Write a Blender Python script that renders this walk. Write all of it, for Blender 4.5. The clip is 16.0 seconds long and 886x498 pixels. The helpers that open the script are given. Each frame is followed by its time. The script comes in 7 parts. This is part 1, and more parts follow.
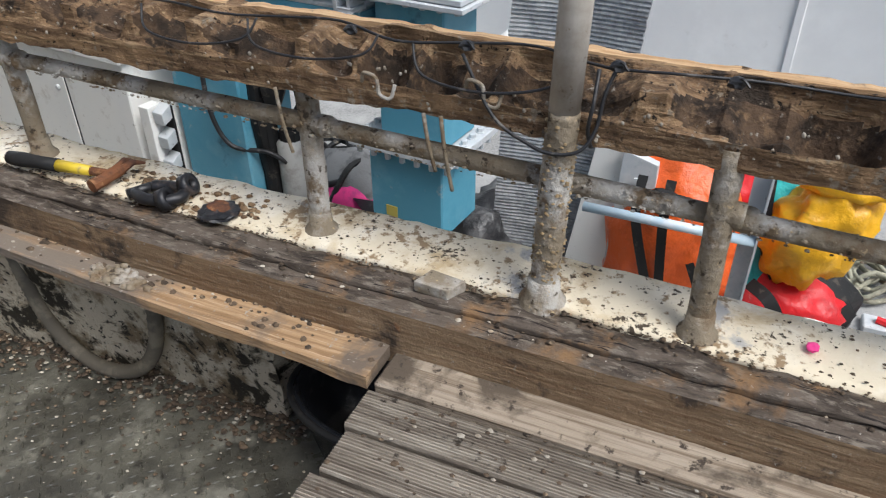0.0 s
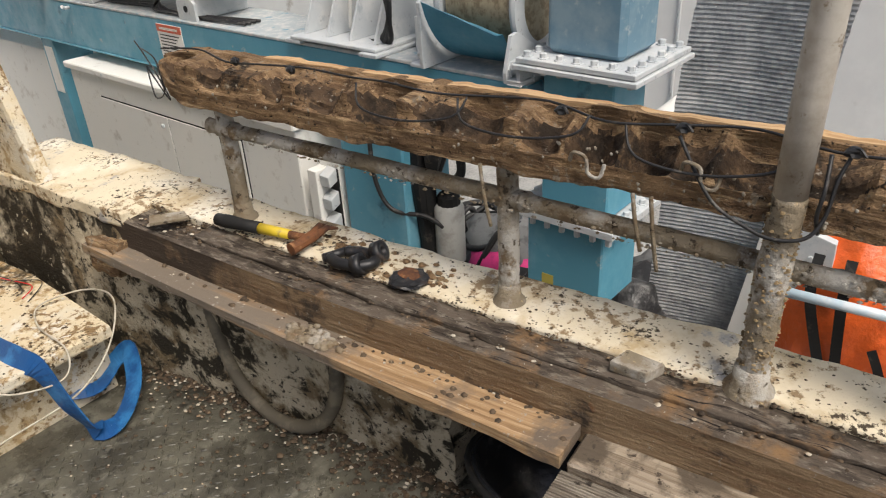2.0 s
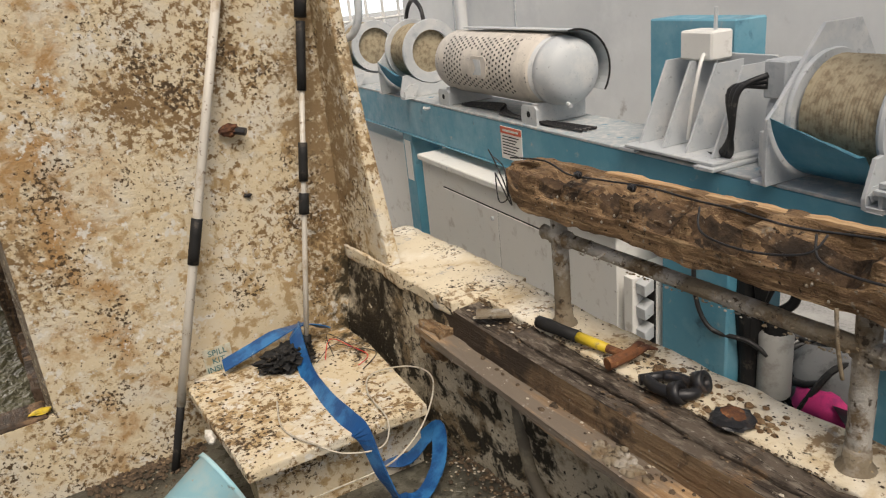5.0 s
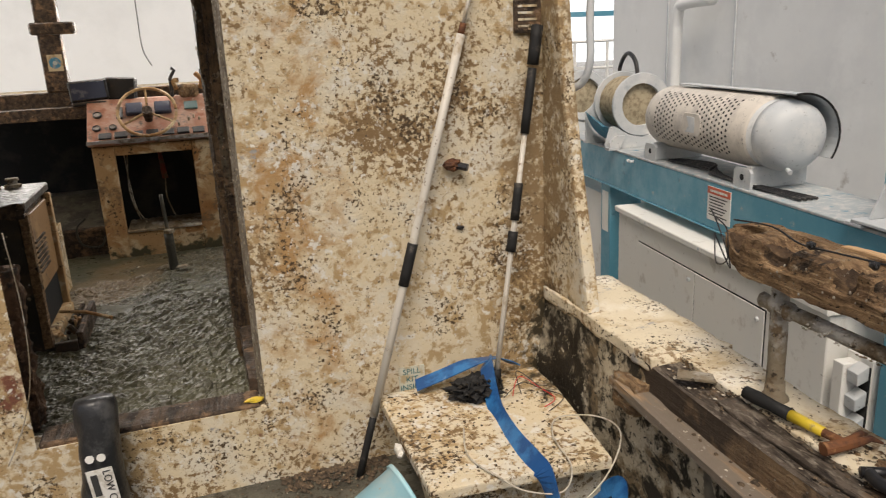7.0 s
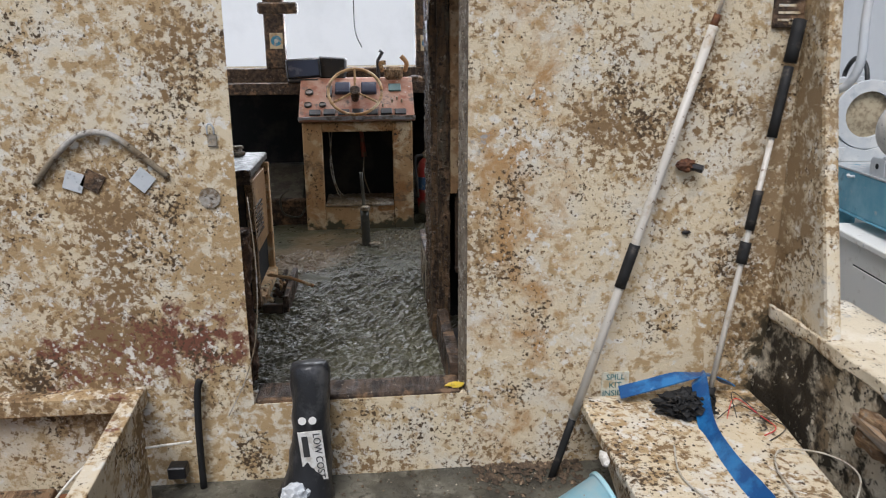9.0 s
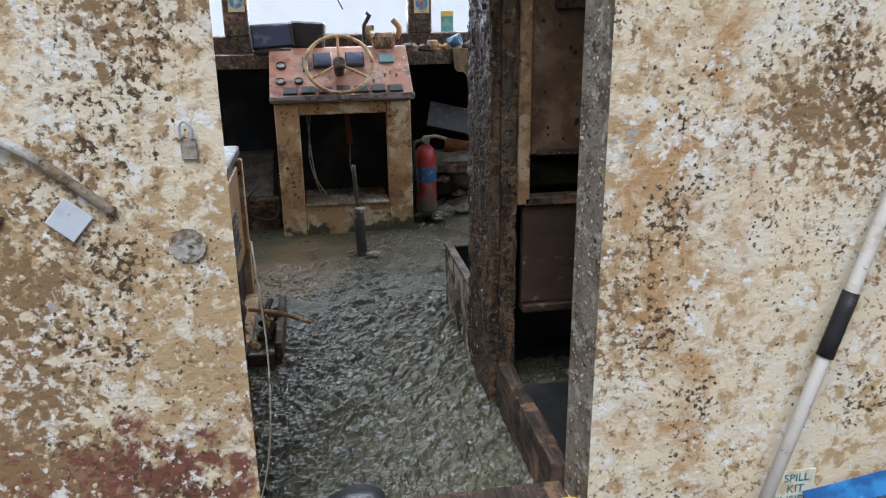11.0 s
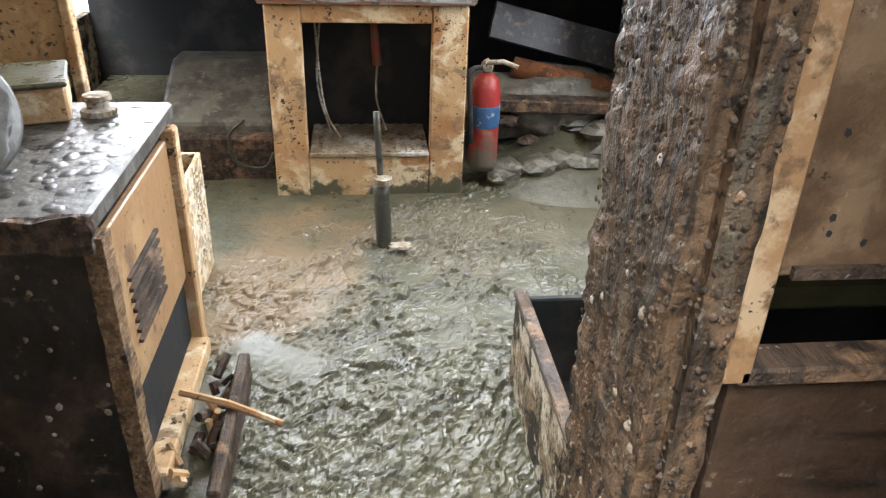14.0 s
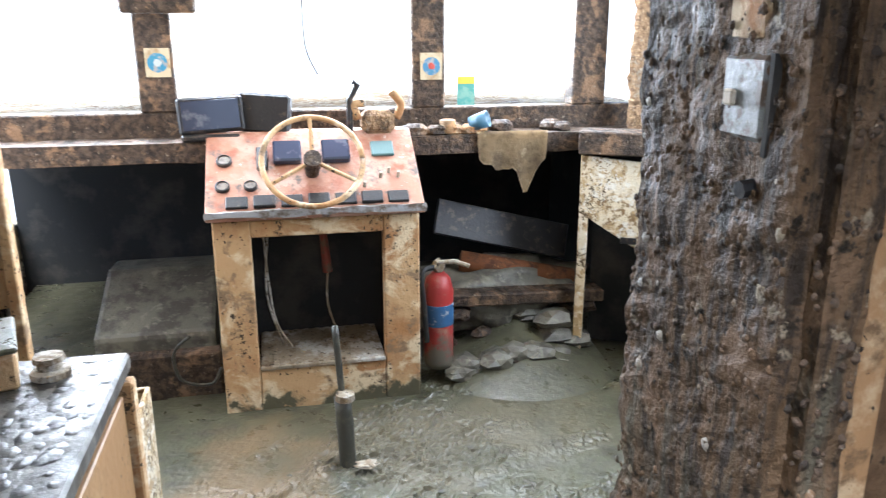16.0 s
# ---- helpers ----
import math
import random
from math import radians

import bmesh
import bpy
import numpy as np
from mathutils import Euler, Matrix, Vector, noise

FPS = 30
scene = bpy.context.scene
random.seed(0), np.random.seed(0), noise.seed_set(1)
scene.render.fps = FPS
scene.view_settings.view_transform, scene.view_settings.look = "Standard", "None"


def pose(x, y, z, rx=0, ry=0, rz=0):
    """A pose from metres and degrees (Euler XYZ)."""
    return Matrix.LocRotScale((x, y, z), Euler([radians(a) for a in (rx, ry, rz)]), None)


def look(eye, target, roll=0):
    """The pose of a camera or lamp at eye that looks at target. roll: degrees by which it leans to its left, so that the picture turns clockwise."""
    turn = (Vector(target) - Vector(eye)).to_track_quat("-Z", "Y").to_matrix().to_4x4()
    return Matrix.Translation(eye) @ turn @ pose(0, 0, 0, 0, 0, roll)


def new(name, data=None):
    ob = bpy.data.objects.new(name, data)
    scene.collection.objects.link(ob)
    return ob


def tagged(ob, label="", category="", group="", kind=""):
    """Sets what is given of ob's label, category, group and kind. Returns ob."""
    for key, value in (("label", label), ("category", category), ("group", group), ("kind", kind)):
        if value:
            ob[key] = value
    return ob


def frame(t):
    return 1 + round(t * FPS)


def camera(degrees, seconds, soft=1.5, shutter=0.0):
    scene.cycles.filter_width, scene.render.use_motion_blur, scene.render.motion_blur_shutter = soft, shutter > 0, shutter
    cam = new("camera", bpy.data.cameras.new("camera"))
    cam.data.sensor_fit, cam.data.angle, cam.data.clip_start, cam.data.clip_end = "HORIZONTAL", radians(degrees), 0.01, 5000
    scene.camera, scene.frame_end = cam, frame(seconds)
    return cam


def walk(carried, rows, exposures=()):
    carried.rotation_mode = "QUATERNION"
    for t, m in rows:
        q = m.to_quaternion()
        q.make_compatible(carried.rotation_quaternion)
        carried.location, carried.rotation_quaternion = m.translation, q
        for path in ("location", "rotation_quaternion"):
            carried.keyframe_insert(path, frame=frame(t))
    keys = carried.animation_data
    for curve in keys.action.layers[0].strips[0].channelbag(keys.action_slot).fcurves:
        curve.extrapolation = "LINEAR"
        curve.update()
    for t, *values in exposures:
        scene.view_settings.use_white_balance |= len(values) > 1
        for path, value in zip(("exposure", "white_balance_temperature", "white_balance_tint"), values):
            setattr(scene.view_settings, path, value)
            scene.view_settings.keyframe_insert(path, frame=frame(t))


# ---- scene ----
cam = camera(61.4, 16.0, soft=1.1, shutter=0.2)
PATH = [
    (0, (-0.043, 0.249, 1.283), (1.476, 0.916, 0.165), -0.3),
    (0.5, (-0.051, 0.28, 1.288), (1.459, 1.047, 0.224), -0.9),
    (1, (-0.051, 0.308, 1.294), (1.443, 1.158, 0.273), -2.1),
    (1.5, (-0.079, 0.337, 1.306), (1.398, 1.256, 0.32), -2.9),
    (2, (-0.098, 0.369, 1.311), (1.345, 1.356, 0.341), -3.3),
    (2.5, (-0.11, 0.4, 1.317), (1.29, 1.452, 0.352), -3.9),
    (3, (-0.096, 0.415, 1.318), (1.225, 1.585, 0.376), -4.3),
    (3.5, (-0.05, 0.415, 1.312), (1.151, 1.739, 0.415), -4.7),
    (4, (-0.039, 0.416, 1.321), (1.089, 1.847, 0.496), -5.4),
    (4.2, (-0.056, 0.419, 1.328), (1.043, 1.892, 0.539), -5.7),
    (6.3, (-0.165, 0.4, 1.364), (0.59, 2.164, 0.799), -4.1),
    (6.5, (-0.183, 0.402, 1.364), (0.531, 2.187, 0.814), -3.6),
    (7, (-0.211, 0.408, 1.364), (0.366, 2.246, 0.827), -2.8),
    (7.5, (-0.236, 0.408, 1.363), (0.202, 2.284, 0.827), -2.5),
    (8, (-0.263, 0.412, 1.36), (0.044, 2.312, 0.815), -2.0),
    (8.5, (-0.303, 0.432, 1.354), (-0.093, 2.341, 0.795), -1.4),
    (9, (-0.388, 0.508, 1.352), (-0.214, 2.425, 0.809), -0.4),
    (9.2, (-0.41, 0.549, 1.346), (-0.243, 2.472, 0.819), 0.3),
    (11.3, (-0.642, 1.551, 1.286), (-0.305, 3.416, 0.648), -0.4),
    (11.5, (-0.619, 1.659, 1.282), (-0.295, 3.521, 0.627), 0.7),
    (12, (-0.522, 1.932, 1.296), (-0.292, 3.785, 0.581), 2.3),
    (12.5, (-0.521, 2.137, 1.299), (-0.366, 3.971, 0.515), 1.2),
    (13, (-0.555, 2.357, 1.309), (-0.434, 4.165, 0.464), 1.1),
    (13.5, (-0.537, 2.527, 1.302), (-0.413, 4.296, 0.377), 2.4),
    (14, (-0.507, 2.652, 1.316), (-0.306, 4.404, 0.373), 1.9),
    (14.5, (-0.531, 2.75, 1.354), (-0.106, 4.505, 0.495), 0.9),
    (15, (-0.563, 2.784, 1.392), (0.047, 4.546, 0.668), 1.4),
    (15.5, (-0.583, 2.792, 1.423), (0.029, 4.593, 0.807), 1.0),
    (16, (-0.602, 2.776, 1.434), (-0.19, 4.655, 0.886), -0.0),
]
walk(cam, [(t, look(eye, target, roll)) for t, eye, target, roll in PATH], [(0, 0.5, 6000, 9), (2.0, 0.42, 6800, 10), (4.2, 0.17, 7100, 11), (6.5, 0.02, 7200, 12), (8.0, 0.06, 6700, 12), (9.2, 0.06, 5850, 11), (11.3, 0.4, 5500, 10), (12.0, 0.72, 5700, 10), (12.5, 1.28, 5550, 9), (13.0, 1.88, 5650, 8), (13.5, 1.98, 6000, 8), (14.2, 2.12, 6000, 9), (15.0, 2.08, 5800, 9), (16.0, 2.02, 5500, 8)])

# ---- light ----
WINDOW, SIDES = 21.0, 13.0
world = bpy.data.worlds.new("world")
scene.world = world
world.use_nodes = True
wn = world.node_tree.nodes
sky = wn.new("ShaderNodeTexSky")
sky.sky_type, sky.sun_disc = "NISHITA", False
sky.sun_elevation, sky.sun_rotation = radians(58), radians(201)
sky.air_density, sky.dust_density = 1.0, 4.0
wn["Background"].inputs[1].default_value = 0.095
world.node_tree.links.new(sky.outputs[0], wn["Background"].inputs[0])
sun = new("sun", bpy.data.lights.new("sun", "SUN"))
sun.data.energy, sun.data.angle, sun.data.color = 2.5, radians(32), (1.0, 0.96, 0.9)
sun.matrix_world = look((-1.8, -3.2, 8.0), (0, 1.5, 0))

for i, (x0, x1) in enumerate(((-1.88, -1.03), (-0.90, -0.045), (0.085, 0.61))):
    lamp = new("window_light", bpy.data.lights.new("window_light", "AREA"))
    lamp.data.shape, lamp.data.size, lamp.data.size_y, lamp.data.energy = "RECTANGLE", x1 - x0, 0.76, WINDOW * (x1 - x0)
    lamp.matrix_world = pose((x0 + x1) / 2 - 0.05, 5.74, 1.575, -70, 0, 0)
# added fill lamps in unseen side openings, to brighten the wheelhouse floor
for x, y, w, turn in ((-1.90, 5.0, 0.5, -90), (0.99, 4.65, 1.1, 90)):
    lamp = new("side_window_light", bpy.data.lights.new("side_window_light", "AREA"))
    lamp.data.shape, lamp.data.size, lamp.data.size_y, lamp.data.energy = "RECTANGLE", w, 0.76, SIDES * w / 1.1
    lamp.matrix_world = pose(x, y, 1.55, 75, 0, turn)


# ---- materials ----
def link(t, a, b):
    t.links.new(a, b)


def noise_tex(t, co, scale, detail=4.0, rough=0.6, stretch=(1, 1, 1), distort=0.0):
    mp = t.nodes.new("ShaderNodeMapping")
    mp.inputs["Scale"].default_value = stretch
    link(t, co, mp.inputs[0])
    n = t.nodes.new("ShaderNodeTexNoise")
    n.inputs["Scale"].default_value, n.inputs["Detail"].default_value = scale, detail
    n.inputs["Roughness"].default_value, n.inputs["Distortion"].default_value = rough, distort
    link(t, mp.outputs[0], n.inputs["Vector"])
    return n.outputs["Fac"]


def ramp(t, fac, lo, hi, a=0.0, b=1.0):
    m = t.nodes.new("ShaderNodeMapRange")
    m.inputs[1].default_value, m.inputs[2].default_value = lo, hi
    m.inputs[3].default_value, m.inputs[4].default_value = a, b
    link(t, fac, m.inputs[0])
    return m.outputs[0]


def mixc(t, fac, a, b):
    m = t.nodes.new("ShaderNodeMix")
    m.data_type = "RGBA"
    if isinstance(fac, float):
        m.inputs[0].default_value = fac
    else:
        link(t, fac, m.inputs[0])
    for sock, v in ((m.inputs[6], a), (m.inputs[7], b)):
        if isinstance(v, tuple):
            sock.default_value = (*v, 1)
        else:
            link(t, v, sock)
    return m.outputs[2]


def material(name, base, layers=(), rough=0.6, metal=0.0, bumps=((60, 0.3, 0.004),), vary=0.0, rough_var=0.0, coat=0.0, ribs=None):
    """base colour, then layers (colour, scale, lo, hi[, stretch[, distortion]]); bumps (scale, strength, distance[, stretch])."""
    m = bpy.data.materials.new(name)
    m.use_nodes = True
    t = m.node_tree
    bsdf = t.nodes["Principled BSDF"]
    co = t.nodes.new("ShaderNodeTexCoord").outputs["Object"]
    col = t.nodes.new("ShaderNodeRGB").outputs[0]
    col.default_value = (*base, 1)
    for i, lay in enumerate(layers):
        c, s, lo, hi = lay[:4]
        stretch = lay[4] if len(lay) > 4 else (1, 1, 1)
        dist = lay[5] if len(lay) > 5 else 0.0
        off = t.nodes.new("ShaderNodeVectorMath")
        off.inputs[1].default_value = (3.7 * i, 1.9 * i, 5.3 * i)
        link(t, co, off.inputs[0])
        fac = noise_tex(t, off.outputs[0], s, 6.0, 0.65, stretch, dist)
        if len(lay) > 6:
            s2, weight = lay[6]
            big = t.nodes.new("ShaderNodeMath")
            big.operation = "MULTIPLY_ADD"
            link(t, noise_tex(t, off.outputs[0], s2, 3.0), big.inputs[0])
            big.inputs[1].default_value = weight
            add = t.nodes.new("ShaderNodeMath")
            link(t, fac, add.inputs[0])
            big.inputs[2].default_value = -0.5 * weight
            link(t, big.outputs[0], add.inputs[1])
            fac = add.outputs[0]
        if len(lay) > 7:
            (px, py, pz), (rx, ry, rz) = lay[7]
            mp = t.nodes.new("ShaderNodeMapping")
            mp.vector_type = "TEXTURE"
            mp.inputs["Location"].default_value, mp.inputs["Scale"].default_value = (px, py, pz), (rx, ry, rz)
            link(t, co, mp.inputs[0])
            ln = t.nodes.new("ShaderNodeVectorMath")
            ln.operation = "LENGTH"
            link(t, mp.outputs[0], ln.inputs[0])
            ad = t.nodes.new("ShaderNodeMath")
            link(t, fac, ad.inputs[0])
            link(t, ramp(t, ln.outputs["Value"], 0.0, 1.0, 0.0, -0.5), ad.inputs[1])
            fac = ad.outputs[0]
        col = mixc(t, ramp(t, fac, lo, hi), col, c)
    if vary:
        info = t.nodes.new("ShaderNodeObjectInfo")
        hsv = t.nodes.new("ShaderNodeHueSaturation")
        link(t, ramp(t, info.outputs["Random"], 0, 1, 1 - vary, 1 + vary), hsv.inputs["Value"])
        link(t, col, hsv.inputs["Color"])
        col = hsv.outputs[0]
    link(t, col, bsdf.inputs["Base Color"])
    bsdf.inputs["Metallic"].default_value = metal
    bsdf.inputs["Specular IOR Level"].default_value = 0.5 if rough < 0.6 else 0.2
    bsdf.inputs["Coat Weight"].default_value = coat
    if rough_var:
        link(t, ramp(t, noise_tex(t, co, 14, 4), 0.35, 0.65, max(0.04, rough - rough_var), min(1, rough + rough_var)), bsdf.inputs["Roughness"])
    else:
        bsdf.inputs["Roughness"].default_value = rough
    norm = None
    for b in bumps:
        bp = t.nodes.new("ShaderNodeBump")
        bp.inputs["Strength"].default_value, bp.inputs["Distance"].default_value = b[1], b[2]
        link(t, noise_tex(t, co, b[0], 5, 0.6, b[3] if len(b) > 3 else (1, 1, 1)), bp.inputs["Height"])
        if norm:
            link(t, norm, bp.inputs["Normal"])
        norm = bp.outputs[0]
    if ribs:
        axis, period, strength, dist = ribs
        w = t.nodes.new("ShaderNodeTexWave")
        w.wave_profile, w.bands_direction = "SIN", axis
        w.inputs["Scale"].default_value, w.inputs["Distortion"].default_value = 0.314 / period, 0.25
        link(t, co, w.inputs["Vector"])
        bp = t.nodes.new("ShaderNodeBump")
        bp.inputs["Strength"].default_value, bp.inputs["Distance"].default_value = strength, dist
        link(t, w.outputs["Fac"], bp.inputs["Height"])
        if norm:
            link(t, norm, bp.inputs["Normal"])
        norm = bp.outputs[0]
    if norm:
        link(t, norm, bsdf.inputs["Normal"])
    return m


CREAM = (0.62, 0.53, 0.37)
N1 = (1, 1, 1)
fouled = material("fouled_cream_paint", CREAM, (
    ((0.62, 0.57, 0.46), 7, 0.46, 0.60), ((0.40, 0.285, 0.15), 26, 0.50, 0.60, N1, 0.3, (2.3, 0.55)),
    ((0.40, 0.245, 0.11), 11, 0.29, 0.47, N1, 0.4, (4, 0.6), ((0.02, 2.65, 0.80), (0.36, 1.0, 1.6))),
    ((0.165, 0.068, 0.044), 16, 0.24, 0.34, N1, 0.2, (4, 0.5), ((-1.05, 2.65, 0.47), (0.52, 1.0, 0.24))),
    ((0.215, 0.14, 0.07), 48, 0.545, 0.62, N1, 0.2, (2.7, 0.7)), ((0.66, 0.63, 0.56), 34, 0.59, 0.65, N1, 0.0, (6, 0.5)),
    ((0.33, 0.32, 0.30), 6, 0.68, 0.71), ((0.075, 0.05, 0.028), 85, 0.61, 0.67, N1, 0.0, (5, 0.8)),
    ((0.27, 0.19, 0.105), 26, 0.30, 0.44, N1, 0.3, (4, 0.6), ((0.82, 2.6, 1.05), (0.30, 0.6, 1.1))),
    # dark growth by the wing, spread wider to paint the corner's shade too
    ((0.045, 0.036, 0.021), 14, 0.30, 0.44, N1, 0.3, (5, 0.5), ((0.90, 2.64, 0.30), (0.44, 0.8, 0.58)))),
    0.75, bumps=((9, 0.2, 0.02), (60, 0.5, 0.009), (160, 0.35, 0.003)))
fouled_dark = material("heavily_fouled_paint", (0.50, 0.44, 0.33), (
    ((0.20, 0.15, 0.09), 8, 0.48, 0.58), ((0.035, 0.03, 0.021), 14, 0.50, 0.58, N1, 0.5, (4, 0.5)),
    ((0.03, 0.024, 0.016), 9, 0.20, 0.36, N1, 0.3, (4, 0.4), ((0.80, 2.50, 0.30), (0.4, 0.45, 0.5))), ((0.48, 0.43, 0.33), 40, 0.61, 0.66), ((0.03, 0.025, 0.02), 60, 0.57, 0.63)),
    0.8, bumps=((14, 0.5, 0.02), (70, 0.6, 0.01)))
gunwale_paint = material("chalky_gunwale_paint", (0.66, 0.58, 0.43), (
    ((0.74, 0.69, 0.58), 4, 0.50, 0.64), ((0.48, 0.37, 0.22), 9, 0.50, 0.66, N1, 0.3, (3, 0.5)), ((0.27, 0.19, 0.11), 42, 0.56, 0.64, N1, 0.0, (4, 0.6)),
    ((0.36, 0.35, 0.33), 7, 0.61, 0.67), ((0.06, 0.045, 0.03), 80, 0.60, 0.66, N1, 0.0, (7, 0.6))),
    0.75, bumps=((30, 0.45, 0.01), (110, 0.4, 0.004)))
old_wood = material("rotten_timber", (0.257, 0.164, 0.0897), (
    ((0.133, 0.0819, 0.0468), 8, 0.42, 0.60, (6, 0.8, 6)), ((0.39, 0.273, 0.156), 10, 0.54, 0.66, (9, 0.5, 9)), ((0.039, 0.0289, 0.0211), 12, 0.56, 0.64, N1, 0.3, (2, 0.4)),
    ((0.25, 0.203, 0.148), 60, 0.60, 0.66, N1, 0.0, (5, 0.4)), ((0.0195, 0.0148, 0.0109), 90, 0.62, 0.67, N1, 0.0, (6, 0.4))),
    0.85, bumps=((9, 0.8, 0.02, (9, 0.8, 9)), (60, 0.8, 0.01), (160, 0.6, 0.004)))
silt_wood = material("brown_edge_timber", (0.216, 0.148, 0.088), (
    ((0.176, 0.112, 0.064), 6, 0.46, 0.62, (7, 0.6, 7)), ((0.304, 0.22, 0.136), 8, 0.54, 0.66, (10, 0.5, 10)), ((0.064, 0.048, 0.036), 10, 0.57, 0.66, N1, 0.3, (2, 0.4)),
    ((0.288, 0.264, 0.224), 90, 0.63, 0.68), ((0.272, 0.096, 0.028), 5, 0.66, 0.74), ((0.06, 0.0448, 0.0336), 8, 0.16, 0.34, N1, 0.2, (3, 0.3), ((0.84, 1.95, 0.43), (0.5, 0.6, 0.5)))),
    0.8, rough_var=0.1, bumps=((9, 0.6, 0.012, (9, 0.8, 9)), (60, 0.6, 0.006), (160, 0.5, 0.003)))
silt_top = material("silted_dark_timber", (0.105, 0.084, 0.066), (
    ((0.045, 0.035, 0.027), 9, 0.44, 0.58, (4, 0.8, 4)), ((0.175, 0.15, 0.12), 26, 0.52, 0.64, (3, 1, 3)), ((0.20, 0.12, 0.06), 7, 0.54, 0.66), ((0.016, 0.012, 0.01), 12, 0.58, 0.63, (9, 0.5, 9)), ((0.40, 0.37, 0.32), 110, 0.66, 0.69)),
    0.75, rough_var=0.15, bumps=((30, 0.6, 0.01), (110, 0.6, 0.004)))
fresh_wood = material("bare_fir_plank", (0.405, 0.271, 0.152), (
    ((0.248, 0.152, 0.0782), 6, 0.42, 0.60, (12, 0.4, 12)), ((0.506, 0.368, 0.23), 9, 0.56, 0.66, (14, 0.4, 14)), ((0.147, 0.115, 0.0874), 5, 0.54, 0.66, N1, 0.3, (1.5, 0.5)),
    ((0.184, 0.152, 0.12), 7, 0.14, 0.34, (5, 0.6, 5), 0.2, (3, 0.3), ((0.80, 1.75, 0.44), (0.5, 0.85, 0.5))), ((0.331, 0.304, 0.258), 70, 0.62, 0.68)),
    0.8, bumps=((8, 0.5, 0.01, (16, 0.5, 16)), (90, 0.4, 0.004)))
pale_board = material("dry_brown_board", (0.34, 0.281, 0.212), (
    ((0.17, 0.128, 0.0892), 6, 0.44, 0.60, (12, 0.4, 12)), ((0.374, 0.315, 0.246), 9, 0.54, 0.66, (14, 0.4, 14)), ((0.102, 0.0808, 0.0595), 7, 0.54, 0.64, N1, 0.3, (3, 0.5)), ((0.0595, 0.0467, 0.0357), 40, 0.60, 0.66)), 0.85, bumps=((8, 0.6, 0.01, (16, 0.5, 16)), (90, 0.6, 0.005)))
dark_wood = material("waterlogged_timber", (0.085, 0.058, 0.04), (
    ((0.03, 0.023, 0.018), 8, 0.42, 0.58, (5, 0.8, 5)), ((0.19, 0.12, 0.07), 14, 0.55, 0.65, N1, 0.3, (3, 0.3)), ((0.26, 0.22, 0.17), 60, 0.64, 0.68)),
    0.6, rough_var=0.25, bumps=((10, 0.7, 0.015, (6, 0.8, 6)), (70, 0.6, 0.008)))
upright_wood = material("waterlogged_post", (0.105, 0.066, 0.036), (
    ((0.03, 0.022, 0.016), 8, 0.44, 0.58, (6, 6, 0.7)), ((0.135, 0.085, 0.05), 14, 0.52, 0.62, N1, 0.3, (3, 0.4)), ((0.085, 0.077, 0.056), 6, 0.54, 0.68, (3, 3, 0.5)), ((0.20, 0.165, 0.12), 30, 0.61, 0.67), ((0.018, 0.014, 0.01), 40, 0.58, 0.64)),
    0.65, rough_var=0.2, bumps=((10, 0.3, 0.008, (6, 6, 0.8)), (40, 0.8, 0.014), (120, 0.6, 0.006)))
grey_board = material("weathered_deck_board", (0.236, 0.205, 0.164), (
    ((0.124, 0.102, 0.0806), 6, 0.42, 0.6, (9, 0.7, 9)), ((0.31, 0.279, 0.229), 9, 0.54, 0.66, (9, 0.7, 9)), ((0.0434, 0.036, 0.0285), 30, 0.60, 0.68), ((0.285, 0.267, 0.236), 110, 0.66, 0.70)),
    0.8, vary=0.18, bumps=((80, 0.6, 0.006),))
deck_mat = material("wet_checker_plate", (0.105, 0.10, 0.078), (
    ((0.05, 0.047, 0.037), 5, 0.42, 0.58), ((0.17, 0.162, 0.13), 11, 0.54, 0.66), ((0.035, 0.032, 0.026), 30, 0.57, 0.65), ((0.32, 0.30, 0.26), 120, 0.67, 0.70)),
    0.34, rough_var=0.22, bumps=((40, 0.5, 0.006), (150, 0.4, 0.003)))
pipe_mat = material("silted_galvanised_pipe", (0.225, 0.185, 0.13), (
    ((0.42, 0.40, 0.36), 6, 0.48, 0.60), ((0.16, 0.115, 0.07), 18, 0.52, 0.62), ((0.06, 0.045, 0.03), 45, 0.58, 0.65), ((0.38, 0.29, 0.17), 60, 0.63, 0.68)),
    0.75, bumps=((70, 0.8, 0.008), (24, 0.4, 0.006)))
steel_grey = material("grey_painted_steel", (0.50, 0.53, 0.55), (
    ((0.60, 0.61, 0.61), 6, 0.48, 0.62), ((0.30, 0.32, 0.33), 40, 0.62, 0.70), ((0.38, 0.42, 0.45), 9, 0.58, 0.68)), 0.5, bumps=((120, 0.1, 0.002),))
blue_paint = material("dusty_blue_paint", (0.09, 0.30, 0.41), (
    ((0.17, 0.38, 0.48), 3, 0.48, 0.66), ((0.34, 0.40, 0.42), 14, 0.63, 0.72), ((0.03, 0.11, 0.16), 6, 0.62, 0.72)), 0.45, rough_var=0.15, bumps=((90, 0.1, 0.002),))
dusty_blue = material("dust_laid_blue_paint", (0.36, 0.40, 0.42), (
    ((0.50, 0.50, 0.49), 20, 0.48, 0.6), ((0.10, 0.25, 0.34), 9, 0.60, 0.70)), 0.7, bumps=((90, 0.2, 0.002),))
cab_mat = material("beige_cabinet_paint", (0.80, 0.79, 0.75), (
    ((0.78, 0.78, 0.75), 3, 0.45, 0.65), ((0.50, 0.48, 0.44), 40, 0.64, 0.72), ((0.58, 0.55, 0.5), 8, 0.58, 0.7)), 0.5, bumps=((140, 0.08, 0.001),))
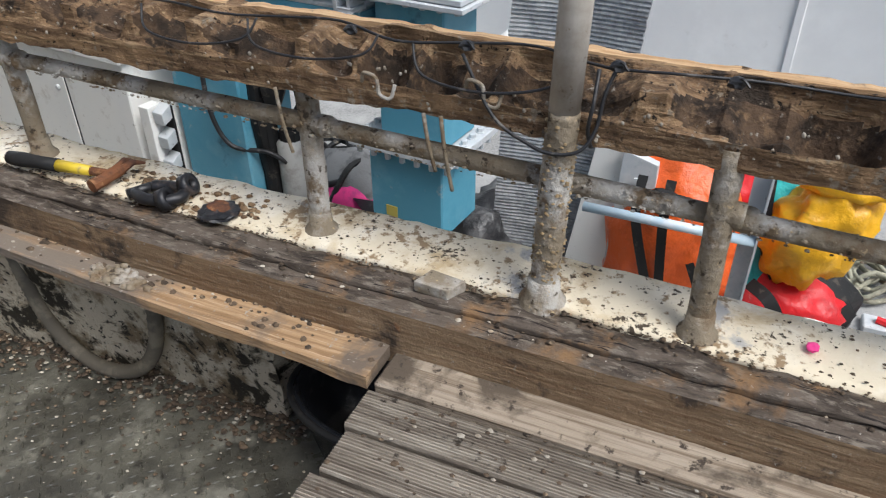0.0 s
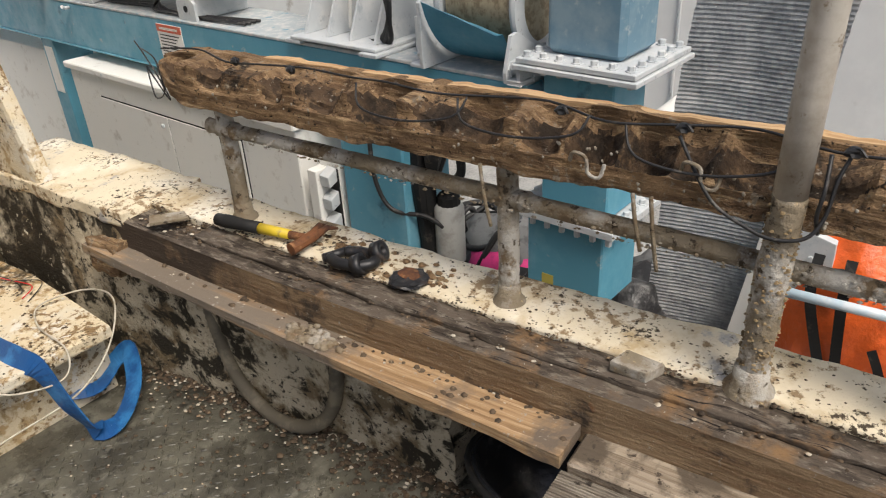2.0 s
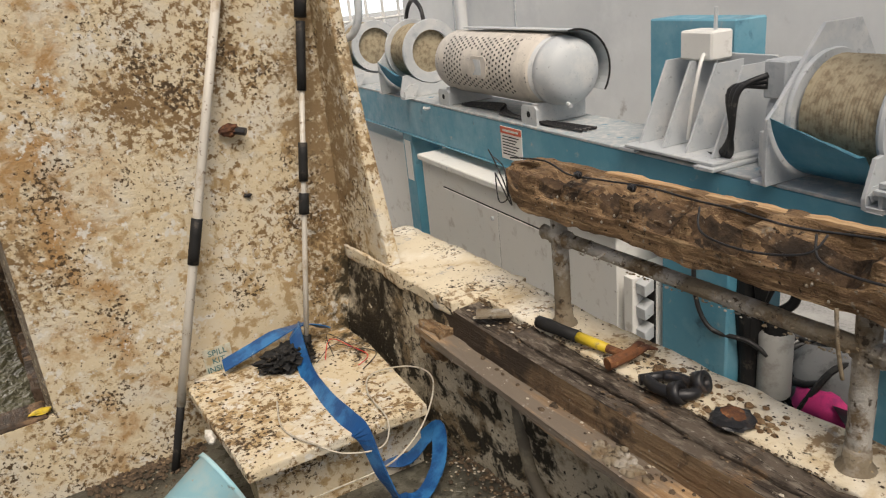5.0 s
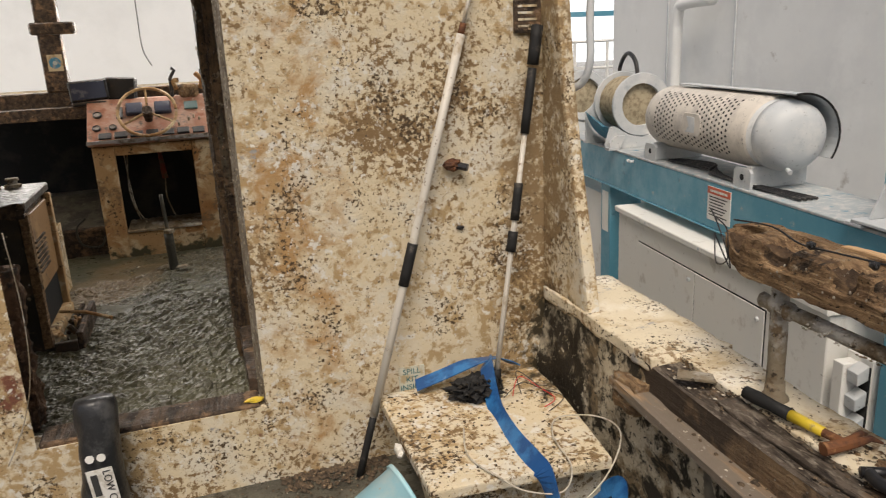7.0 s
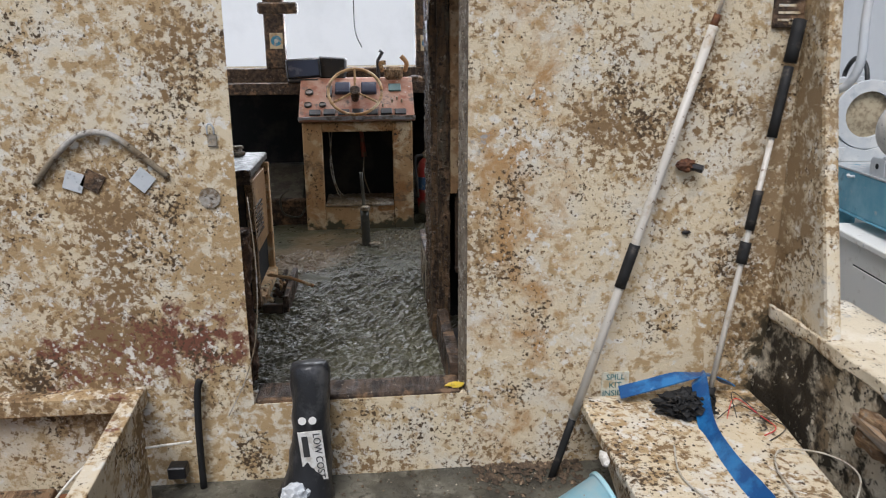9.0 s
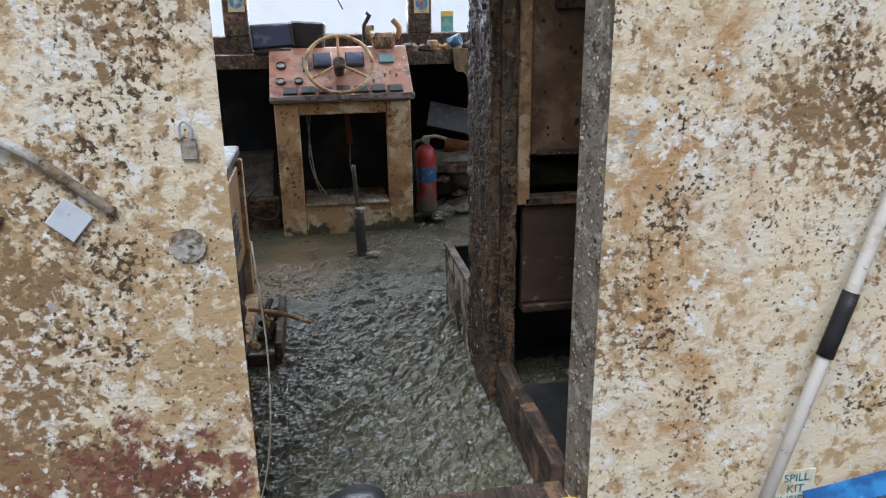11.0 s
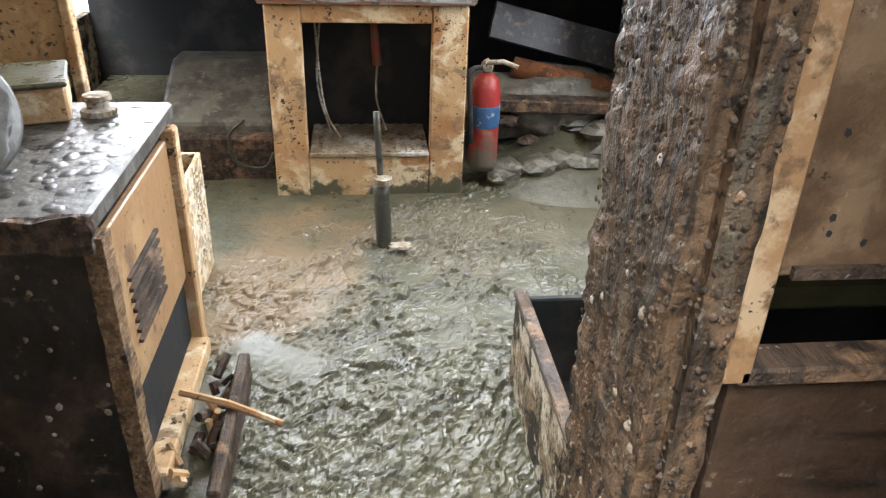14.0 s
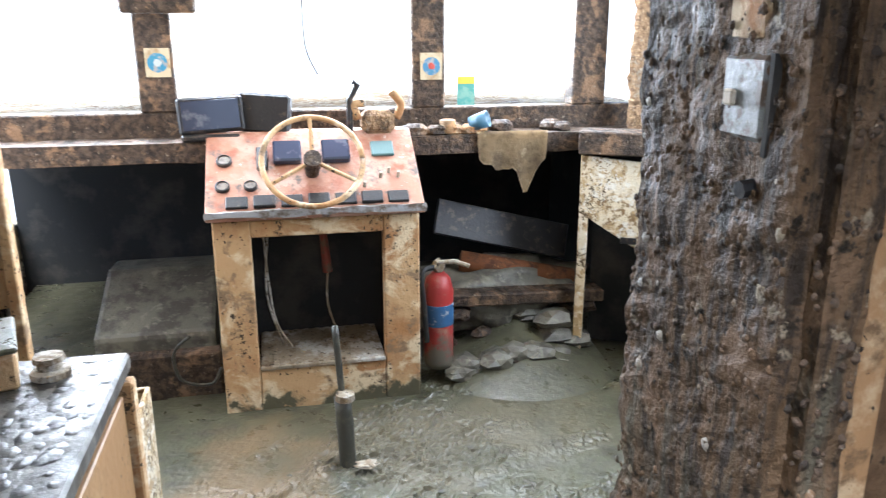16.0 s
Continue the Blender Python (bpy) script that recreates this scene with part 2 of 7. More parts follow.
white_wall = material("white_painted_plating", (0.75, 0.76, 0.75), (
    ((0.67, 0.68, 0.68), 0.9, 0.42, 0.66), ((0.56, 0.56, 0.54), 5, 0.64, 0.76), ((0.45, 0.43, 0.40), 2.2, 0.66, 0.72), ((0.79, 0.80, 0.79), 1.7, 0.52, 0.7)), 0.6, bumps=((8, 0.08, 0.01),))
rubber = material("black_rubber", (0.018, 0.018, 0.018), (((0.07, 0.06, 0.05), 20, 0.58, 0.68),), 0.6)
# near black: puts the shade of recesses and openings into the colour
void_mat = material("recess_shade_black", (0.02, 0.021, 0.022), (((0.045, 0.042, 0.038), 5, 0.5, 0.65),), 0.8)
mud_mat = material("wet_grey_mud", (0.08, 0.0774, 0.0472), (
    ((0.0472, 0.0453, 0.0293), 12, 0.48, 0.62), ((0.104, 0.1, 0.0642), 30, 0.60, 0.70),
    ((0.156, 0.114, 0.0642), 2.6, 0.16, 0.34, N1, 0.3, (1.3, 0.3), ((-0.76, 4.65, 0.17), (0.42, 0.75, 1.0))), ((0.122, 0.109, 0.0718), 3, 0.16, 0.36, N1, 0.3, (1.3, 0.3), ((-0.15, 4.95, 0.17), (0.8, 0.45, 1.0)))),
    0.36, rough_var=0.12, bumps=((60, 0.4, 0.005), (160, 0.3, 0.002)))
ochre = material("ochre_stained_board", (0.44, 0.29, 0.15), (
    ((0.32, 0.165, 0.07), 4, 0.46, 0.60), ((0.58, 0.47, 0.31), 7, 0.52, 0.60, N1, 0.4), ((0.20, 0.135, 0.08), 14, 0.55, 0.65, N1, 0.3, (3, 0.5)), ((0.05, 0.037, 0.025), 60, 0.61, 0.66, N1, 0.0, (6, 0.4)),
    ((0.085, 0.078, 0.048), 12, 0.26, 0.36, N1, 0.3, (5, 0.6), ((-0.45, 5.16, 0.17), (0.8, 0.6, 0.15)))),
    0.7, bumps=((30, 0.5, 0.008), (80, 0.5, 0.004)))
shell_mat = material("broken_shell", (0.44, 0.40, 0.33), (((0.30, 0.24, 0.17), 30, 0.45, 0.6),), 0.7, vary=0.3)
crumb_mat = material("dark_crumbs", (0.10, 0.072, 0.048), (((0.045, 0.034, 0.025), 40, 0.45, 0.6), ((0.26, 0.19, 0.12), 60, 0.58, 0.64)), 0.85)


# ---- building helpers ----
def tidy(bm):
    bmesh.ops.recalc_face_normals(bm, faces=bm.faces)
    return bm


def link_mesh(name, bm, mat, smooth=False):
    me = bpy.data.meshes.new(name)
    bm.normal_update()
    bm.to_mesh(me)
    bm.free()
    for m in (mat if isinstance(mat, (list, tuple)) else (mat,)):
        me.materials.append(m)
    if smooth:
        for p in me.polygons:
            p.use_smooth = True
    return new(name, me)


def thing(name, at, label, category, group="", kind=""):
    e = new(name)
    e.empty_display_size = 0.05
    e.location = at
    return tagged(e, label, category, group, kind)


def part(name, bm, mat, parent, label="", smooth=False):
    ob = link_mesh(name, bm, mat, smooth)
    ob.parent = parent
    if not parent.data:
        ob.matrix_parent_inverse = Matrix.Translation(-parent.location)
    return tagged(ob, label)


def single(name, bm, mat, label, category, group="", kind="", smooth=False):
    return tagged(link_mesh(name, bm, mat, smooth), label, category, group, kind)


def setting(name, bm, mat, label="", category="", smooth=False):
    return tagged(link_mesh(name, bm, mat, smooth), label, category or name.split("_")[0], "", "structure")


def box(x0, x1, y0, y1, z0, z1, bevel=0.0, m=None, bm=None, seg=1):
    b = bmesh.new()
    bmesh.ops.create_cube(b, size=1)
    for v in b.verts:
        v.co = Vector((x0 + (v.co.x + .5) * (x1 - x0), y0 + (v.co.y + .5) * (y1 - y0), z0 + (v.co.z + .5) * (z1 - z0)))
    if bevel:
        bmesh.ops.bevel(b, geom=b.edges[:], offset=bevel, segments=seg, affect="EDGES", profile=0.6)
    if m:
        b.transform(m)
    return join(bm, b)


def join(bm, b):
    if bm is None:
        return b
    me = bpy.data.meshes.new("tmp")
    b.to_mesh(me)
    b.free()
    bm.from_mesh(me)
    bpy.data.meshes.remove(me)
    return bm


def prism(pts, axis, a, b, bevel=0.0, bm=None):
    """A polygon drawn in the other two axes (in x, y, z order), extruded along axis from a to b."""
    o = bmesh.new()
    k = "xyz".index(axis)
    def put(p, v):
        q = list(p)
        q.insert(k, v)
        return o.verts.new(q)
    lo, hi = [put(p, a) for p in pts], [put(p, b) for p in pts]
    n = len(pts)
    o.faces.new(lo)
    o.faces.new(hi)
    for i in range(n):
        o.faces.new((lo[i], lo[(i + 1) % n], hi[(i + 1) % n], hi[i]))
    tidy(o)
    if bevel:
        bmesh.ops.bevel(o, geom=o.edges[:], offset=bevel, segments=2, affect="EDGES", profile=0.6)
    return join(bm, o)


def smooth_path(pts, n=8):
    pts = [Vector(p) for p in pts]
    if len(pts) < 3:
        return pts
    out = []
    for i in range(len(pts) - 1):
        a, b, c, d = pts[max(i - 1, 0)], pts[i], pts[i + 1], pts[min(i + 2, len(pts) - 1)]
        for k in range(n):
            t = k / n
            out.append(0.5 * ((2 * b) + (c - a) * t + (2 * a - 5 * b + 4 * c - d) * t * t + (3 * b - a - 3 * c + d) * t ** 3))
    return out + [pts[-1]]


def tube(pts, r, seg=8, bm=None, smooth=0, wob=0.0):
    """A round bar along points; r is a number or one per point."""
    if smooth:
        pts = smooth_path(pts, smooth)
    pts = [Vector(p) for p in pts]
    o = bmesh.new()
    rings = []
    up = None
    for i, p in enumerate(pts):
        d = (pts[min(i + 1, len(pts) - 1)] - pts[max(i - 1, 0)]).normalized()
        if up is None:
            up = d.orthogonal().normalized()
        up = (up - d * up.dot(d)).normalized()
        side = d.cross(up)
        rr = r[i] if isinstance(r, (list, tuple)) else r
        ring = []
        for k in range(seg):
            a = 2 * math.pi * k / seg
            w = 1 + wob * noise.noise(p * 30 + Vector((math.cos(a), math.sin(a), 0)) * 2)
            ring.append(o.verts.new(p + (up * math.cos(a) + side * math.sin(a)) * rr * w))
        rings.append(ring)
    for a, b in zip(rings, rings[1:]):
        for k in range(seg):
            o.faces.new((a[k], a[(k + 1) % seg], b[(k + 1) % seg], b[k]))
    o.faces.new(rings[0])
    o.faces.new(rings[-1])
    tidy(o)
    return join(bm, o)


def steps(a, b, n):
    a, b = Vector(a), Vector(b)
    return [a.lerp(b, i / n) for i in range(n + 1)]


def lathe(profile, m, seg=24, bm=None, caps=True):
    """(radius, height) pairs turned round the local z of m."""
    o = bmesh.new()
    rings = []
    for r, h in profile:
        rings.append([o.verts.new(m @ Vector((r * math.cos(2 * math.pi * k / seg), r * math.sin(2 * math.pi * k / seg), h))) for k in range(seg)])
    for a, b in zip(rings, rings[1:]):
        for k in range(seg):
            o.faces.new((a[k], a[(k + 1) % seg], b[(k + 1) % seg], b[k]))
    if caps:
        o.faces.new(rings[0])
        o.faces.new(rings[-1])
    tidy(o)
    return join(bm, o)


def along(p, d):
    """A frame at p whose z runs along d."""
    return Matrix.Translation(p) @ Vector(d).to_track_quat("Z", "Y").to_matrix().to_4x4()


def bar(x0, x1, z0, z1, y0, y1, n=60, k=4, amp=0.006, freq=9, eat=0.0, path=None, seed=0.0, blunt=0.0):
    """A worn timber along y: ring of 4k points a step, roughened by noise; eat gnaws the inner top edge."""
    o = bmesh.new()
    rings = []
    worn = set()
    draw = random.Random(int(seed) + 40)
    lobes, at = [], y0
    while eat and at < y1:
        at += draw.uniform(0.06, 0.20)
        lobes.append((at, draw.uniform(0.04, 0.10), draw.uniform(0.35, 1.0)))
    for i in range(n + 1):
        y = y0 + (y1 - y0) * i / n
        dx, dz = path(y) if path else (0, 0)
        ring = []
        for side in range(4):
            for j in range(k):
                f = j / k
                u, v = ((f, 0), (1, f), (1 - f, 1), (0, 1 - f))[side]
                p = Vector((x0 + u * (x1 - x0) + dx, y, z0 + v * (z1 - z0) + dz))
                c = Vector((u - .5, 0, v - .5))
                p += c * 2 * amp * (noise.noise(p * freq + Vector((seed, 0, 0))) + 0.6 * noise.noise(p * freq * 3.3))
                if eat:
                    e = 0.10 + 0.06 * noise.noise(Vector((seed, y * 30, 0)))
                    for c0, hw, deep in lobes:
                        if abs(y - c0) < hw:
                            e = max(e, deep * (1 - ((y - c0) / hw) ** 2) * (1 + 0.35 * noise.noise(Vector((seed, y * 25, v * 3)))))
                    w = max(0, 1 - math.hypot(u / 0.72, (1 - v) / 0.52))
                    p += Vector((0.62, 0, -0.9)) * eat * e * w ** 0.5
                    if e * w > 0.16:
                        worn.add((i, len(ring)))
                if blunt and y > y1 - blunt:
                    q = (y - y1 + blunt) / blunt
                    p += Vector(((0.55 - u) * (x1 - x0), 0, (0.8 - v) * (z1 - z0))) * 0.75 * q * q
                ring.append(o.verts.new(p))
        rings.append(ring)
    m = 4 * k
    for i, (a, b) in enumerate(zip(rings, rings[1:])):
        for q in range(m):
            f = o.faces.new((a[q], a[(q + 1) % m], b[(q + 1) % m], b[q]))
            f.material_index = 1 if (i, q) in worn else 0
    o.faces.new(rings[0])
    o.faces.new(rings[-1]).material_index = 1 if eat else 0
    return tidy(o)


def two_faced(bm):
    """Give the upward faces the second material."""
    bm.normal_update()
    for f in bm.faces:
        if f.normal.z > 0.75:
            f.material_index = 1
    return bm


def scatter(name, spots, sizes, mat, label, category, flat=0.5, seed=1, face="z"):
    """Many small crumbs in one mesh: spots() gives a place, or None."""
    rnd = random.Random(seed)
    verts, faces = [], []
    for s in sizes:
        p = spots(rnd)
        if p is None:
            continue
        s = rnd.uniform(*s) if isinstance(s, tuple) else s
        a = rnd.uniform(0, 6.28)
        b = len(verts)
        ring = rnd.choice((5, 6))
        qs = [s * rnd.uniform(0.65, 1.15) for k in range(ring)]
        top = rnd.uniform(0.6, 1.2)
        for level, width in ((-0.1, 1.0), (0.62, 0.72)):
            for k in range(ring):
                w = a + 6.28 * k / ring
                q = qs[k] * width
                verts.append((p[0] + q * math.cos(w), p[1] + q * 1.25 * math.sin(w), p[2] + s * flat * (top * level + rnd.uniform(-0.1, 0.12))))
        verts.append((p[0] + s * rnd.uniform(-.15, .15), p[1] + s * rnd.uniform(-.15, .15), p[2] + s * flat * top))
        for k in range(ring):
            n = (k + 1) % ring
            faces.append((b + k, b + n, b + ring + n, b + ring + k))
            faces.append((b + ring + k, b + ring + n, b + 2 * ring))
        if face != "z":
            for k in range(b, len(verts)):
                dx, dy, dz = (verts[k][q] - p[q] for q in range(3))
                verts[k] = (p[0] + dx, p[1] - dz, p[2] + dy) if face == "-y" else (p[0] - dz, p[1] + dx, p[2] + dy)
    me = bpy.data.meshes.new(name)
    me.from_pydata(verts, [], faces)
    me.materials.append(mat)
    for poly in me.polygons:
        poly.use_smooth = True
    return tagged(new(name, me), label, category, "", "stuff")


def sheet(x0, x1, y0, y1, nx, ny, height):
    o = bmesh.new()
    g = [[o.verts.new((x0 + (x1 - x0) * i / nx, y0 + (y1 - y0) * j / ny, height(x0 + (x1 - x0) * i / nx, y0 + (y1 - y0) * j / ny))) for i in range(nx + 1)] for j in range(ny + 1)]
    for j in range(ny):
        for i in range(nx):
            o.faces.new((g[j][i], g[j][i + 1], g[j + 1][i + 1], g[j + 1][i]))
    return o


def blob(c, r, squash=(1, 1, 1), amp=0.15, freq=6, sub=3, m=None):
    o = bmesh.new()
    bmesh.ops.create_icosphere(o, subdivisions=sub, radius=1)
    for v in o.verts:
        d = v.co.normalized()
        k = 1 + amp * noise.noise(d * freq * 0.4 + Vector(c)) + 0.4 * amp * noise.noise(d * freq + Vector(c))
        v.co = Vector((d.x * squash[0], d.y * squash[1], d.z * squash[2])) * r * k
    if m:
        o.transform(m)
    o.transform(Matrix.Translation(c))
    return o


# ---- the boat: deck, bulwark, wheelhouse ----
def rise(y):
    """Sheer of the gunwale."""
    return 0.03 * max(0.0, min(1.0, (y - 1.1) / 1.0)) ** 2 + 0.01


def side(y):
    """Inner face of the starboard bulwark."""
    return 0.915 - 0.11 * max(0.0, min(1.0, (y - 1.5) / 1.1))


setting("floor_deck", sheet(-1.95, 1.02, -2.4, 2.66, 90, 150, lambda x, y: 0.004 * noise.noise(Vector((x * 3, y * 3, 0))) + 0.03 * max(0, (x - 0.72)) * (1 + noise.noise(Vector((x * 9, y * 9, 2))))), deck_mat, "wet dark checker-plate deck under mud and shells", "deck", True)

lining = bmesh.new()
prev = None
for i in range(41):
    y = 1.06 + (2.66 - 1.06) * i / 40
    col = []
    for j in range(13):
        z = -0.03 + (0.488 + rise(y)) * j / 12
        turn = max(0.0, min(1.0, (y - 2.05) / 0.3)) * max(0.0, min(1.0, z / 0.45))
        x = (side(y) - 0.015 * (z / 0.44)) * (1 - turn) + 0.853 * turn + 0.012 * noise.noise(Vector((0, y * 9, z * 9)))
        col.append(lining.verts.new((x, y + (0.02 * noise.noise(Vector((5, 0, z * 14))) if i == 0 else 0), z)))
    col += [lining.verts.new((1.05, y, 0.458 + rise(y))), lining.verts.new((1.05, y, -0.03))]
    if prev:
        for q in range(15):
            lining.faces.new((prev[q], prev[(q + 1) % 15], col[(q + 1) % 15], col[q]))
    else:
        lining.faces.new(col)
    prev = col
lining.faces.new(prev)
setting("wall_bulwark_lining", tidy(lining), fouled_dark, "flaking cream bulwark lining fouled with black growth", "bulwark")

hull = prism([(1.05, -1.2), (1.09, -1.2), (1.09, 0.47), (1.05, 0.47)], "y", -2.4, 7.0)
setting("wall_hull_starboard", hull, fouled_dark, "outer hull plating of the boat", "hull")
setting("wall_hull_port", box(-1.99, -1.95, -2.4, 7.0, -1.2, 0.5), fouled_dark, "outer hull plating on the far side", "hull")
setting("wall_transom", box(-1.95, 1.05, -2.44, -2.4, -1.2, 0.5), fouled_dark, "closed stern of the boat", "hull")

cap = bar(0.935, 1.085, 0.445, 0.49, -2.4, 2.0, n=150, k=6, amp=0.005, freq=8, path=lambda y: (-0.03 * max(0, 0.6 - y), rise(y)))
setting("trim_gunwale_cap", cap, gunwale_paint, "chalky cream gunwale cap stained brown", "gunwale", True)
cap2 = bar(-0.018, 0.235, 0.452, 0.492, 1.98, 2.645, n=50, k=7, amp=0.006, freq=10, path=lambda y: (side(y) + (0.865 - side(y)) * max(0.0, min(1.0, (y - 2.05) / 0.25)), rise(y)))
setting("trim_gunwale_cap_forward", cap2, gunwale_paint, "chalky cream gunwale cap beside the wheelhouse", "gunwale", True)

# timber along the inside of the gunwale, and the planks laid beside it
edge = thing("edge_timber", (0.88, 0.1, 0.36), "rotten brown edge timber along the gunwale, half split", "timber")
part("timber", two_faced(bar(0.838, 0.936, 0.360, 0.475, -1.9, 2.08, n=170, k=6, amp=0.003, freq=12, path=lambda y: (-0.012 * max(0, 1 - y) + 0.012 * max(0, y - 1.2), rise(y) - 0.005), seed=2)), [silt_wood, silt_top], edge)
part("split_strip", bar(0.878, 0.937, 0.472, 0.486, -1.9, 1.75, n=120, k=3, amp=0.008, freq=14, path=lambda y: (-0.012 * max(0, 1 - y), rise(y) - 0.004), seed=9), silt_top, edge, "split dark strip", True)
plank = bar(0.0, 0.086, 0.370, 0.393, 0.738, 2.11, n=70, k=5, amp=0.0035, freq=9, path=lambda y: (0.748 + 0.035 * (y - 0.738), rise(y)), seed=4)
single("loose_plank", plank, fresh_wood, "pale fir plank lying loose along the bulwark", "plank")

# platform of weathered boards
platform = thing("boarded_platform", (0.55, -0.5, 0), "weathered ridged deck boards on bearers beside the gunwale", "platform")
for i in range(5):
    x1 = 0.838 - 0.094 * i
    end = 0.728 + 0.006 * math.sin(i * 2.3)
    if i:
        top = [(x1 - 0.0025 - 0.080 * k / 39, 0.3825 if k % 3 != 1 else 0.3775) for k in range(40)]
        b = prism([(x1 - 0.085, 0.352), (x1, 0.352), (x1, 0.377)] + top + [(x1 - 0.085, 0.377)], "y", -1.5, end)
    else:
        b = box(x1 - 0.087, x1, -1.5, end, 0.352, 0.392, 0.004)
    part("board", b, pale_board if i == 0 else grey_board, platform, "smooth brown board" if i == 0 else "")
for y in (-1.2, -0.3, 0.6):
    part("bearer", box(0.38, 0.84, y, y + 0.06, 0.30, 0.351, 0.004), dark_wood, platform)
for x in (0.42, 0.78):
    for y in (-1.19, 0.61):
        part("leg", box(x, x + 0.05, y, y + 0.045, 0.0, 0.30, 0.004), dark_wood, platform)

# wheelhouse shell
W0, W1 = 2.65, 2.75
left, right = -0.785, -0.122
aft = prism([(-1.95, -0.05), (0.90, -0.05), (0.90, 2.08), (right + 0.006, 2.08), (right, 0.268), (left, 0.262), (left + 0.002, 2.08), (-1.95, 2.08)], "y", W0, W1)
prism([(-1.95, 2.083), (0.90, 2.083), (0.90, 2.3), (-1.95, 2.3)], "y", W0, W1, bm=aft)
for v in aft.verts:
    if v.co.y > W0 + 0.01 and abs(v.co.x - left) < 0.02:
        v.co.x -= 0.036
    if v.co.y > W0 + 0.01 and abs(v.co.x - right) < 0.02:
        v.co.x -= 0.016
bare_edge = material("bare_cut_edge", (0.24, 0.20, 0.15), (((0.13, 0.10, 0.07), 12, 0.46, 0.58), ((0.36, 0.33, 0.27), 26, 0.54, 0.62), ((0.06, 0.045, 0.03), 50, 0.58, 0.64)), 0.85, bumps=((40, 0.7, 0.01), (120, 0.6, 0.004)))
aft.normal_update()
for f in aft.faces:
    if abs(f.normal.x) > 0.8 and -0.9 < f.calc_center_median().x < 0:
        f.material_index = 1
setting("wall_wheelhouse_aft", aft, [fouled, bare_edge], "cream wheelhouse wall mottled with brown fouling", "wall")
wing_edge = [(2.66, 0.47), (2.325, 0.47), (2.345, 0.56), (2.385, 0.72), (2.45, 0.97), (2.505, 1.22), (2.54, 1.5), (2.56, 2.3), (2.66, 2.3)]
setting("wall_wing", prism(wing_edge, "x", 0.855, 0.90, 0.014), fouled, "swept cream side wing of the wheelhouse", "wall")
# opening at y 4.0 to 5.3 is unseen, left for the added fill lamp
sb = box(0.902, 0.95, 2.66, 4.0, 0.45, 2.3)
box(0.902, 0.95, 4.001, 5.3, 0.45, 1.12, bm=sb)
box(0.902, 0.95, 4.001, 5.3, 1.96, 2.3, bm=sb)
setting("wall_starboard", sb, fouled, "cream outer side of the wheelhouse", "wall")
# opening at y 4.72 to 5.3 is likewise unseen, for the port fill lamp
pw = box(-1.95, -1.88, 2.751, 4.719, 0.0, 2.3)
box(-1.95, -1.88, 4.72, 5.3, 0.0, 1.12, bm=pw)
box(-1.95, -1.88, 4.72, 5.3, 1.96, 2.3, bm=pw)
box(-1.95, -1.88, 5.301, 5.7, 0.0, 2.3, bm=pw)
setting("wall_port", pw, dark_wood, "stained inner side of the wheelhouse", "wall")
# wall below the windows coloured near black in place of shade
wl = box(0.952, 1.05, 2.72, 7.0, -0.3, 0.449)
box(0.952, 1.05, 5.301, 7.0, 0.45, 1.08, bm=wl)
setting("wall_starboard_low", wl, void_mat, "inner side under the windows, coloured near black for shade", "wall")
setting("wall_starboard_head", box(0.952, 1.03, 5.2, 5.7, 1.95, 2.3), dark_wood, "dark head above the side window", "wall")
setting("ceiling_roof", box(-2.05, 1.1, 2.5, 5.9, 2.302, 2.36), fouled, "wheelhouse roof", "roof")
# bow wall carries its own shade as a near-black colour
setting("wall_bow", box(-1.95, 1.05, 6.9, 7.0, -0.3, 1.1), void_mat, "inside of the bow, coloured near black for shade", "wall")
setting("ceiling_foredeck", box(-1.95, 1.05, 5.72, 7.0, 1.102, 1.14), fouled, "foredeck ahead of the windows", "deck")

# sill of the doorway: edge boards and jambs
setting("trim_door_sill", box(left + 0.004, right - 0.018, 2.655, 2.77, 0.24, 0.279, 0.006), dark_wood, "worn wet door sill", "sill")



# mud on the wheelhouse floor: churned clods with still pools between
def flakes(v, f):
    """Tilted plates of mud with a scarp at each edge."""
    w = v * f + Vector((noise.noise(v * f * 0.6), noise.noise(v * f * 0.6 + Vector((9, 4, 0))), 0)) * 0.8
    d, pts = noise.voronoi(w)
    q = pts[0]
    a = 0.6 + 2.2 * noise.noise(q * 3.1)
    rel = w - q
    return ((rel.x * math.sin(a) - rel.y * math.cos(a)) + 0.6 * noise.noise(q * 5.7)) * min(1.0, (d[1] - d[0]) * 7)


def churned(x, y):
    v = Vector((x, y, 0))
    churn = 0.95 - abs(x + 0.22) * 1.1 - 1.5 * max(0, y - 4.65) + 0.6 * max(0.0, min(1.0, (4.35 - y) * 2.5)) + 1.2 * noise.noise(v * 2.3 + Vector((7, 1, 0))) + 0.7 * noise.noise(v * 7)
    return max(0.0, min(1.0, churn * 1.6))


def mud(x, y):
    v = Vector((x, y, 0))
    u = Vector((x, y * 0.75, 0))
    churn = churned(x, y)
    clod = 0.012 * flakes(u, 23) + 0.007 * flakes(u + Vector((3, 3, 0)), 48) + 0.006 if churn else 0.0
    grain = 0.003 * noise.noise(v * 40) + 0.002 * noise.noise(v * 90)
    heap = 0.17 * max(0, 1 - math.hypot((x - 0.30) / 0.42, (y - 5.5) / 0.42)) + 0.045 * max(0, 1 - math.hypot(x + 0.3, (y - 4.0) / 1.3) / 0.45)
    return 0.170 + 0.0025 * noise.noise(v * 5) + clod * churn + grain * max(churn, 0.22) + heap + 0.03 * max(0, 3.2 - y)


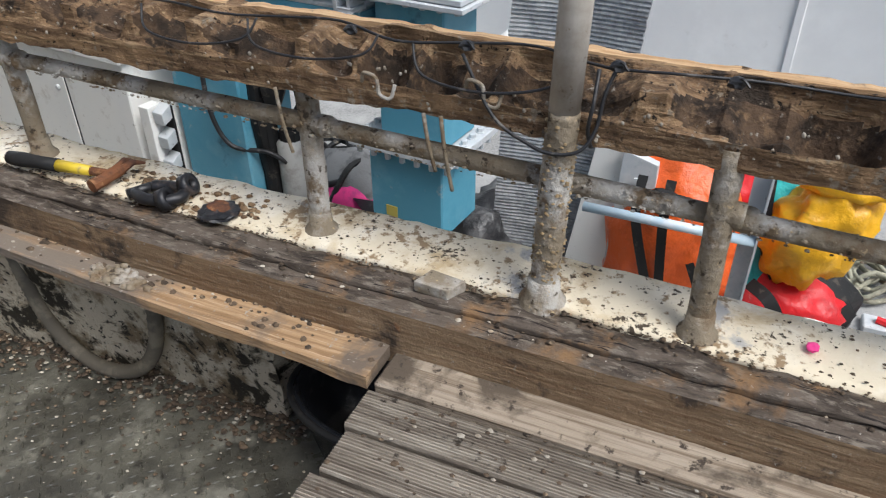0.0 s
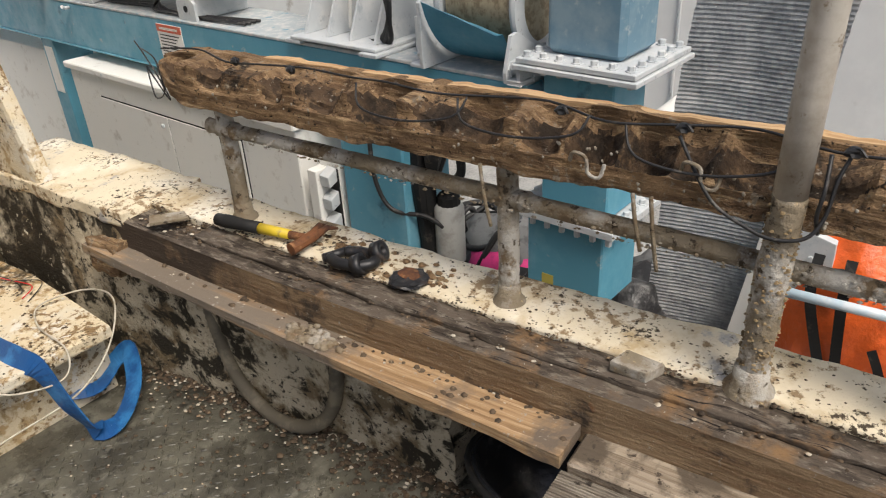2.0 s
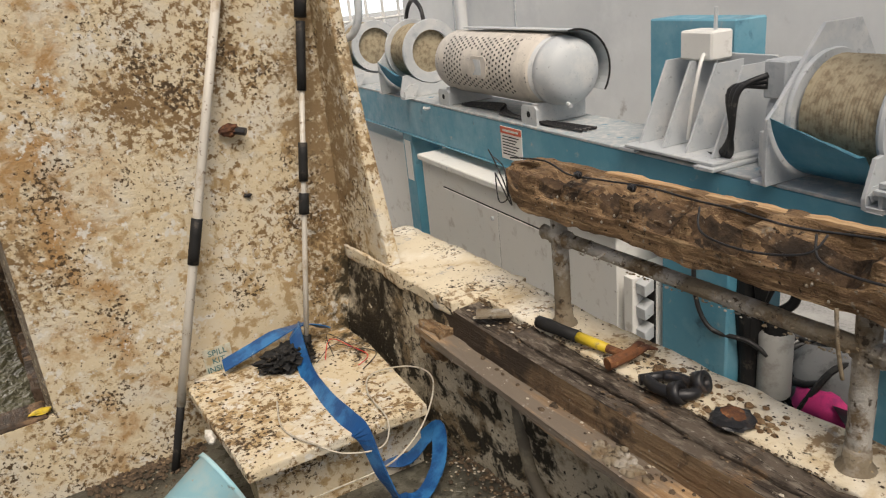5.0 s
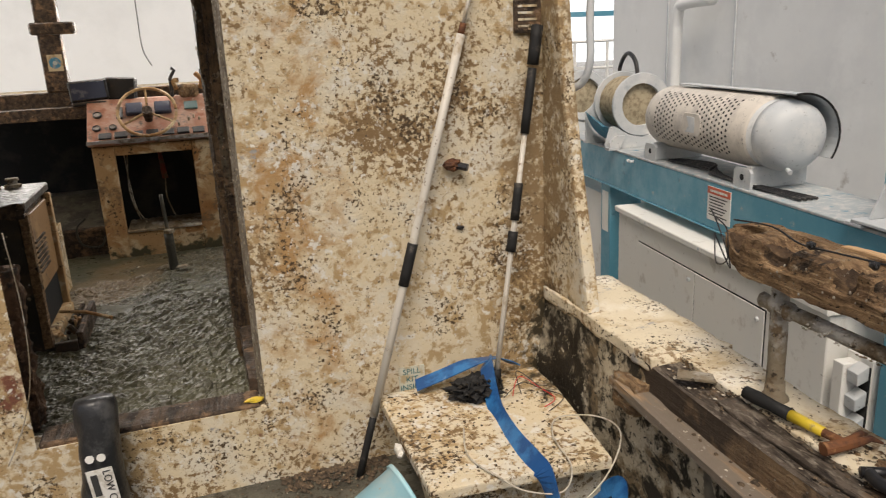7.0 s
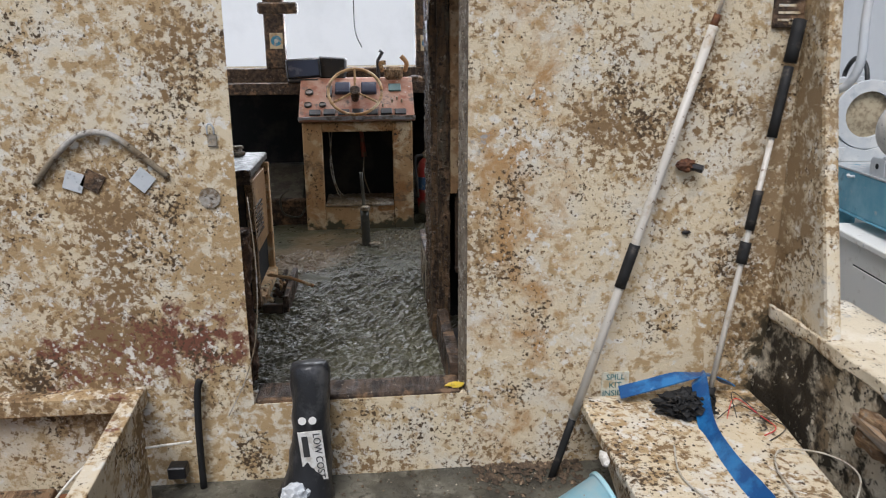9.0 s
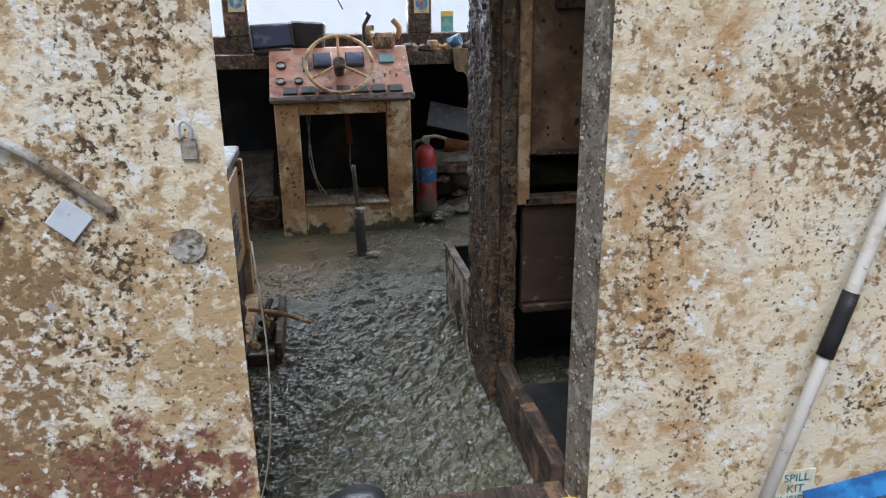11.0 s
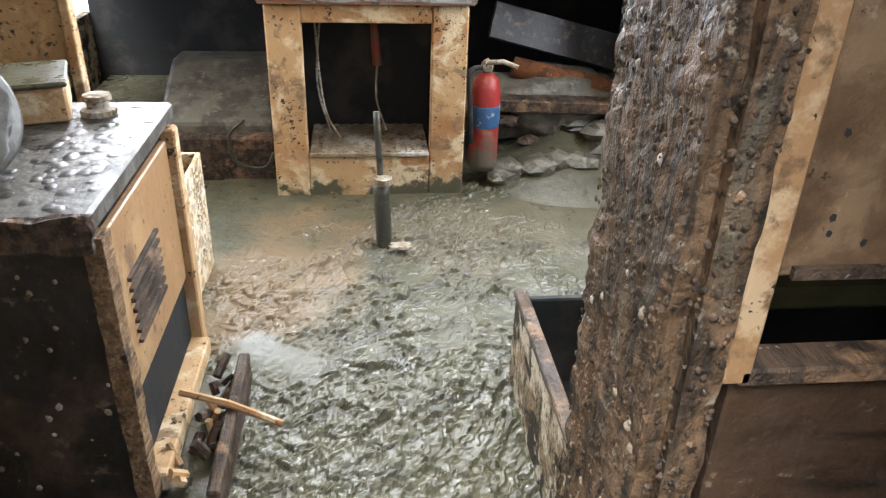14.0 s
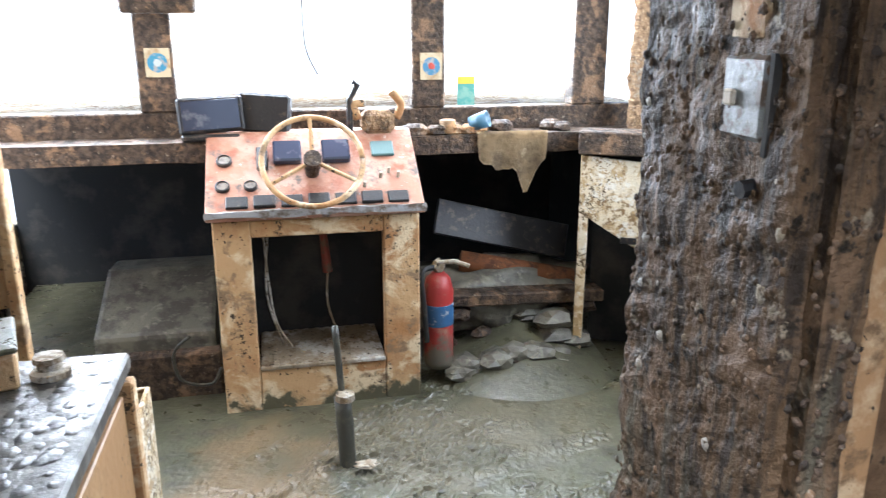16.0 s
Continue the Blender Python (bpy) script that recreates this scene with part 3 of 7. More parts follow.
setting("floor_mud", sheet(-1.05, 0.62, 2.72, 5.75, 330, 600, mud), mud_mat, "deep wet grey mud over the wheelhouse floor", "mud")
setting("floor_silt_port", sheet(-1.9, -1.05, 2.72, 6.9, 30, 90, lambda x, y: 0.165), mud_mat, "still silt beside the counter", "mud")
setting("floor_silt_starboard", sheet(0.62, 1.0, 2.72, 6.9, 16, 90, lambda x, y: 0.165), mud_mat, "still silt beside the cupboard", "mud")
setting("floor_silt_bow", sheet(-1.05, 0.62, 5.75, 6.9, 40, 30, lambda x, y: 0.165), mud_mat, "still silt under the bow", "mud")

# windows of the wheelhouse
front = thing("window_front", (-0.45, 5.65, 1.1), "dark timber frames of the broken wheelhouse windows", "window", kind="structure")
part("window_sill", bar(-1.9, 0.97, 1.03, 1.10, 5.46, 5.62, n=6, k=30, amp=0.004, freq=9), dark_wood, front)
part("lower_frame", box(-1.9, 0.97, 5.62, 5.70, 1.04, 1.19, 0.006), dark_wood, front)
for a, b in ((-1.03, -0.90), (-0.045, 0.085), (0.61, 0.75)):
    part("mullion", box(a, b, 5.615, 5.705, 1.19, 1.96, 0.006), dark_wood, front)
part("head", box(-1.9, 0.97, 5.615, 5.71, 1.96, 2.3, 0.006), dark_wood, front)
part("corner_post", box(0.93, 1.03, 5.58, 5.71, 1.09, 1.96, 0.006), dark_wood, front)

# ---- the ground and the yard beside the boat ----
G = -0.80
setting("ground", sheet(-60, 60, -60, 60, 2, 2, lambda x, y: -0.80), material("grey_nonskid_deck", (0.30, 0.30, 0.29), (((0.20, 0.20, 0.20), 60, 0.45, 0.6), ((0.38, 0.38, 0.37), 2, 0.45, 0.65)), 0.8, bumps=((220, 0.5, 0.004),)), "grey non-skid deck beside the boat", "deck")
setting("wall_yard_side", box(4.7, 4.9, -4.0, 8.72, -0.80, 5.0), white_wall, "tall grey painted steel wall", "wall")
for y, w, paint in ((-1.7, 0.05, white_wall), (0.07, 0.05, white_wall), (1.75, 0.02, steel_grey), (6.5, 0.022, steel_grey), (7.58, 0.022, steel_grey)):
    setting("trim_wall_seam", box(4.68, 4.698, y, y + w, -0.80, 5.0, 0.004), paint, "upright seam of the steel wall", "seam")
setting("wall_yard_ahead", box(-9, 3.2, 10.0, 10.2, -0.80, 3.4), material("bright_white_plating", (0.82, 0.84, 0.84), (((0.74, 0.76, 0.76), 1.2, 0.45, 0.65),), 0.5), "white wall ahead of the boat", "wall")


# far board given its own glow to stand in for bright sky
backdrop_glow = material("glowing_backdrop", (0.7, 0.76, 0.8), (), 0.9, bumps=())
hz = backdrop_glow.node_tree.nodes["Principled BSDF"]
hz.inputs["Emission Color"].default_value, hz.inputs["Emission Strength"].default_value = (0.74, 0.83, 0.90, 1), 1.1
setting("backdrop", box(2.0, 45, 56, 56.2, -0.8, 30), backdrop_glow, "glowing backdrop in place of the bright distance", "backdrop")
pier = thing("pier_railing", (6.0, 11.0, G), "pale railing of a pier beyond the winches", "railing")
for i in range(7):
    part("post", tube([(5.1 + 0.28 * i, 11.0, -0.80), (5.1 + 0.28 * i, 11.0, 1.25)], 0.025, 8), cab_mat, pier)
for z in (0.45, 0.85, 1.25):
    part("rail", tube([(4.95, 11.0, z), (7.4, 11.0, z)], 0.022, 8), cab_mat, pier)
part("blue_band", box(4.95, 7.4, 11.3, 11.32, 1.62, 1.70), blue_paint, pier, "blue band above the railing")


# ---- on the gunwale: posts, rails ----
def flange_foot(p):
    return lathe([(0.035, 0), (0.033, 0.01), (0.024, 0.02), (0.022, 0.05)], Matrix.Translation(p), 16)


for i, (x, y, h) in enumerate(((1.005, 1.71, 0.82), (1.008, 0.965, 0.80), (0.975, 0.245, 0.80))):
    z = 0.485 + rise(y)
    st = thing("rail_post", (x, y, z), "silted galvanised rail post on the gunwale", "post", "rail posts")
    tilt = 0.012 if i else 0.0
    part("tube", tube(steps((x - tilt, y, z), (x + 0.004, y + 0.01, h + 0.02), 14), 0.0205, 14, wob=0.12), pipe_mat, st, smooth=True)
    part("foot", flange_foot((x - tilt, y, z - 0.004)), pipe_mat, st, smooth=True)
    part("cross_joint", tube(steps((x, y - 0.026, 0.717 + 0.02 * (y > 1.5)), (x, y + 0.026, 0.718 + 0.02 * (y > 1.5)), 4), 0.0205, 14, wob=0.2), pipe_mat, st, smooth=True)
pole = thing("standing_pole", (0.955, 0.50, 0.49), "tall galvanised pole crusted with silt, lashed to the rail", "pole")
part("lower_tube", tube(steps((0.95, 0.50, 0.488), (0.962, 0.495, 0.84), 30), 0.0245, 16, wob=0.18), pipe_mat, pole, smooth=True)
part("upper_tube", tube(steps((0.962, 0.495, 0.84), (0.98, 0.47, 2.4), 10), 0.0238, 16, wob=0.03), material("bare_galvanised_pipe", (0.46, 0.43, 0.38), (((0.33, 0.29, 0.24), 9, 0.45, 0.62), ((0.2, 0.15, 0.1), 40, 0.60, 0.67)), 0.55, 0.15, bumps=((60, 0.3, 0.003),)), pole, smooth=True)
part("foot", lathe([(0.045, 0), (0.042, 0.012), (0.03, 0.03), (0.027, 0.06)], Matrix.Translation((0.95, 0.50, 0.486)), 18), pipe_mat, pole, smooth=True)

mid = thing("mid_rail", (1.0, 0.6, 0.70), "silted galvanised mid rail pipe with a plugged end", "rail")
part("pipe", tube(steps((1.005, 1.765, 0.738), (1.003, 0.965, 0.72), 14) + steps((1.0, 0.9, 0.718), (0.985, -0.6, 0.675), 24), 0.0168, 12, wob=0.12), pipe_mat, mid, smooth=True)
part("end_plug", blob((1.005, 1.767, 0.738), 0.018, (1, 0.8, 1), 0.3, 9, 2), pipe_mat, mid, smooth=True)
for y, z in ((1.71, 0.737), (0.965, 0.720), (0.245, 0.699)):
    part("weld_bead", lathe([(0.0165, -0.012), (0.0205, -0.004), (0.021, 0.004), (0.0165, 0.012)], along((1.0, y - 0.034, z), (0, 1, 0)), 14), pipe_mat, mid, smooth=True)
beam = bar(0.965, 1.088, 0.79, 0.893, -0.75, 1.93, n=420, k=12, amp=0.006, freq=11, eat=0.125, blunt=0.16, path=lambda y: (-0.02 * max(0, 0.5 - y), 0.006 * max(0, y - 1.2)), seed=6)
ridge = bar(1.066, 1.089, 0.887, 0.896, -0.75, 1.62, n=220, k=2, amp=0.0035, freq=14, path=lambda y: (-0.02 * max(0, 0.5 - y), 0.006 * max(0, y - 1.2)), seed=3)
pale_wood = material("split_pale_wood", (0.50, 0.34, 0.19), (((0.36, 0.22, 0.11), 8, 0.45, 0.6, (12, 0.5, 12)), ((0.2, 0.15, 0.1), 30, 0.62, 0.7)), 0.8)
# rotten wood of the scoops, darkened further to paint the shadow in them
shaded_rot = material("shaded_rotten_wood", (0.085, 0.055, 0.034), (((0.03, 0.022, 0.016), 14, 0.46, 0.58), ((0.17, 0.11, 0.062), 30, 0.56, 0.66), ((0.24, 0.215, 0.18), 60, 0.63, 0.68)), 0.9, bumps=((30, 0.9, 0.015), (110, 0.8, 0.006)))
rail_beam = thing("rail_beam", (1.0, 0.6, 0.79), "rotten wooden rail beam gnawed into scoops along its top", "rail")
part("beam", beam, [old_wood, shaded_rot], rail_beam)
part("split_ridge", ridge, pale_wood, rail_beam, "pale split ridge of clean wood")

# ---- the locker in the corner, bucket ----
locker = thing("deck_locker", (0.5, 2.3, 0), "cream deck locker with a stained loose lid", "locker")
part("lid", prism([(0.235, 2.035), (0.745, 2.0), (0.80, 2.44), (0.80, 2.63), (0.235, 2.63)], "z", 0.212, 0.245, 0.006), fouled, locker)
part("body", prism([(0.275, 2.13), (0.76, 2.09), (0.80, 2.44), (0.80, 2.62), (0.34, 2.62)], "z", -0.01, 0.211), fouled, locker)

bucket_m = along((0.055, 2.17, 0.078), (0.19, 0.03, 0.065))
bucket = thing("bucket", (0.13, 2.28, 0), "pale blue plastic bucket under the locker lid", "bucket")
sky_blue = material("pale_blue_plastic", (0.30, 0.55, 0.62), (((0.42, 0.58, 0.60), 9, 0.45, 0.6), ((0.16, 0.14, 0.10), 18, 0.64, 0.7)), 0.5, bumps=((60, 0.2, 0.002),))
part("pail", lathe([(0.078, 0), (0.102, 0.175), (0.107, 0.175), (0.107, 0.162), (0.104, 0.162), (0.097, 0.166), (0.074, 0.006)], bucket_m, 28), sky_blue, bucket, smooth=True)

# ---- poles against the wall ----
rust = material("rusted_iron", (0.20, 0.085, 0.04), (((0.09, 0.045, 0.03), 20, 0.45, 0.6), ((0.33, 0.17, 0.08), 35, 0.56, 0.66)), 0.8, 0.2, bumps=((80, 0.6, 0.003),))
white_pole = material("white_painted_pole", (0.54, 0.51, 0.45), (((0.36, 0.29, 0.20), 14, 0.54, 0.68), ((0.16, 0.11, 0.07), 50, 0.62, 0.68)), 0.4, bumps=((90, 0.1, 0.001),))
def pole_piece(a, b, t0, t1):
    a, b = Vector(a), Vector(b)
    return a.lerp(b, t0), a.lerp(b, t1)
def wall_pole(a, b, r, label, pieces):
    p = thing("extension_pole", a, label, "pole")
    for name, t0, t1, k, mat in pieces:
        u, v = pole_piece(a, b, t0, t1)
        part(name, tube(steps(u, v, 3), r * k, 14), mat, p, smooth=True)
wall_pole((0.14, 2.56, 0.0), (0.63, 2.63, 1.56), 0.0135, "long white extension pole with a black grip, leaning on the wall", (
    ("tip", 0.0, 0.14, 0.9, rubber), ("lower_tube", 0.13, 0.885, 1.0, white_pole), ("rusty_joint", 0.885, 0.905, 0.8, rust), ("hook_wire", 0.905, 1.0, 0.45, white_pole), ("grip", 0.40, 0.485, 1.25, rubber)))
wall_pole((0.60, 2.50, 0.25), (0.83, 2.62, 1.42), 0.0085, "thin telescopic pole with black grips, standing on the locker", (
    ("tip", 0.0, 0.06, 1.8, rubber), ("lower_tube", 0.05, 0.72, 1.0, white_pole), ("collar", 0.385, 0.44, 1.9, rubber), ("grip", 0.47, 0.57, 1.7, rubber), ("top_grip", 0.70, 0.87, 1.7, rubber), ("head", 0.88, 0.98, 2.2, rubber)))

# ---- wheelhouse: console ----
con = thing("steering_console", (-0.45, 5.3, 0.17), "ochre wooden steering console with a rusty wheel and dials", "console")
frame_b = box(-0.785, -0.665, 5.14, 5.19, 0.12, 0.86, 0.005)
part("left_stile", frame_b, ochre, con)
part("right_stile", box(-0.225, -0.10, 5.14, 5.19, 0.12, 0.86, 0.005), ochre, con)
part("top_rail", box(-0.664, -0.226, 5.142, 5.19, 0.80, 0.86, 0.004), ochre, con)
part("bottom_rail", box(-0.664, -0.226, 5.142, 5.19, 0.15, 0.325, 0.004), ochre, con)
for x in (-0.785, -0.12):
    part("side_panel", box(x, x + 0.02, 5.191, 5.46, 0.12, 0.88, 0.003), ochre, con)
part("shelf", box(-0.663, -0.227, 5.132, 5.46, 0.326, 0.342, 0.003), pipe_mat, con, "ribbed grey shelf")
rust_red = material("rusty_red_panel", (0.33, 0.165, 0.11), (((0.40, 0.26, 0.20), 7, 0.45, 0.62), ((0.12, 0.10, 0.085), 16, 0.56, 0.66), ((0.25, 0.10, 0.06), 12, 0.52, 0.66), ((0.55, 0.50, 0.45), 22, 0.64, 0.7)), 0.6, bumps=((50, 0.4, 0.004),))
part("fascia", prism([(5.11, 0.865), (5.11, 0.895), (5.40, 1.115), (5.48, 1.115), (5.48, 0.865)], "x", -0.80, -0.085, 0.006), rust_red, con)
wheel_at, wheel_n = Vector((-0.45, 5.17, 1.045)), Vector((0, -0.80, 0.6))
wm = along(wheel_at, wheel_n)
ring = [wm @ Vector((0.165 * math.cos(a * math.pi / 18), 0.165 * math.sin(a * math.pi / 18), 0)) for a in range(37)]
wheel = part("wheel", tube(ring, 0.0095, 10), ochre, con, smooth=True)
for a in (90, 210, 330):
    part("spoke", tube([wm @ Vector((0, 0, 0)), wm @ Vector((0.165 * math.cos(radians(a)), 0.165 * math.sin(radians(a)), 0))], 0.007, 8), ochre, wheel)
part("hub", tube([wm @ Vector((0, 0, -0.10)), wm @ Vector((0, 0, -0.02)), wm @ Vector((0, 0, 0.02))], [0.022, 0.03, 0.03], 14), dark_wood, wheel)

black_mud = material("mud_dark_pipe", (0.035, 0.034, 0.026), (((0.075, 0.07, 0.05), 16, 0.52, 0.64), ((0.02, 0.02, 0.018), 30, 0.55, 0.65)), 0.45, bumps=((50, 0.5, 0.005),))
stick = thing("bent_pipe_stub", (-0.41, 4.69, 0.17), "muddy pipe standing in the mud with a dark rod in it", "pipe")
part("sleeve", tube(steps((-0.408, 4.69, 0.12), (-0.418, 4.735, 0.40), 6), 0.026, 14), black_mud, stick, smooth=True)
part("rod", tube(steps((-0.418, 4.735, 0.38), (-0.43, 4.775, 0.615), 6), 0.0105, 10), black_mud, stick, smooth=True)

ext = thing("fire_extinguisher", (-0.03, 5.27, 0.25), "red fire extinguisher with a blue band beside the console", "extinguisher")
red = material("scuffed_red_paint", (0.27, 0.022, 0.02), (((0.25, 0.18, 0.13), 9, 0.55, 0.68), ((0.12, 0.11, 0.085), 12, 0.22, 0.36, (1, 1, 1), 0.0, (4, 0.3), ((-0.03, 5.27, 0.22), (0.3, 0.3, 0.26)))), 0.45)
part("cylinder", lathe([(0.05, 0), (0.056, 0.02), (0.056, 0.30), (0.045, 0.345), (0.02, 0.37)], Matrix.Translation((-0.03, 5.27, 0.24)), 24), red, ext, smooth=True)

# ---- wheelhouse: counter, post, cupboard ----
black_wood = material("blackened_board", (0.018, 0.015, 0.012), (((0.06, 0.038, 0.024), 6, 0.5, 0.62), ((0.12, 0.085, 0.055), 22, 0.60, 0.66), ((0.20, 0.17, 0.13), 50, 0.67, 0.71)), 0.5, rough_var=0.2, bumps=((20, 0.5, 0.01), (70, 0.5, 0.005)))
slate_top = material("wet_silted_top", (0.11, 0.105, 0.095), (((0.045, 0.042, 0.036), 9, 0.44, 0.56), ((0.17, 0.16, 0.14), 14, 0.57, 0.67), ((0.02, 0.018, 0.015), 26, 0.60, 0.66)), 0.5, rough_var=0.15, bumps=((18, 0.4, 0.01), (60, 0.3, 0.004)))
wet_ochre = material("wet_ochre_board", (0.27, 0.155, 0.07), (((0.36, 0.225, 0.11), 5, 0.48, 0.60), ((0.15, 0.085, 0.045), 9, 0.53, 0.64, N1, 0.3, (3, 0.4)), ((0.04, 0.028, 0.02), 40, 0.61, 0.66)), 0.5, bumps=((30, 0.5, 0.006),))
counter = thing("galley_counter", (-1.35, 3.9, 0.17), "black rotted counter with a wet grey worktop", "counter")
part("front_panel", box(-1.88, -0.89, 3.62, 3.66, 0.10, 0.785, 0.006), black_wood, counter)
part("side_panel", box(-0.93, -0.89, 3.661, 4.14, 0.10, 0.785, 0.005), dark_wood, counter)
part("worktop", box(-1.88, -0.865, 3.58, 4.17, 0.787, 0.825, 0.006), slate_top, counter, "wet silted worktop")
post = thing("bulkhead_post", (-0.1, 3.42, 0.17), "thick dark barnacled post from floor to ceiling", "post")
part("slab", bar(-0.178, -0.118, 3.318, 3.60, 0.1, 2.30, n=200, k=14, amp=0.0085, freq=15), upright_wood, post)
part("side_batten", bar(-0.152, -0.108, 3.296, 3.317, 0.1, 2.30, n=120, k=5, amp=0.003, freq=15, seed=5), upright_wood, post)
for o in post.children:
    o.data.transform(Matrix(((1, 0, 0, 0), (0, 0, 1, 0), (0, 1, 0, 0), (0, 0, 0, 1))))
    o.data.flip_normals()
tan_panel = material("tan_stained_panel", (0.10, 0.062, 0.034), (((0.17, 0.115, 0.068), 7, 0.48, 0.58, N1, 0.4), ((0.07, 0.042, 0.023), 5, 0.55, 0.66, N1, 0.4), ((0.24, 0.19, 0.13), 26, 0.61, 0.67, N1, 0.0, (5, 0.3)), ((0.02, 0.015, 0.01), 30, 0.61, 0.65, N1, 0.0, (5, 0.4))), 0.6, bumps=((30, 0.6, 0.01), (80, 0.5, 0.004)))
wet_board = material("wet_dark_brown_board", (0.045, 0.027, 0.016), (((0.055, 0.033, 0.02), 7, 0.48, 0.60, (0.6, 1, 2), 0.4), ((0.016, 0.011, 0.008), 6, 0.53, 0.64, (0.5, 1, 3), 0.3), ((0.17, 0.135, 0.09), 26, 0.64, 0.69, N1, 0.0, (5, 0.3))), 0.45, rough_var=0.15, bumps=((30, 0.6, 0.01), (80, 0.5, 0.004)))
tan_batten = material("tan_mottled_batten", (0.25, 0.15, 0.074), (((0.38, 0.28, 0.17), 12, 0.50, 0.60), ((0.12, 0.075, 0.04), 16, 0.53, 0.62), ((0.02, 0.015, 0.01), 45, 0.62, 0.65)), 0.65, bumps=((40, 0.6, 0.008),))
cup = thing("cupboard_front", (0.45, 3.3, 0.17), "ochre panelled cupboard front with a dark recess", "cupboard")
part("upper_panel", box(-0.014, 0.95, 3.30, 3.33, 0.925, 2.30, 0.004), tan_panel, cup)
part("batten", box(-0.035, 0.0, 3.285, 3.299, 0.79, 2.30, 0.003), tan_batten, cup, "cream batten")
part("upper_board", box(0.06, 0.95, 3.282, 3.2985, 1.30, 2.30, 0.004), dark_wood, cup, "dark stained upper board")
part("ledge", box(-0.014, 0.95, 3.285, 3.34, 0.785, 0.81, 0.004), dark_wood, cup)
part("lower_panel", box(-0.014, 0.95, 3.30, 3.33, 0.495, 0.784, 0.004), wet_board, cup)
part("rail", box(-0.014, 0.95, 3.285, 3.335, 0.47, 0.494, 0.003), wet_board, cup)
part("kick_board", bar(-0.092, -0.052, 0.10, 0.33, 2.752, 3.272, n=40, k=4, amp=0.005, freq=12), dark_wood, cup)
# bottom and back are black sheets that paint the recess's shade
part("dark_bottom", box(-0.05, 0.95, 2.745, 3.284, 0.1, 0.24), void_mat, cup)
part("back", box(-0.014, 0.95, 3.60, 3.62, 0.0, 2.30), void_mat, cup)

# ---- the yard: winch beam, columns ----
black_hose = material("black_cable", (0.015, 0.015, 0.016), (((0.10, 0.09, 0.08), 25, 0.58, 0.68),), 0.5)
wire_rope = material("greased_wire_rope", (0.42, 0.36, 0.25), (((0.26, 0.21, 0.14), 30, 0.45, 0.6),), 0.6)
mid_blue = material("hazy_blue_paint", (0.13, 0.24, 0.32), (((0.22, 0.32, 0.38), 5, 0.45, 0.62), ((0.34, 0.40, 0.43), 20, 0.6, 0.7)), 0.5, bumps=((90, 0.1, 0.002),))


def hexbolt(p, d, r=0.012, h=0.012):
    """A bolt head standing on p along d."""
    return tube([Vector(p), Vector(p) + Vector(d) * h], r, 6)


wb = thing("winch_beam", (2.4, 3.4, G), "long dusty blue steel beam carrying winches", "beam")
part("web", box(2.235, 2.60, 1.52, 8.2, 0.33, 0.585, 0.004), blue_paint, wb)
part("top_plate", box(2.232, 2.63, 1.52, 8.2, 0.586, 0.600, 0.003), dusty_blue, wb, "dust-laid top face")
part("bottom_lip", box(2.225, 2.62, 1.55, 8.2, 0.318, 0.329, 0.002), blue_paint, wb)
col = part("column", box(2.2, 2.5, 2.12, 2.50, G, 0.317, 0.008), blue_paint, wb)
far = part("far_column", box(2.25, 2.5, 5.28, 5.45, G, 0.317, 0.005), blue_paint, wb)
part("label", box(2.246, 2.249, 5.31, 5.42, -0.05, 0.26), cab_mat, far, "pale notice")
sign = part("warning_sign", box(2.230, 2.2345, 3.660, 3.890, 0.375, 0.565, 0.001), cab_mat, wb, "white warning sign with a red head")
part("red_head", box(2.2275, 2.2298, 3.662, 3.888, 0.525, 0.563), material("sign_red", (0.62, 0.10, 0.05), (((0.5, 0.16, 0.1), 30, 0.5, 0.6),), 0.5, bumps=()), sign)
ink = material("dark_ink", (0.05, 0.05, 0.05), (), 0.6, bumps=())
white_ink = material("white_ink", (0.75, 0.74, 0.70), (((0.55, 0.52, 0.46), 30, 0.5, 0.6),), 0.6, bumps=())
part("heading_bar", box(2.2265, 2.2273, 3.690, 3.860, 0.537, 0.549), white_ink, sign)
for i in range(7):
    part("line_of_print", box(2.2290, 2.2298, 3.690 + 0.02 * (i % 3), 3.870, 0.505 - 0.017 * i, 0.511 - 0.017 * i), ink, sign)
part("hook", tube([(2.235, 4.86, 0.56), (2.20, 4.86, 0.56), (2.18, 4.83, 0.575)], 0.010, 8), steel_grey, wb)

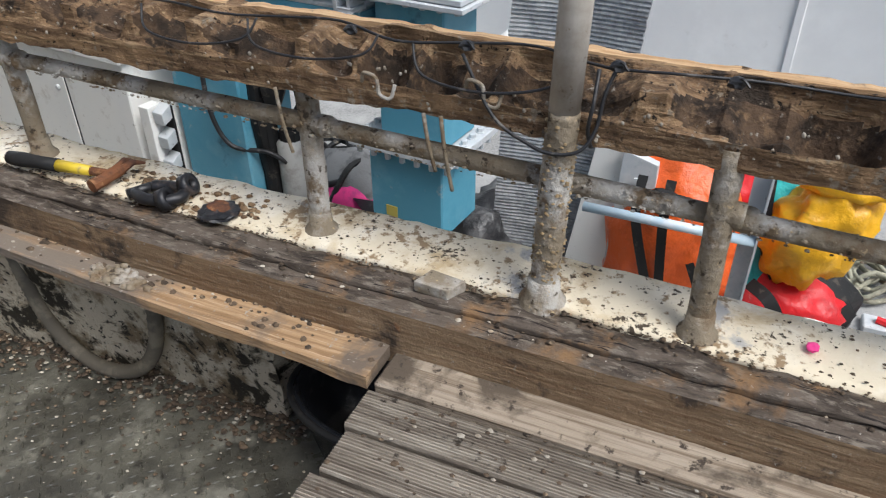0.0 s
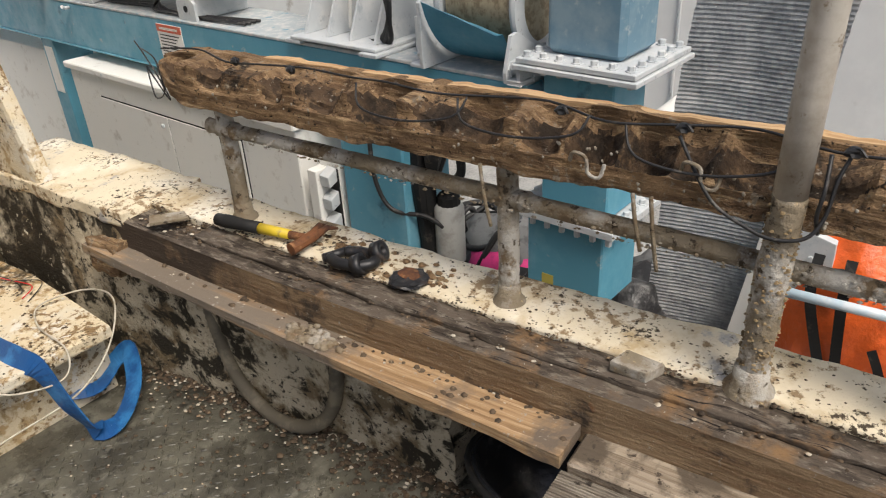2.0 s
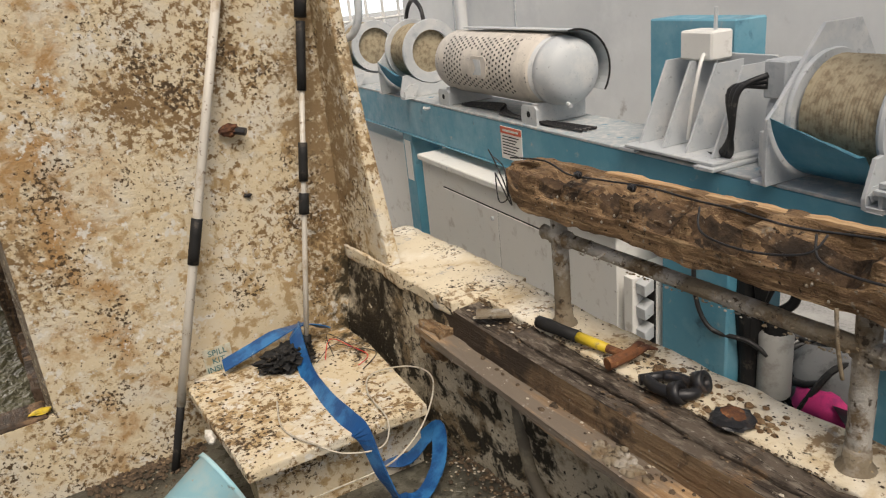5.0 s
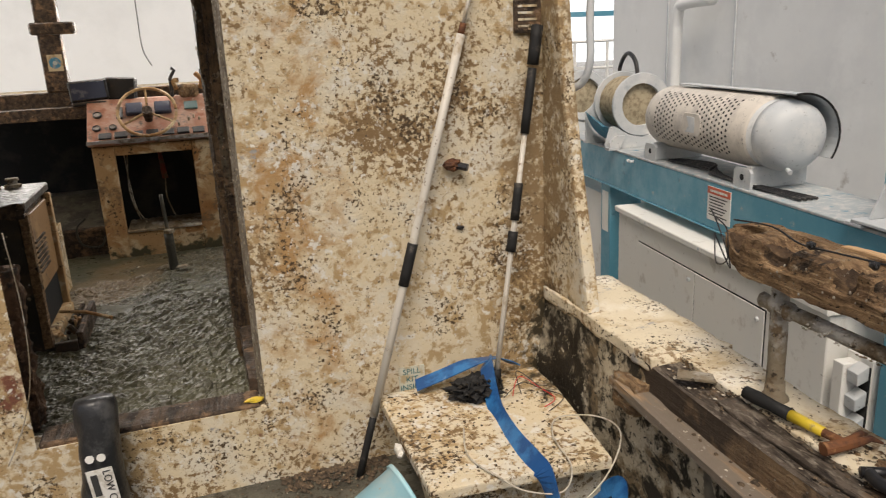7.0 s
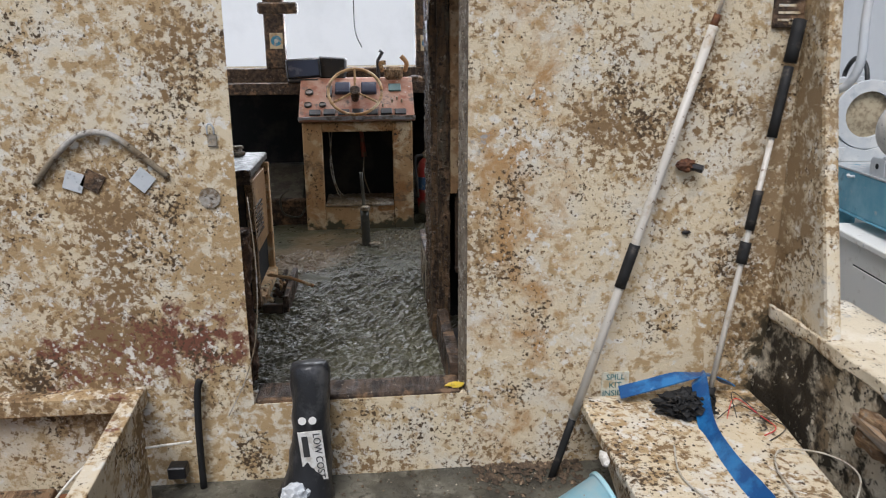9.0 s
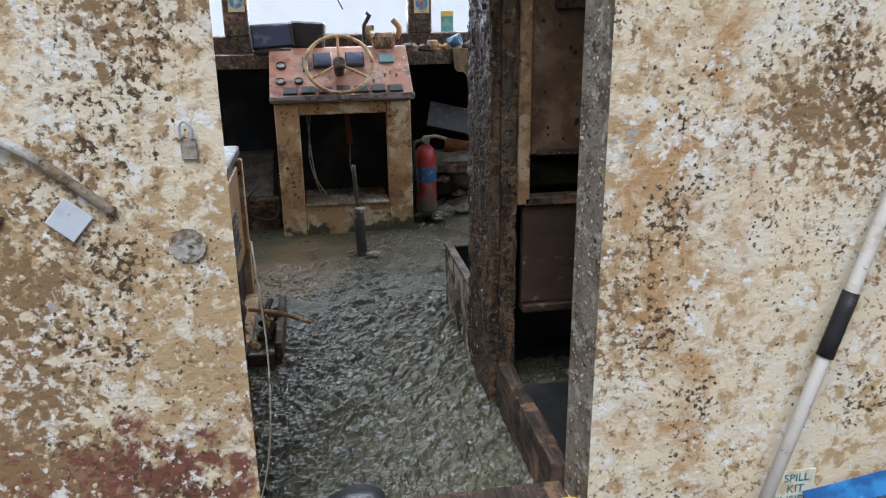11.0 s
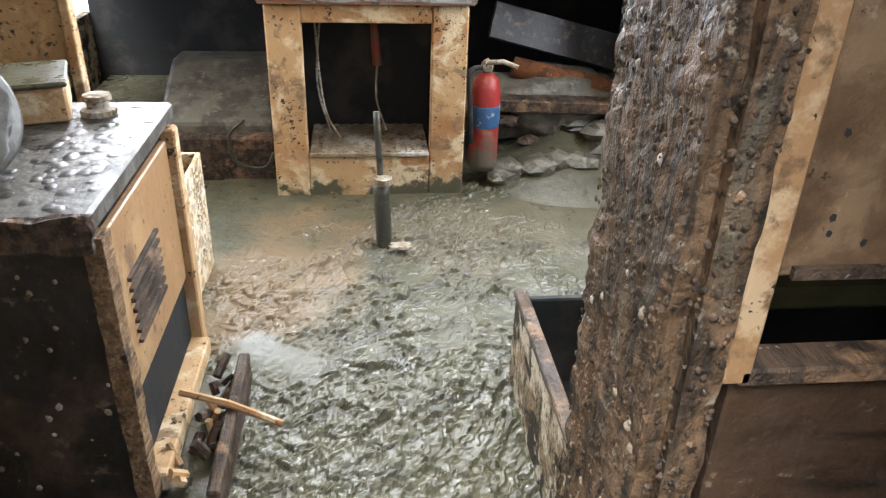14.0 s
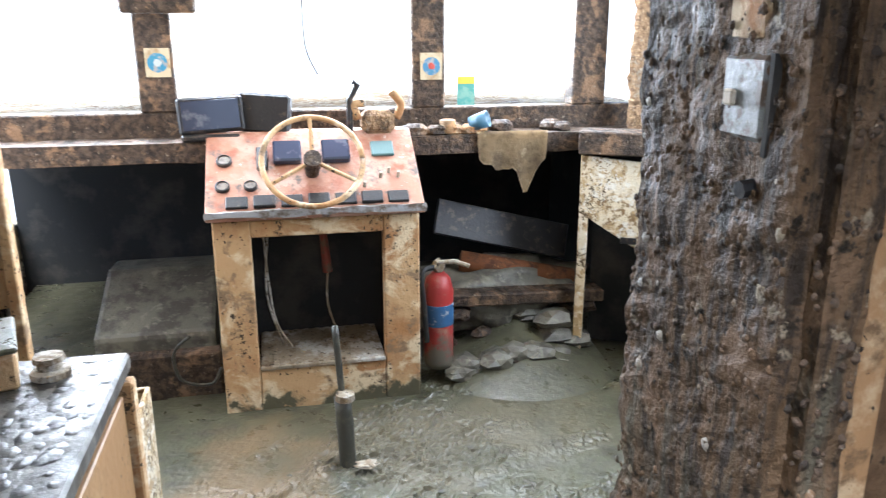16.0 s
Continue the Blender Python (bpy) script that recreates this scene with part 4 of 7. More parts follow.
corner = thing("bolted_column", (2.34, 1.35, G), "blue box column bolted together with grey flanges", "column")
part("lower_box", box(2.235, 2.50, 1.20, 1.52, -0.23, 0.10, 0.006), blue_paint, corner)
part("shaft", box(2.25, 2.48, 1.20, 1.47, 0.14, 0.655, 0.006), blue_paint, corner)
part("upper_shaft", box(2.26, 2.50, 1.18, 1.47, 0.702, 2.3, 0.02), mid_blue, corner, "dust-grey upper shaft")
part("yellow_tag", box(2.231, 2.2345, 1.40, 1.45, -0.185, -0.14), material("yellow_tag_paint", (0.5, 0.42, 0.1), (), 0.6, bumps=()), corner)
for z0, z1, x0, x1, y0, y1 in ((0.66, 0.678, 2.16, 2.58, 1.08, 1.54), (0.681, 0.700, 2.17, 2.57, 1.09, 1.53), (0.105, 0.135, 2.19, 2.56, 1.14, 1.58)):
    f = part("flange", box(x0, x1, y0, y1, z0, z1, 0.003), steel_grey, corner, "dusty grey flange plate")
    if z0 != 0.66:
        spots = [(x0 + 0.03, y0 + 0.03 + k * (y1 - y0 - 0.06) / 6) for k in range(7)] + [(x1 - 0.03, y0 + 0.03 + k * (y1 - y0 - 0.06) / 6) for k in range(7)] + [(x0 + 0.03 + k * (x1 - x0 - 0.06) / 5, y) for y in (y0 + 0.03, y1 - 0.03) for k in range(1, 5)]
        for px, py in spots:
            b = lathe([(0.019, 0), (0.019, 0.004), (0.013, 0.004), (0.013, 0.018), (0.008, 0.02)], Matrix.Translation((px, py, z1)), 6)
            tube([(px, py, z0 - 0.035), (px, py, z0 - 0.001)], 0.012, 6, bm=b)
            part("bolt", b, steel_grey, f)
part("base_stub", box(2.27, 2.47, 1.24, 1.46, G, -0.231, 0.004), rubber, corner, "dark stub under the box")


def winch(y0, label, hub=False, cz=0.905):
    w = thing("winch", (2.45, y0, 0.60), label, "winch", "winches on the beam")
    cx, ax, hw = 2.45, (0, 1, 0), 0.155
    rf = 0.225 if hub else 0.212
    c = Vector((cx, y0, cz))
    part("drum", lathe([(0.150, -hw), (0.163, -hw), (0.163, hw), (0.150, hw), (0.150, -hw)], along(c, ax), 36, caps=False), steel_grey, w, smooth=False)
    rope = []
    for i in range(22):
        yy = -hw + 0.02 + (2 * hw - 0.04) * i / 21
        rope += [(0.186, yy - 0.006), (0.192, yy), (0.186, yy + 0.006)]
    part("rope", lathe(rope, along(c, ax), 36), wire_rope, w, "wound wire rope", smooth=True)
    for s in (-1, 1):
        yy = y0 + s * (hw + 0.012)
        part("flange", lathe([(0.150, -0.012), (rf - 0.004, -0.012), (rf, 0), (rf - 0.004, 0.012), (0.150, 0.012), (0.150, -0.012)], along((cx, yy, cz), ax), 44, caps=False), steel_grey, w, smooth=False)
        if s > 0:
            shape = [(2.17, 0.602), (2.74, 0.602), (2.72, 0.95), (2.60, 1.13), (2.42, 1.13), (2.20, 0.87), (2.165, 0.84), (2.165, 0.64)]
        else:
            shape = [(2.17, 0.602), (2.74, 0.602), (2.70, 0.72), (2.56, 0.70), (2.45, 0.672), (2.34, 0.70), (2.235, 0.765), (2.20, 0.76), (2.165, 0.64)]
        pl = part("side_plate", prism(shape, "y", yy + s * 0.014, yy + s * 0.03, 0.002), steel_grey, w)
        part("foot", box(2.17, 2.25, yy + s * 0.031, yy + s * 0.085, 0.602, 0.616, 0.003), steel_grey, w)
        part("bolt", lathe([(0.03, 0), (0.03, 0.006), (0.019, 0.006), (0.019, 0.03)], along((2.205, yy + s * 0.03, 0.65), (0, s, 0)), 6), steel_grey, pl)
        if s < 0:
            part("lug", prism([(2.18, 0.602), (2.26, 0.602), (2.30, 0.70), (2.225, 0.70), (2.18, 0.655)], "y", yy - 0.075, yy - 0.06, 0.003), steel_grey, w)
        else:
            part("bearing", lathe([(0.075, 0), (0.075, 0.03), (0.05, 0.045), (0.02, 0.05)], along((cx, yy + 0.03, cz), ax), 24), steel_grey, w)
    # drums without a hub get a web painted black as the hollow's shade
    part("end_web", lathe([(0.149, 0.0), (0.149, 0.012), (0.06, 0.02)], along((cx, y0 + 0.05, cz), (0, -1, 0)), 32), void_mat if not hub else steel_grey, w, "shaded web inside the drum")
    if hub:
        hb = part("hub", lathe([(0.112, 0), (0.112, 0.10), (0.10, 0.112), (0.085, 0.112), (0.08, 0.10), (0.03, 0.10)], along((cx, y0 + 0.03, cz), (0, -1, 0)), 32), steel_grey, w, "round motor hub inside the drum")
        for k in range(8):
            a = math.pi * k / 4
            part("bolt", hexbolt((cx + 0.098 * math.cos(a), y0 - 0.08, cz + 0.098 * math.sin(a)), (0, -1, 0), 0.008, 0.008), steel_grey, hb)
    o = bmesh.new()
    last = None
    for i in range(9):
        y = y0 - hw - 0.012 + (2 * hw + 0.024) * i / 8
        top = 0.765 + 0.085 * i / 8
        row = []
        for k in range(13):
            a = radians(8 + 66 * k / 12)
            x, z = cx - 0.30 * math.cos(a), 0.93 - 0.33 * math.sin(a)
            if z > top or k == 0:
                z = top - 0.0005 * k
            row.append(o.verts.new((x, y, z)))
        if last:
            for k in range(12):
                o.faces.new((last[k], last[k + 1], row[k + 1], row[k]))
        last = row
    bmesh.ops.solidify(o, geom=o.faces[:], thickness=0.008)
    part("trough", tidy(o), blue_paint, w, "blue guard trough", smooth=False)
    return w


winch(1.76, "grey winch drum wound with wire rope in a blue trough", False, 0.835)
winch(5.38, "grey winch drum beside the motor, further along the beam", True)
winch(6.5, "grey winch drum at the far part of the beam")
gear = thing("winch_gearbox", (2.45, 2.16, 0.6), "grey hydraulic motor with hoses on the winch end", "gearbox")
part("housing", lathe([(0.11, 0), (0.11, 0.05), (0.08, 0.06), (0.08, 0.12), (0.05, 0.13)], along((2.47, 2.03, 0.80), (0, 1, 0)), 24), steel_grey, gear)
part("valve_block", box(2.38, 2.50, 2.06, 2.16, 0.86, 1.0, 0.006), steel_grey, gear)
part("bed", box(2.36, 2.56, 2.04, 2.15, 0.602, 0.74, 0.004), steel_grey, gear)
for i in range(3):
    part("hose", tube([(2.36, 2.12, 0.95 - 0.02 * i), (2.28, 2.18 + 0.02 * i, 0.90), (2.27, 2.20, 0.74), (2.31, 2.26 + 0.03 * i, 0.63), (2.40, 2.6, 0.615)], 0.012, 8, smooth=6), black_hose, gear, smooth=True)

motor = thing("winch_motor", (2.43, 3.6, 0.6), "large pale cylindrical motor under a perforated cover", "motor")
mx, mz = 2.43, 0.885
turned = Matrix.Translation((mx, 0, mz)) @ Euler((radians(-90), 0, 0)).to_matrix().to_4x4()
part("barrel", lathe([(0.19, 3.20), (0.19, 4.40)], turned, 40), steel_grey, motor, smooth=True)
part("end_cap", lathe([(0.04, 3.045), (0.10, 3.052), (0.15, 3.072), (0.178, 3.105), (0.19, 3.16), (0.192, 3.199)], turned, 40), steel_grey, motor, smooth=True)
part("nipple", tube([(mx - 0.05, 3.08, mz - 0.165), (mx - 0.06, 3.04, mz - 0.175)], 0.012, 8), steel_grey, motor)
pale = material("pale_dusty_cover", (0.60, 0.56, 0.50), (((0.46, 0.43, 0.39), 9, 0.45, 0.62), ((0.26, 0.25, 0.24), 40, 0.63, 0.68, N1, 0.0, (4, 0.4))), 0.55, bumps=((120, 0.1, 0.001),))
cover = part("perforated_cover", lathe([(0.196, 3.25), (0.204, 3.26), (0.204, 4.38), (0.196, 4.41), (0.10, 4.43)], turned, 48), pale, motor, "pale perforated cover", smooth=True)
holes = None
for i in range(23):
    for j in range(11):
        y = 3.42 + 0.038 * i
        a = radians(122 + 9.0 * j + (4.5 if i % 2 else 0))
        if not (9 < i < 16 and 2 < j < 8):
            n = Vector((math.cos(a), 0, math.sin(a)))
            b = Vector((mx, y, mz)) + n * 0.2035
            holes = join(holes, tube([b, b + n * 0.002], 0.0085, 6))
tagged(part("perforation_field", holes, void_mat, cover), "", "", "", "stuff")
part("emblem", prism([(3.70, 0.83), (3.86, 0.83), (3.88, 0.86), (3.88, 0.94), (3.86, 0.965), (3.70, 0.965), (3.68, 0.94), (3.68, 0.86)], "x", 2.219, 2.228, 0.003), pale, cover)
part("emblem_mark", prism([(3.74, 0.85), (3.84, 0.85), (3.80, 0.89), (3.83, 0.945), (3.74, 0.945)], "x", 2.215, 2.2185, 0.001), steel_grey, cover)
hood = bmesh.new()
last = None
for k in range(15):
    a = radians(100 - 9.5 * k)
    row = [hood.verts.new((mx + r * math.cos(a), y, mz + r * math.sin(a))) for r, y in ((0.222, 3.07), (0.222, 4.25), (0.229, 4.25), (0.229, 3.07))]
    if last:
        for q in range(4):
            hood.faces.new((last[q], last[(q + 1) % 4], row[(q + 1) % 4], row[q]))
    else:
        hood.faces.new(row)
    last = row
hood.faces.new(last)
part("hood", tidy(hood), steel_grey, motor, "thin hood sheet behind the barrel")
part("hood_edge", tube([(mx + 0.2255 * math.cos(radians(100 - 9.5 * k)), 3.066, mz + 0.2255 * math.sin(radians(100 - 9.5 * k))) for k in range(15)], 0.006, 6), rubber, motor, "black gasket edge")
for y in (3.22, 4.30):
    ft = part("foot", box(2.27, 2.60, y, y + 0.05, 0.601, 0.72, 0.004), steel_grey, motor)
    lg = part("lug", prism([(y - 0.03, 0.601), (y + 0.13, 0.601), (y + 0.13, 0.69), (y + 0.11, 0.71), (y - 0.01, 0.71), (y - 0.03, 0.69)], "x", 2.245, 2.262, 0.002), steel_grey, ft)
    part("hole", tube([(2.2435, y + 0.05, 0.66), (2.2455, y + 0.05, 0.66)], 0.018, 14), void_mat, ft)
for i in range(4):
    part("cable", tube([(2.30 + 0.03 * i, 2.85, 0.612), (2.28, 3.3 + 0.1 * i, 0.615), (2.34 + 0.01 * i, 3.75, 0.613 + 0.012 * i), (2.31 + 0.02 * i, 4.2, 0.613)], 0.009, 6, smooth=6), black_hose, motor, smooth=True)
arch = thing("arched_hose", (2.5, 5.5, 1.1), "black hose arching up behind the far winch", "hose")
part("hose", tube([(2.46, 5.30, 1.08), (2.46, 5.34, 1.20), (2.47, 5.48, 1.26), (2.48, 5.62, 1.20), (2.48, 5.68, 1.05), (2.48, 5.70, 0.62)], 0.016, 8, smooth=6), black_hose, arch, smooth=True)

mount = thing("instrument_mount", (2.43, 2.6, 0.6), "grey ribbed bracket with a blue box on the beam", "bracket")
part("base_plate", box(2.20, 2.62, 2.22, 2.74, 0.618, 0.632, 0.003), steel_grey, mount)
part("base_foot", box(2.18, 2.64, 2.20, 2.30, 0.601, 0.617, 0.003), steel_grey, mount)
part("far_foot", box(2.20, 2.64, 2.68, 2.78, 0.601, 0.617, 0.003), steel_grey, mount)
for y in (2.27, 2.41, 2.55, 2.69):
    part("rib", prism([(2.25, 0.633), (2.55, 0.633), (2.55, 0.97), (2.40, 0.97)], "y", y, y + 0.012, 0.001), steel_grey, mount)
part("back_plate", box(2.551, 2.565, 2.25, 2.72, 0.633, 0.99, 0.003), steel_grey, mount)
part("blue_box", box(2.57, 2.75, 2.48, 3.0, 0.63, 1.12, 0.006), blue_paint, mount)
jb = part("junction_box", box(2.42, 2.54, 2.46, 2.64, 0.972, 1.09, 0.008), cab_mat, mount)
part("stud", tube([(2.48, 2.50, 1.09), (2.48, 2.50, 1.18)], 0.008, 8), steel_grey, jb)
part("conduit", tube([(2.42, 2.5, 1.0), (2.36, 2.46, 0.96), (2.33, 2.47, 0.8), (2.34, 2.5, 0.66)], 0.008, 8, smooth=6), cab_mat, mount, smooth=True)

# cabinets under the beam
cabinet = thing("steel_cabinet", (2.4, 3.5, G), "beige steel cabinet with two flush doors under the beam", "cabinet")
part("body", box(2.13, 2.75, 2.72, 4.85, G, 0.222, 0.005), cab_mat, cabinet)
part("top", box(2.105, 2.77, 2.70, 4.87, 0.223, 0.262, 0.006), cab_mat, cabinet)
for y0, y1 in ((3.15, 3.80), (3.81, 4.52)):
    d = part("door", box(2.122, 2.129, y0, y1, -0.70, 0.085, 0.002), cab_mat, cabinet)
    part("knob", lathe([(0.012, 0), (0.014, 0.006), (0.010, 0.012)], along((2.122, y0 + (0.06 if y0 < 3 else 0.05), 0.03), (-1, 0, 0)), 12), steel_grey, d)
    part("gap", box(2.1275, 2.1296, y0 - 0.008, y1 + 0.008, -0.708, 0.093), void_mat, cabinet)
for y in (3.0, 3.75, 4.4):
    part("rivet", lathe([(0.009, 0), (0.006, 0.004)], along((2.105, y, 0.243), (-1, 0, 0)), 8), steel_grey, cabinet)
lou = thing("louvred_unit", (2.3, 2.6, G), "beige louvred steel unit beside the blue column", "cabinet")
part("body", box(2.20, 2.55, 2.53, 2.68, G, 0.08, 0.004), cab_mat, lou)
part("hinge_plate", box(2.12, 2.199, 2.60, 2.66, G, 0.05, 0.003), cab_mat, lou)
# black sheet paints the shade behind the louvres
part("dark_backing", box(2.192, 2.199, 2.535, 2.597, G, 0.05), void_mat, lou)
for i in range(7):
    z = 0.03 - 0.115 * i
    part("louvre", prism([(2.136, z), (2.190, z + 0.03), (2.190, z - 0.035), (2.14, z - 0.055)], "y", 2.535, 2.597, 0.004), steel_grey, lou)
far_cab = thing("grey_cabinet", (2.5, 5.8, G), "pale grey cabinet further along under the beam", "cabinet")
part("body", box(2.3, 2.8, 5.3, 7.6, G, 0.2, 0.006), cab_mat, far_cab)
part("plinth", box(2.28, 2.82, 5.28, 7.62, G, G + 0.1, 0.004), steel_grey, far_cab)

# gear hanging and lying behind the rail
pipe_grey = material("scuffed_grey_plastic", (0.40, 0.40, 0.38), (((0.30, 0.29, 0.27), 14, 0.48, 0.62),), 0.5)
hang = thing("hanging_gear", (2.35, 2.0, G), "black harness and hoses hanging by a grey canister", "gear")
can = part("canister", lathe([(0.058, 0), (0.066, 0.012), (0.066, 0.27), (0.05, 0.29), (0.02, 0.295)], Matrix.Translation((2.33, 1.985, -0.37)), 20), pipe_grey, hang, "pale grey canister", smooth=True)
part("canister_cap", lathe([(0.052, 0), (0.05, 0.04), (0.03, 0.06)], Matrix.Translation((2.33, 1.985, -0.085)), 14), rubber, can)
part("sleeve", tube([(2.30, 2.09, 0.25), (2.29, 2.085, 0.0), (2.30, 2.08, -0.25), (2.31, 2.07, -0.6), (2.33, 2.05, G)], [0.05, 0.055, 0.045, 0.05, 0.04], 12, smooth=0, wob=0.3), rubber, hang)
part("bundle", tube([(2.28, 2.03, 0.30), (2.27, 2.0, 0.15), (2.28, 2.02, 0.05)], [0.05, 0.05, 0.025], 10, wob=0.4), rubber, hang)
part("loop", tube([(2.27, 1.93, 0.28), (2.26, 1.88, 0.20), (2.27, 1.88, 0.10), (2.28, 1.95, 0.03), (2.29, 2.02, 0.02)], 0.02, 8, smooth=5), rubber, hang, smooth=True)
part("cable", tube([(2.20, 2.28, 0.30), (2.19, 2.27, 0.05), (2.20, 2.2, -0.10), (2.24, 2.05, -0.12), (2.27, 1.98, -0.17)], 0.010, 8, smooth=6), black_hose, hang, smooth=True)

tarp = thing("black_tarpaulin", (2.6, 1.3, G), "heap of black and grey tarpaulin under the column", "tarpaulin")
part("folds", blob((2.62, 1.35, G + 0.02), 0.5, (0.9, 1.0, 0.62), 0.55, 9, 4), material("dusty_black_tarp", (0.03, 0.03, 0.032), (((0.12, 0.12, 0.12), 12, 0.5, 0.65),), 0.35, bumps=((25, 0.6, 0.02),)), tarp, smooth=True)
cord_heap = thing("cable_heap", (3.0, 2.3, G), "tangled heap of black cables and lines", "cables")
rnd = random.Random(5)
for i in range(9):
    part("coil", tube([(3.0 + 0.28 * math.cos(a * 0.7 + i) * rnd.uniform(0.5, 1), 2.2 + 0.3 * math.sin(a * 0.7 + i) * rnd.uniform(0.5, 1), G + 0.04 + 0.24 * rnd.random()) for a in range(10)], 0.018, 6, smooth=4), black_hose, cord_heap, smooth=True)

pink = material("pink_fabric", (0.75, 0.06, 0.25), (((0.5, 0.05, 0.2), 12, 0.5, 0.65),), 0.6, bumps=((20, 0.3, 0.01),))
for k, (x, y) in enumerate(((2.95, 2.02), (3.05, 1.12))):
    pb = thing("holdall", (x, y, G), "grey and pink holdall with black straps" if k == 0 else "grey and pink holdall half hidden behind the mat", "bag", "holdalls")
    part("body", blob((x, y, G + 0.16), 0.26, (0.75, 1.1, 0.75), 0.25, 7, 3), material("grey_bag_fabric", (0.2, 0.2, 0.2), (((0.12, 0.12, 0.12), 10, 0.5, 0.6),), 0.7, bumps=((25, 0.4, 0.01),)), pb, smooth=True)
    part("pink_panel", blob((x - 0.10, y - 0.02, G + 0.15), 0.20, (0.75, 1.05, 0.62), 0.2, 7, 3), pink, pb, "bright pink panel", smooth=True)
    part("strap", tube([(x - 0.26, y + 0.1, G + 0.05), (x - 0.22, y + 0.05, G + 0.2), (x - 0.1, y, G + 0.33), (x + 0.1, y - 0.05, G + 0.3)], 0.016, 6, smooth=5), rubber, pb)

# ribbed mat hung over a bar
mat_mat = material("grey_ribbed_mat", (0.36, 0.37, 0.38), (((0.24, 0.25, 0.26), 40, 0.42, 0.62), ((0.52, 0.52, 0.52), 6, 0.5, 0.68), ((0.62, 0.62, 0.61), 90, 0.64, 0.7)), 0.65, bumps=((90, 0.5, 0.004), (14, 0.4, 0.01)))
mt = thing("ribbed_mat", (2.6, 1.0, G), "grey ribbed rubber mat hanging in a long strip", "mat")
n = 340
strip = bmesh.new()
rows_ = []
for i in range(n + 1):
    z = G + 0.05 + 2.75 * i / n
    yc = 0.955 - 0.095 * (z + 0.6) + 0.02 * math.sin(z * 3)
    row = []
    for j in range(13):
        u = j / 12
        y = yc + 0.245 - 0.49 * u + 0.004 * noise.noise(Vector((z * 40, u, 0)))
        xx = 2.60 - 0.05 * (z + 0.6) + 0.025 * math.sin(u * 3.1 + z) + (0.0035 if i % 2 else 0) + 0.006 * noise.noise(Vector((z * 12, y * 12, 1)))
        row.append(strip.verts.new((xx, y, z)))
    row += [strip.verts.new((v.co.x + 0.018, v.co.y, v.co.z)) for v in reversed(row)]
    rows_.append(row)
for a, b in zip(rows_, rows_[1:]):
    for q in range(26):
        strip.faces.new((a[q], a[(q + 1) % 26], b[(q + 1) % 26], b[q]))
part("strip", tidy(strip), mat_mat, mt)
part("hem", box(2.63, 2.67, 0.50, 1.05, 1.95, 2.0, 0.004), steel_grey, mt)

aframe = thing("grey_stand", (2.6, 0.65, G), "grey and white steel stand with bolts and a warning mark", "stand")
part("white_leg", prism([(0.62, 0.06), (0.74, 0.06), (0.86, G), (0.64, G)], "x", 2.52, 2.56, 0.003), cab_mat, aframe)
part("grey_leg", prism([(0.50, 0.02), (0.63, 0.06), (0.66, G), (0.48, G)], "x", 2.47, 2.51, 0.003), steel_grey, aframe)
part("red_mark", box(2.466, 2.4695, 0.585, 0.60, -0.52, -0.44), material("red_mark_paint", (0.5, 0.08, 0.06), (), 0.6, bumps=()), aframe)
for y, z in ((0.57, -0.05), (0.56, -0.18), (0.55, -0.30)):
    part("bolt", hexbolt((2.468, y, z), (-1, 0, 0), 0.011, 0.01), steel_grey, aframe)
single("blue_tube", tube([(2.30, 0.72, -0.105), (2.30, 0.12, -0.11)], 0.018, 14), material("pale_blue_tube", (0.48, 0.60, 0.68), (((0.6, 0.66, 0.7), 9, 0.5, 0.6),), 0.4, bumps=()), "pale blue plastic tube lashed behind the rail", "tube", smooth=True)
single("angle_post", prism([(2.28, 0.12), (2.34, 0.12), (2.34, 0.18), (2.333, 0.18), (2.333, 0.127), (2.28, 0.127)], "z", G, 0.18), steel_grey, "upright aluminium angle post beside the bags", "post")
single("white_pipe", tube([(2.62, 1.50, 0.02), (3.2, 1.12, 0.34)], 0.045, 16), cab_mat, "pale pipe slanting up behind the column", "pipe", smooth=True)

fabrics = {}
for nm, c in (("orange", (0.80, 0.13, 0.02)), ("red", (0.62, 0.015, 0.02)), ("yellow", (0.80, 0.42, 0.01)), ("teal", (0.03, 0.42, 0.42))):
    fabrics[nm] = material(nm + "_coated_fabric", c, ((tuple(v * 0.7 for v in c), 7, 0.48, 0.66), ((0.2, 0.15, 0.1), 30, 0.68, 0.74)), 0.42, bumps=((9, 0.5, 0.03), (26, 0.4, 0.012)))


def belt(pts, w, th=0.004):
    """A flat webbing strap along points."""
    pts = smooth_path(pts, 6)
    o = bmesh.new()
    last = None
    for i, p in enumerate(pts):
        d = (pts[min(i + 1, len(pts) - 1)] - pts[max(i - 1, 0)]).normalized()
        s = d.cross(Vector((-0.75, 0, 0.66))).normalized() * w / 2
        nrm = d.cross(s).normalized() * th
        q = [o.verts.new(p + v) for v in (s, -s, -s + nrm, s + nrm)]
        if last:
            for k in range(4):
                o.faces.new((last[k], last[(k + 1) % 4], q[(k + 1) % 4], q[k]))
        else:
            o.faces.new(q)
        last = q
    o.faces.new(last)
    return tidy(o)


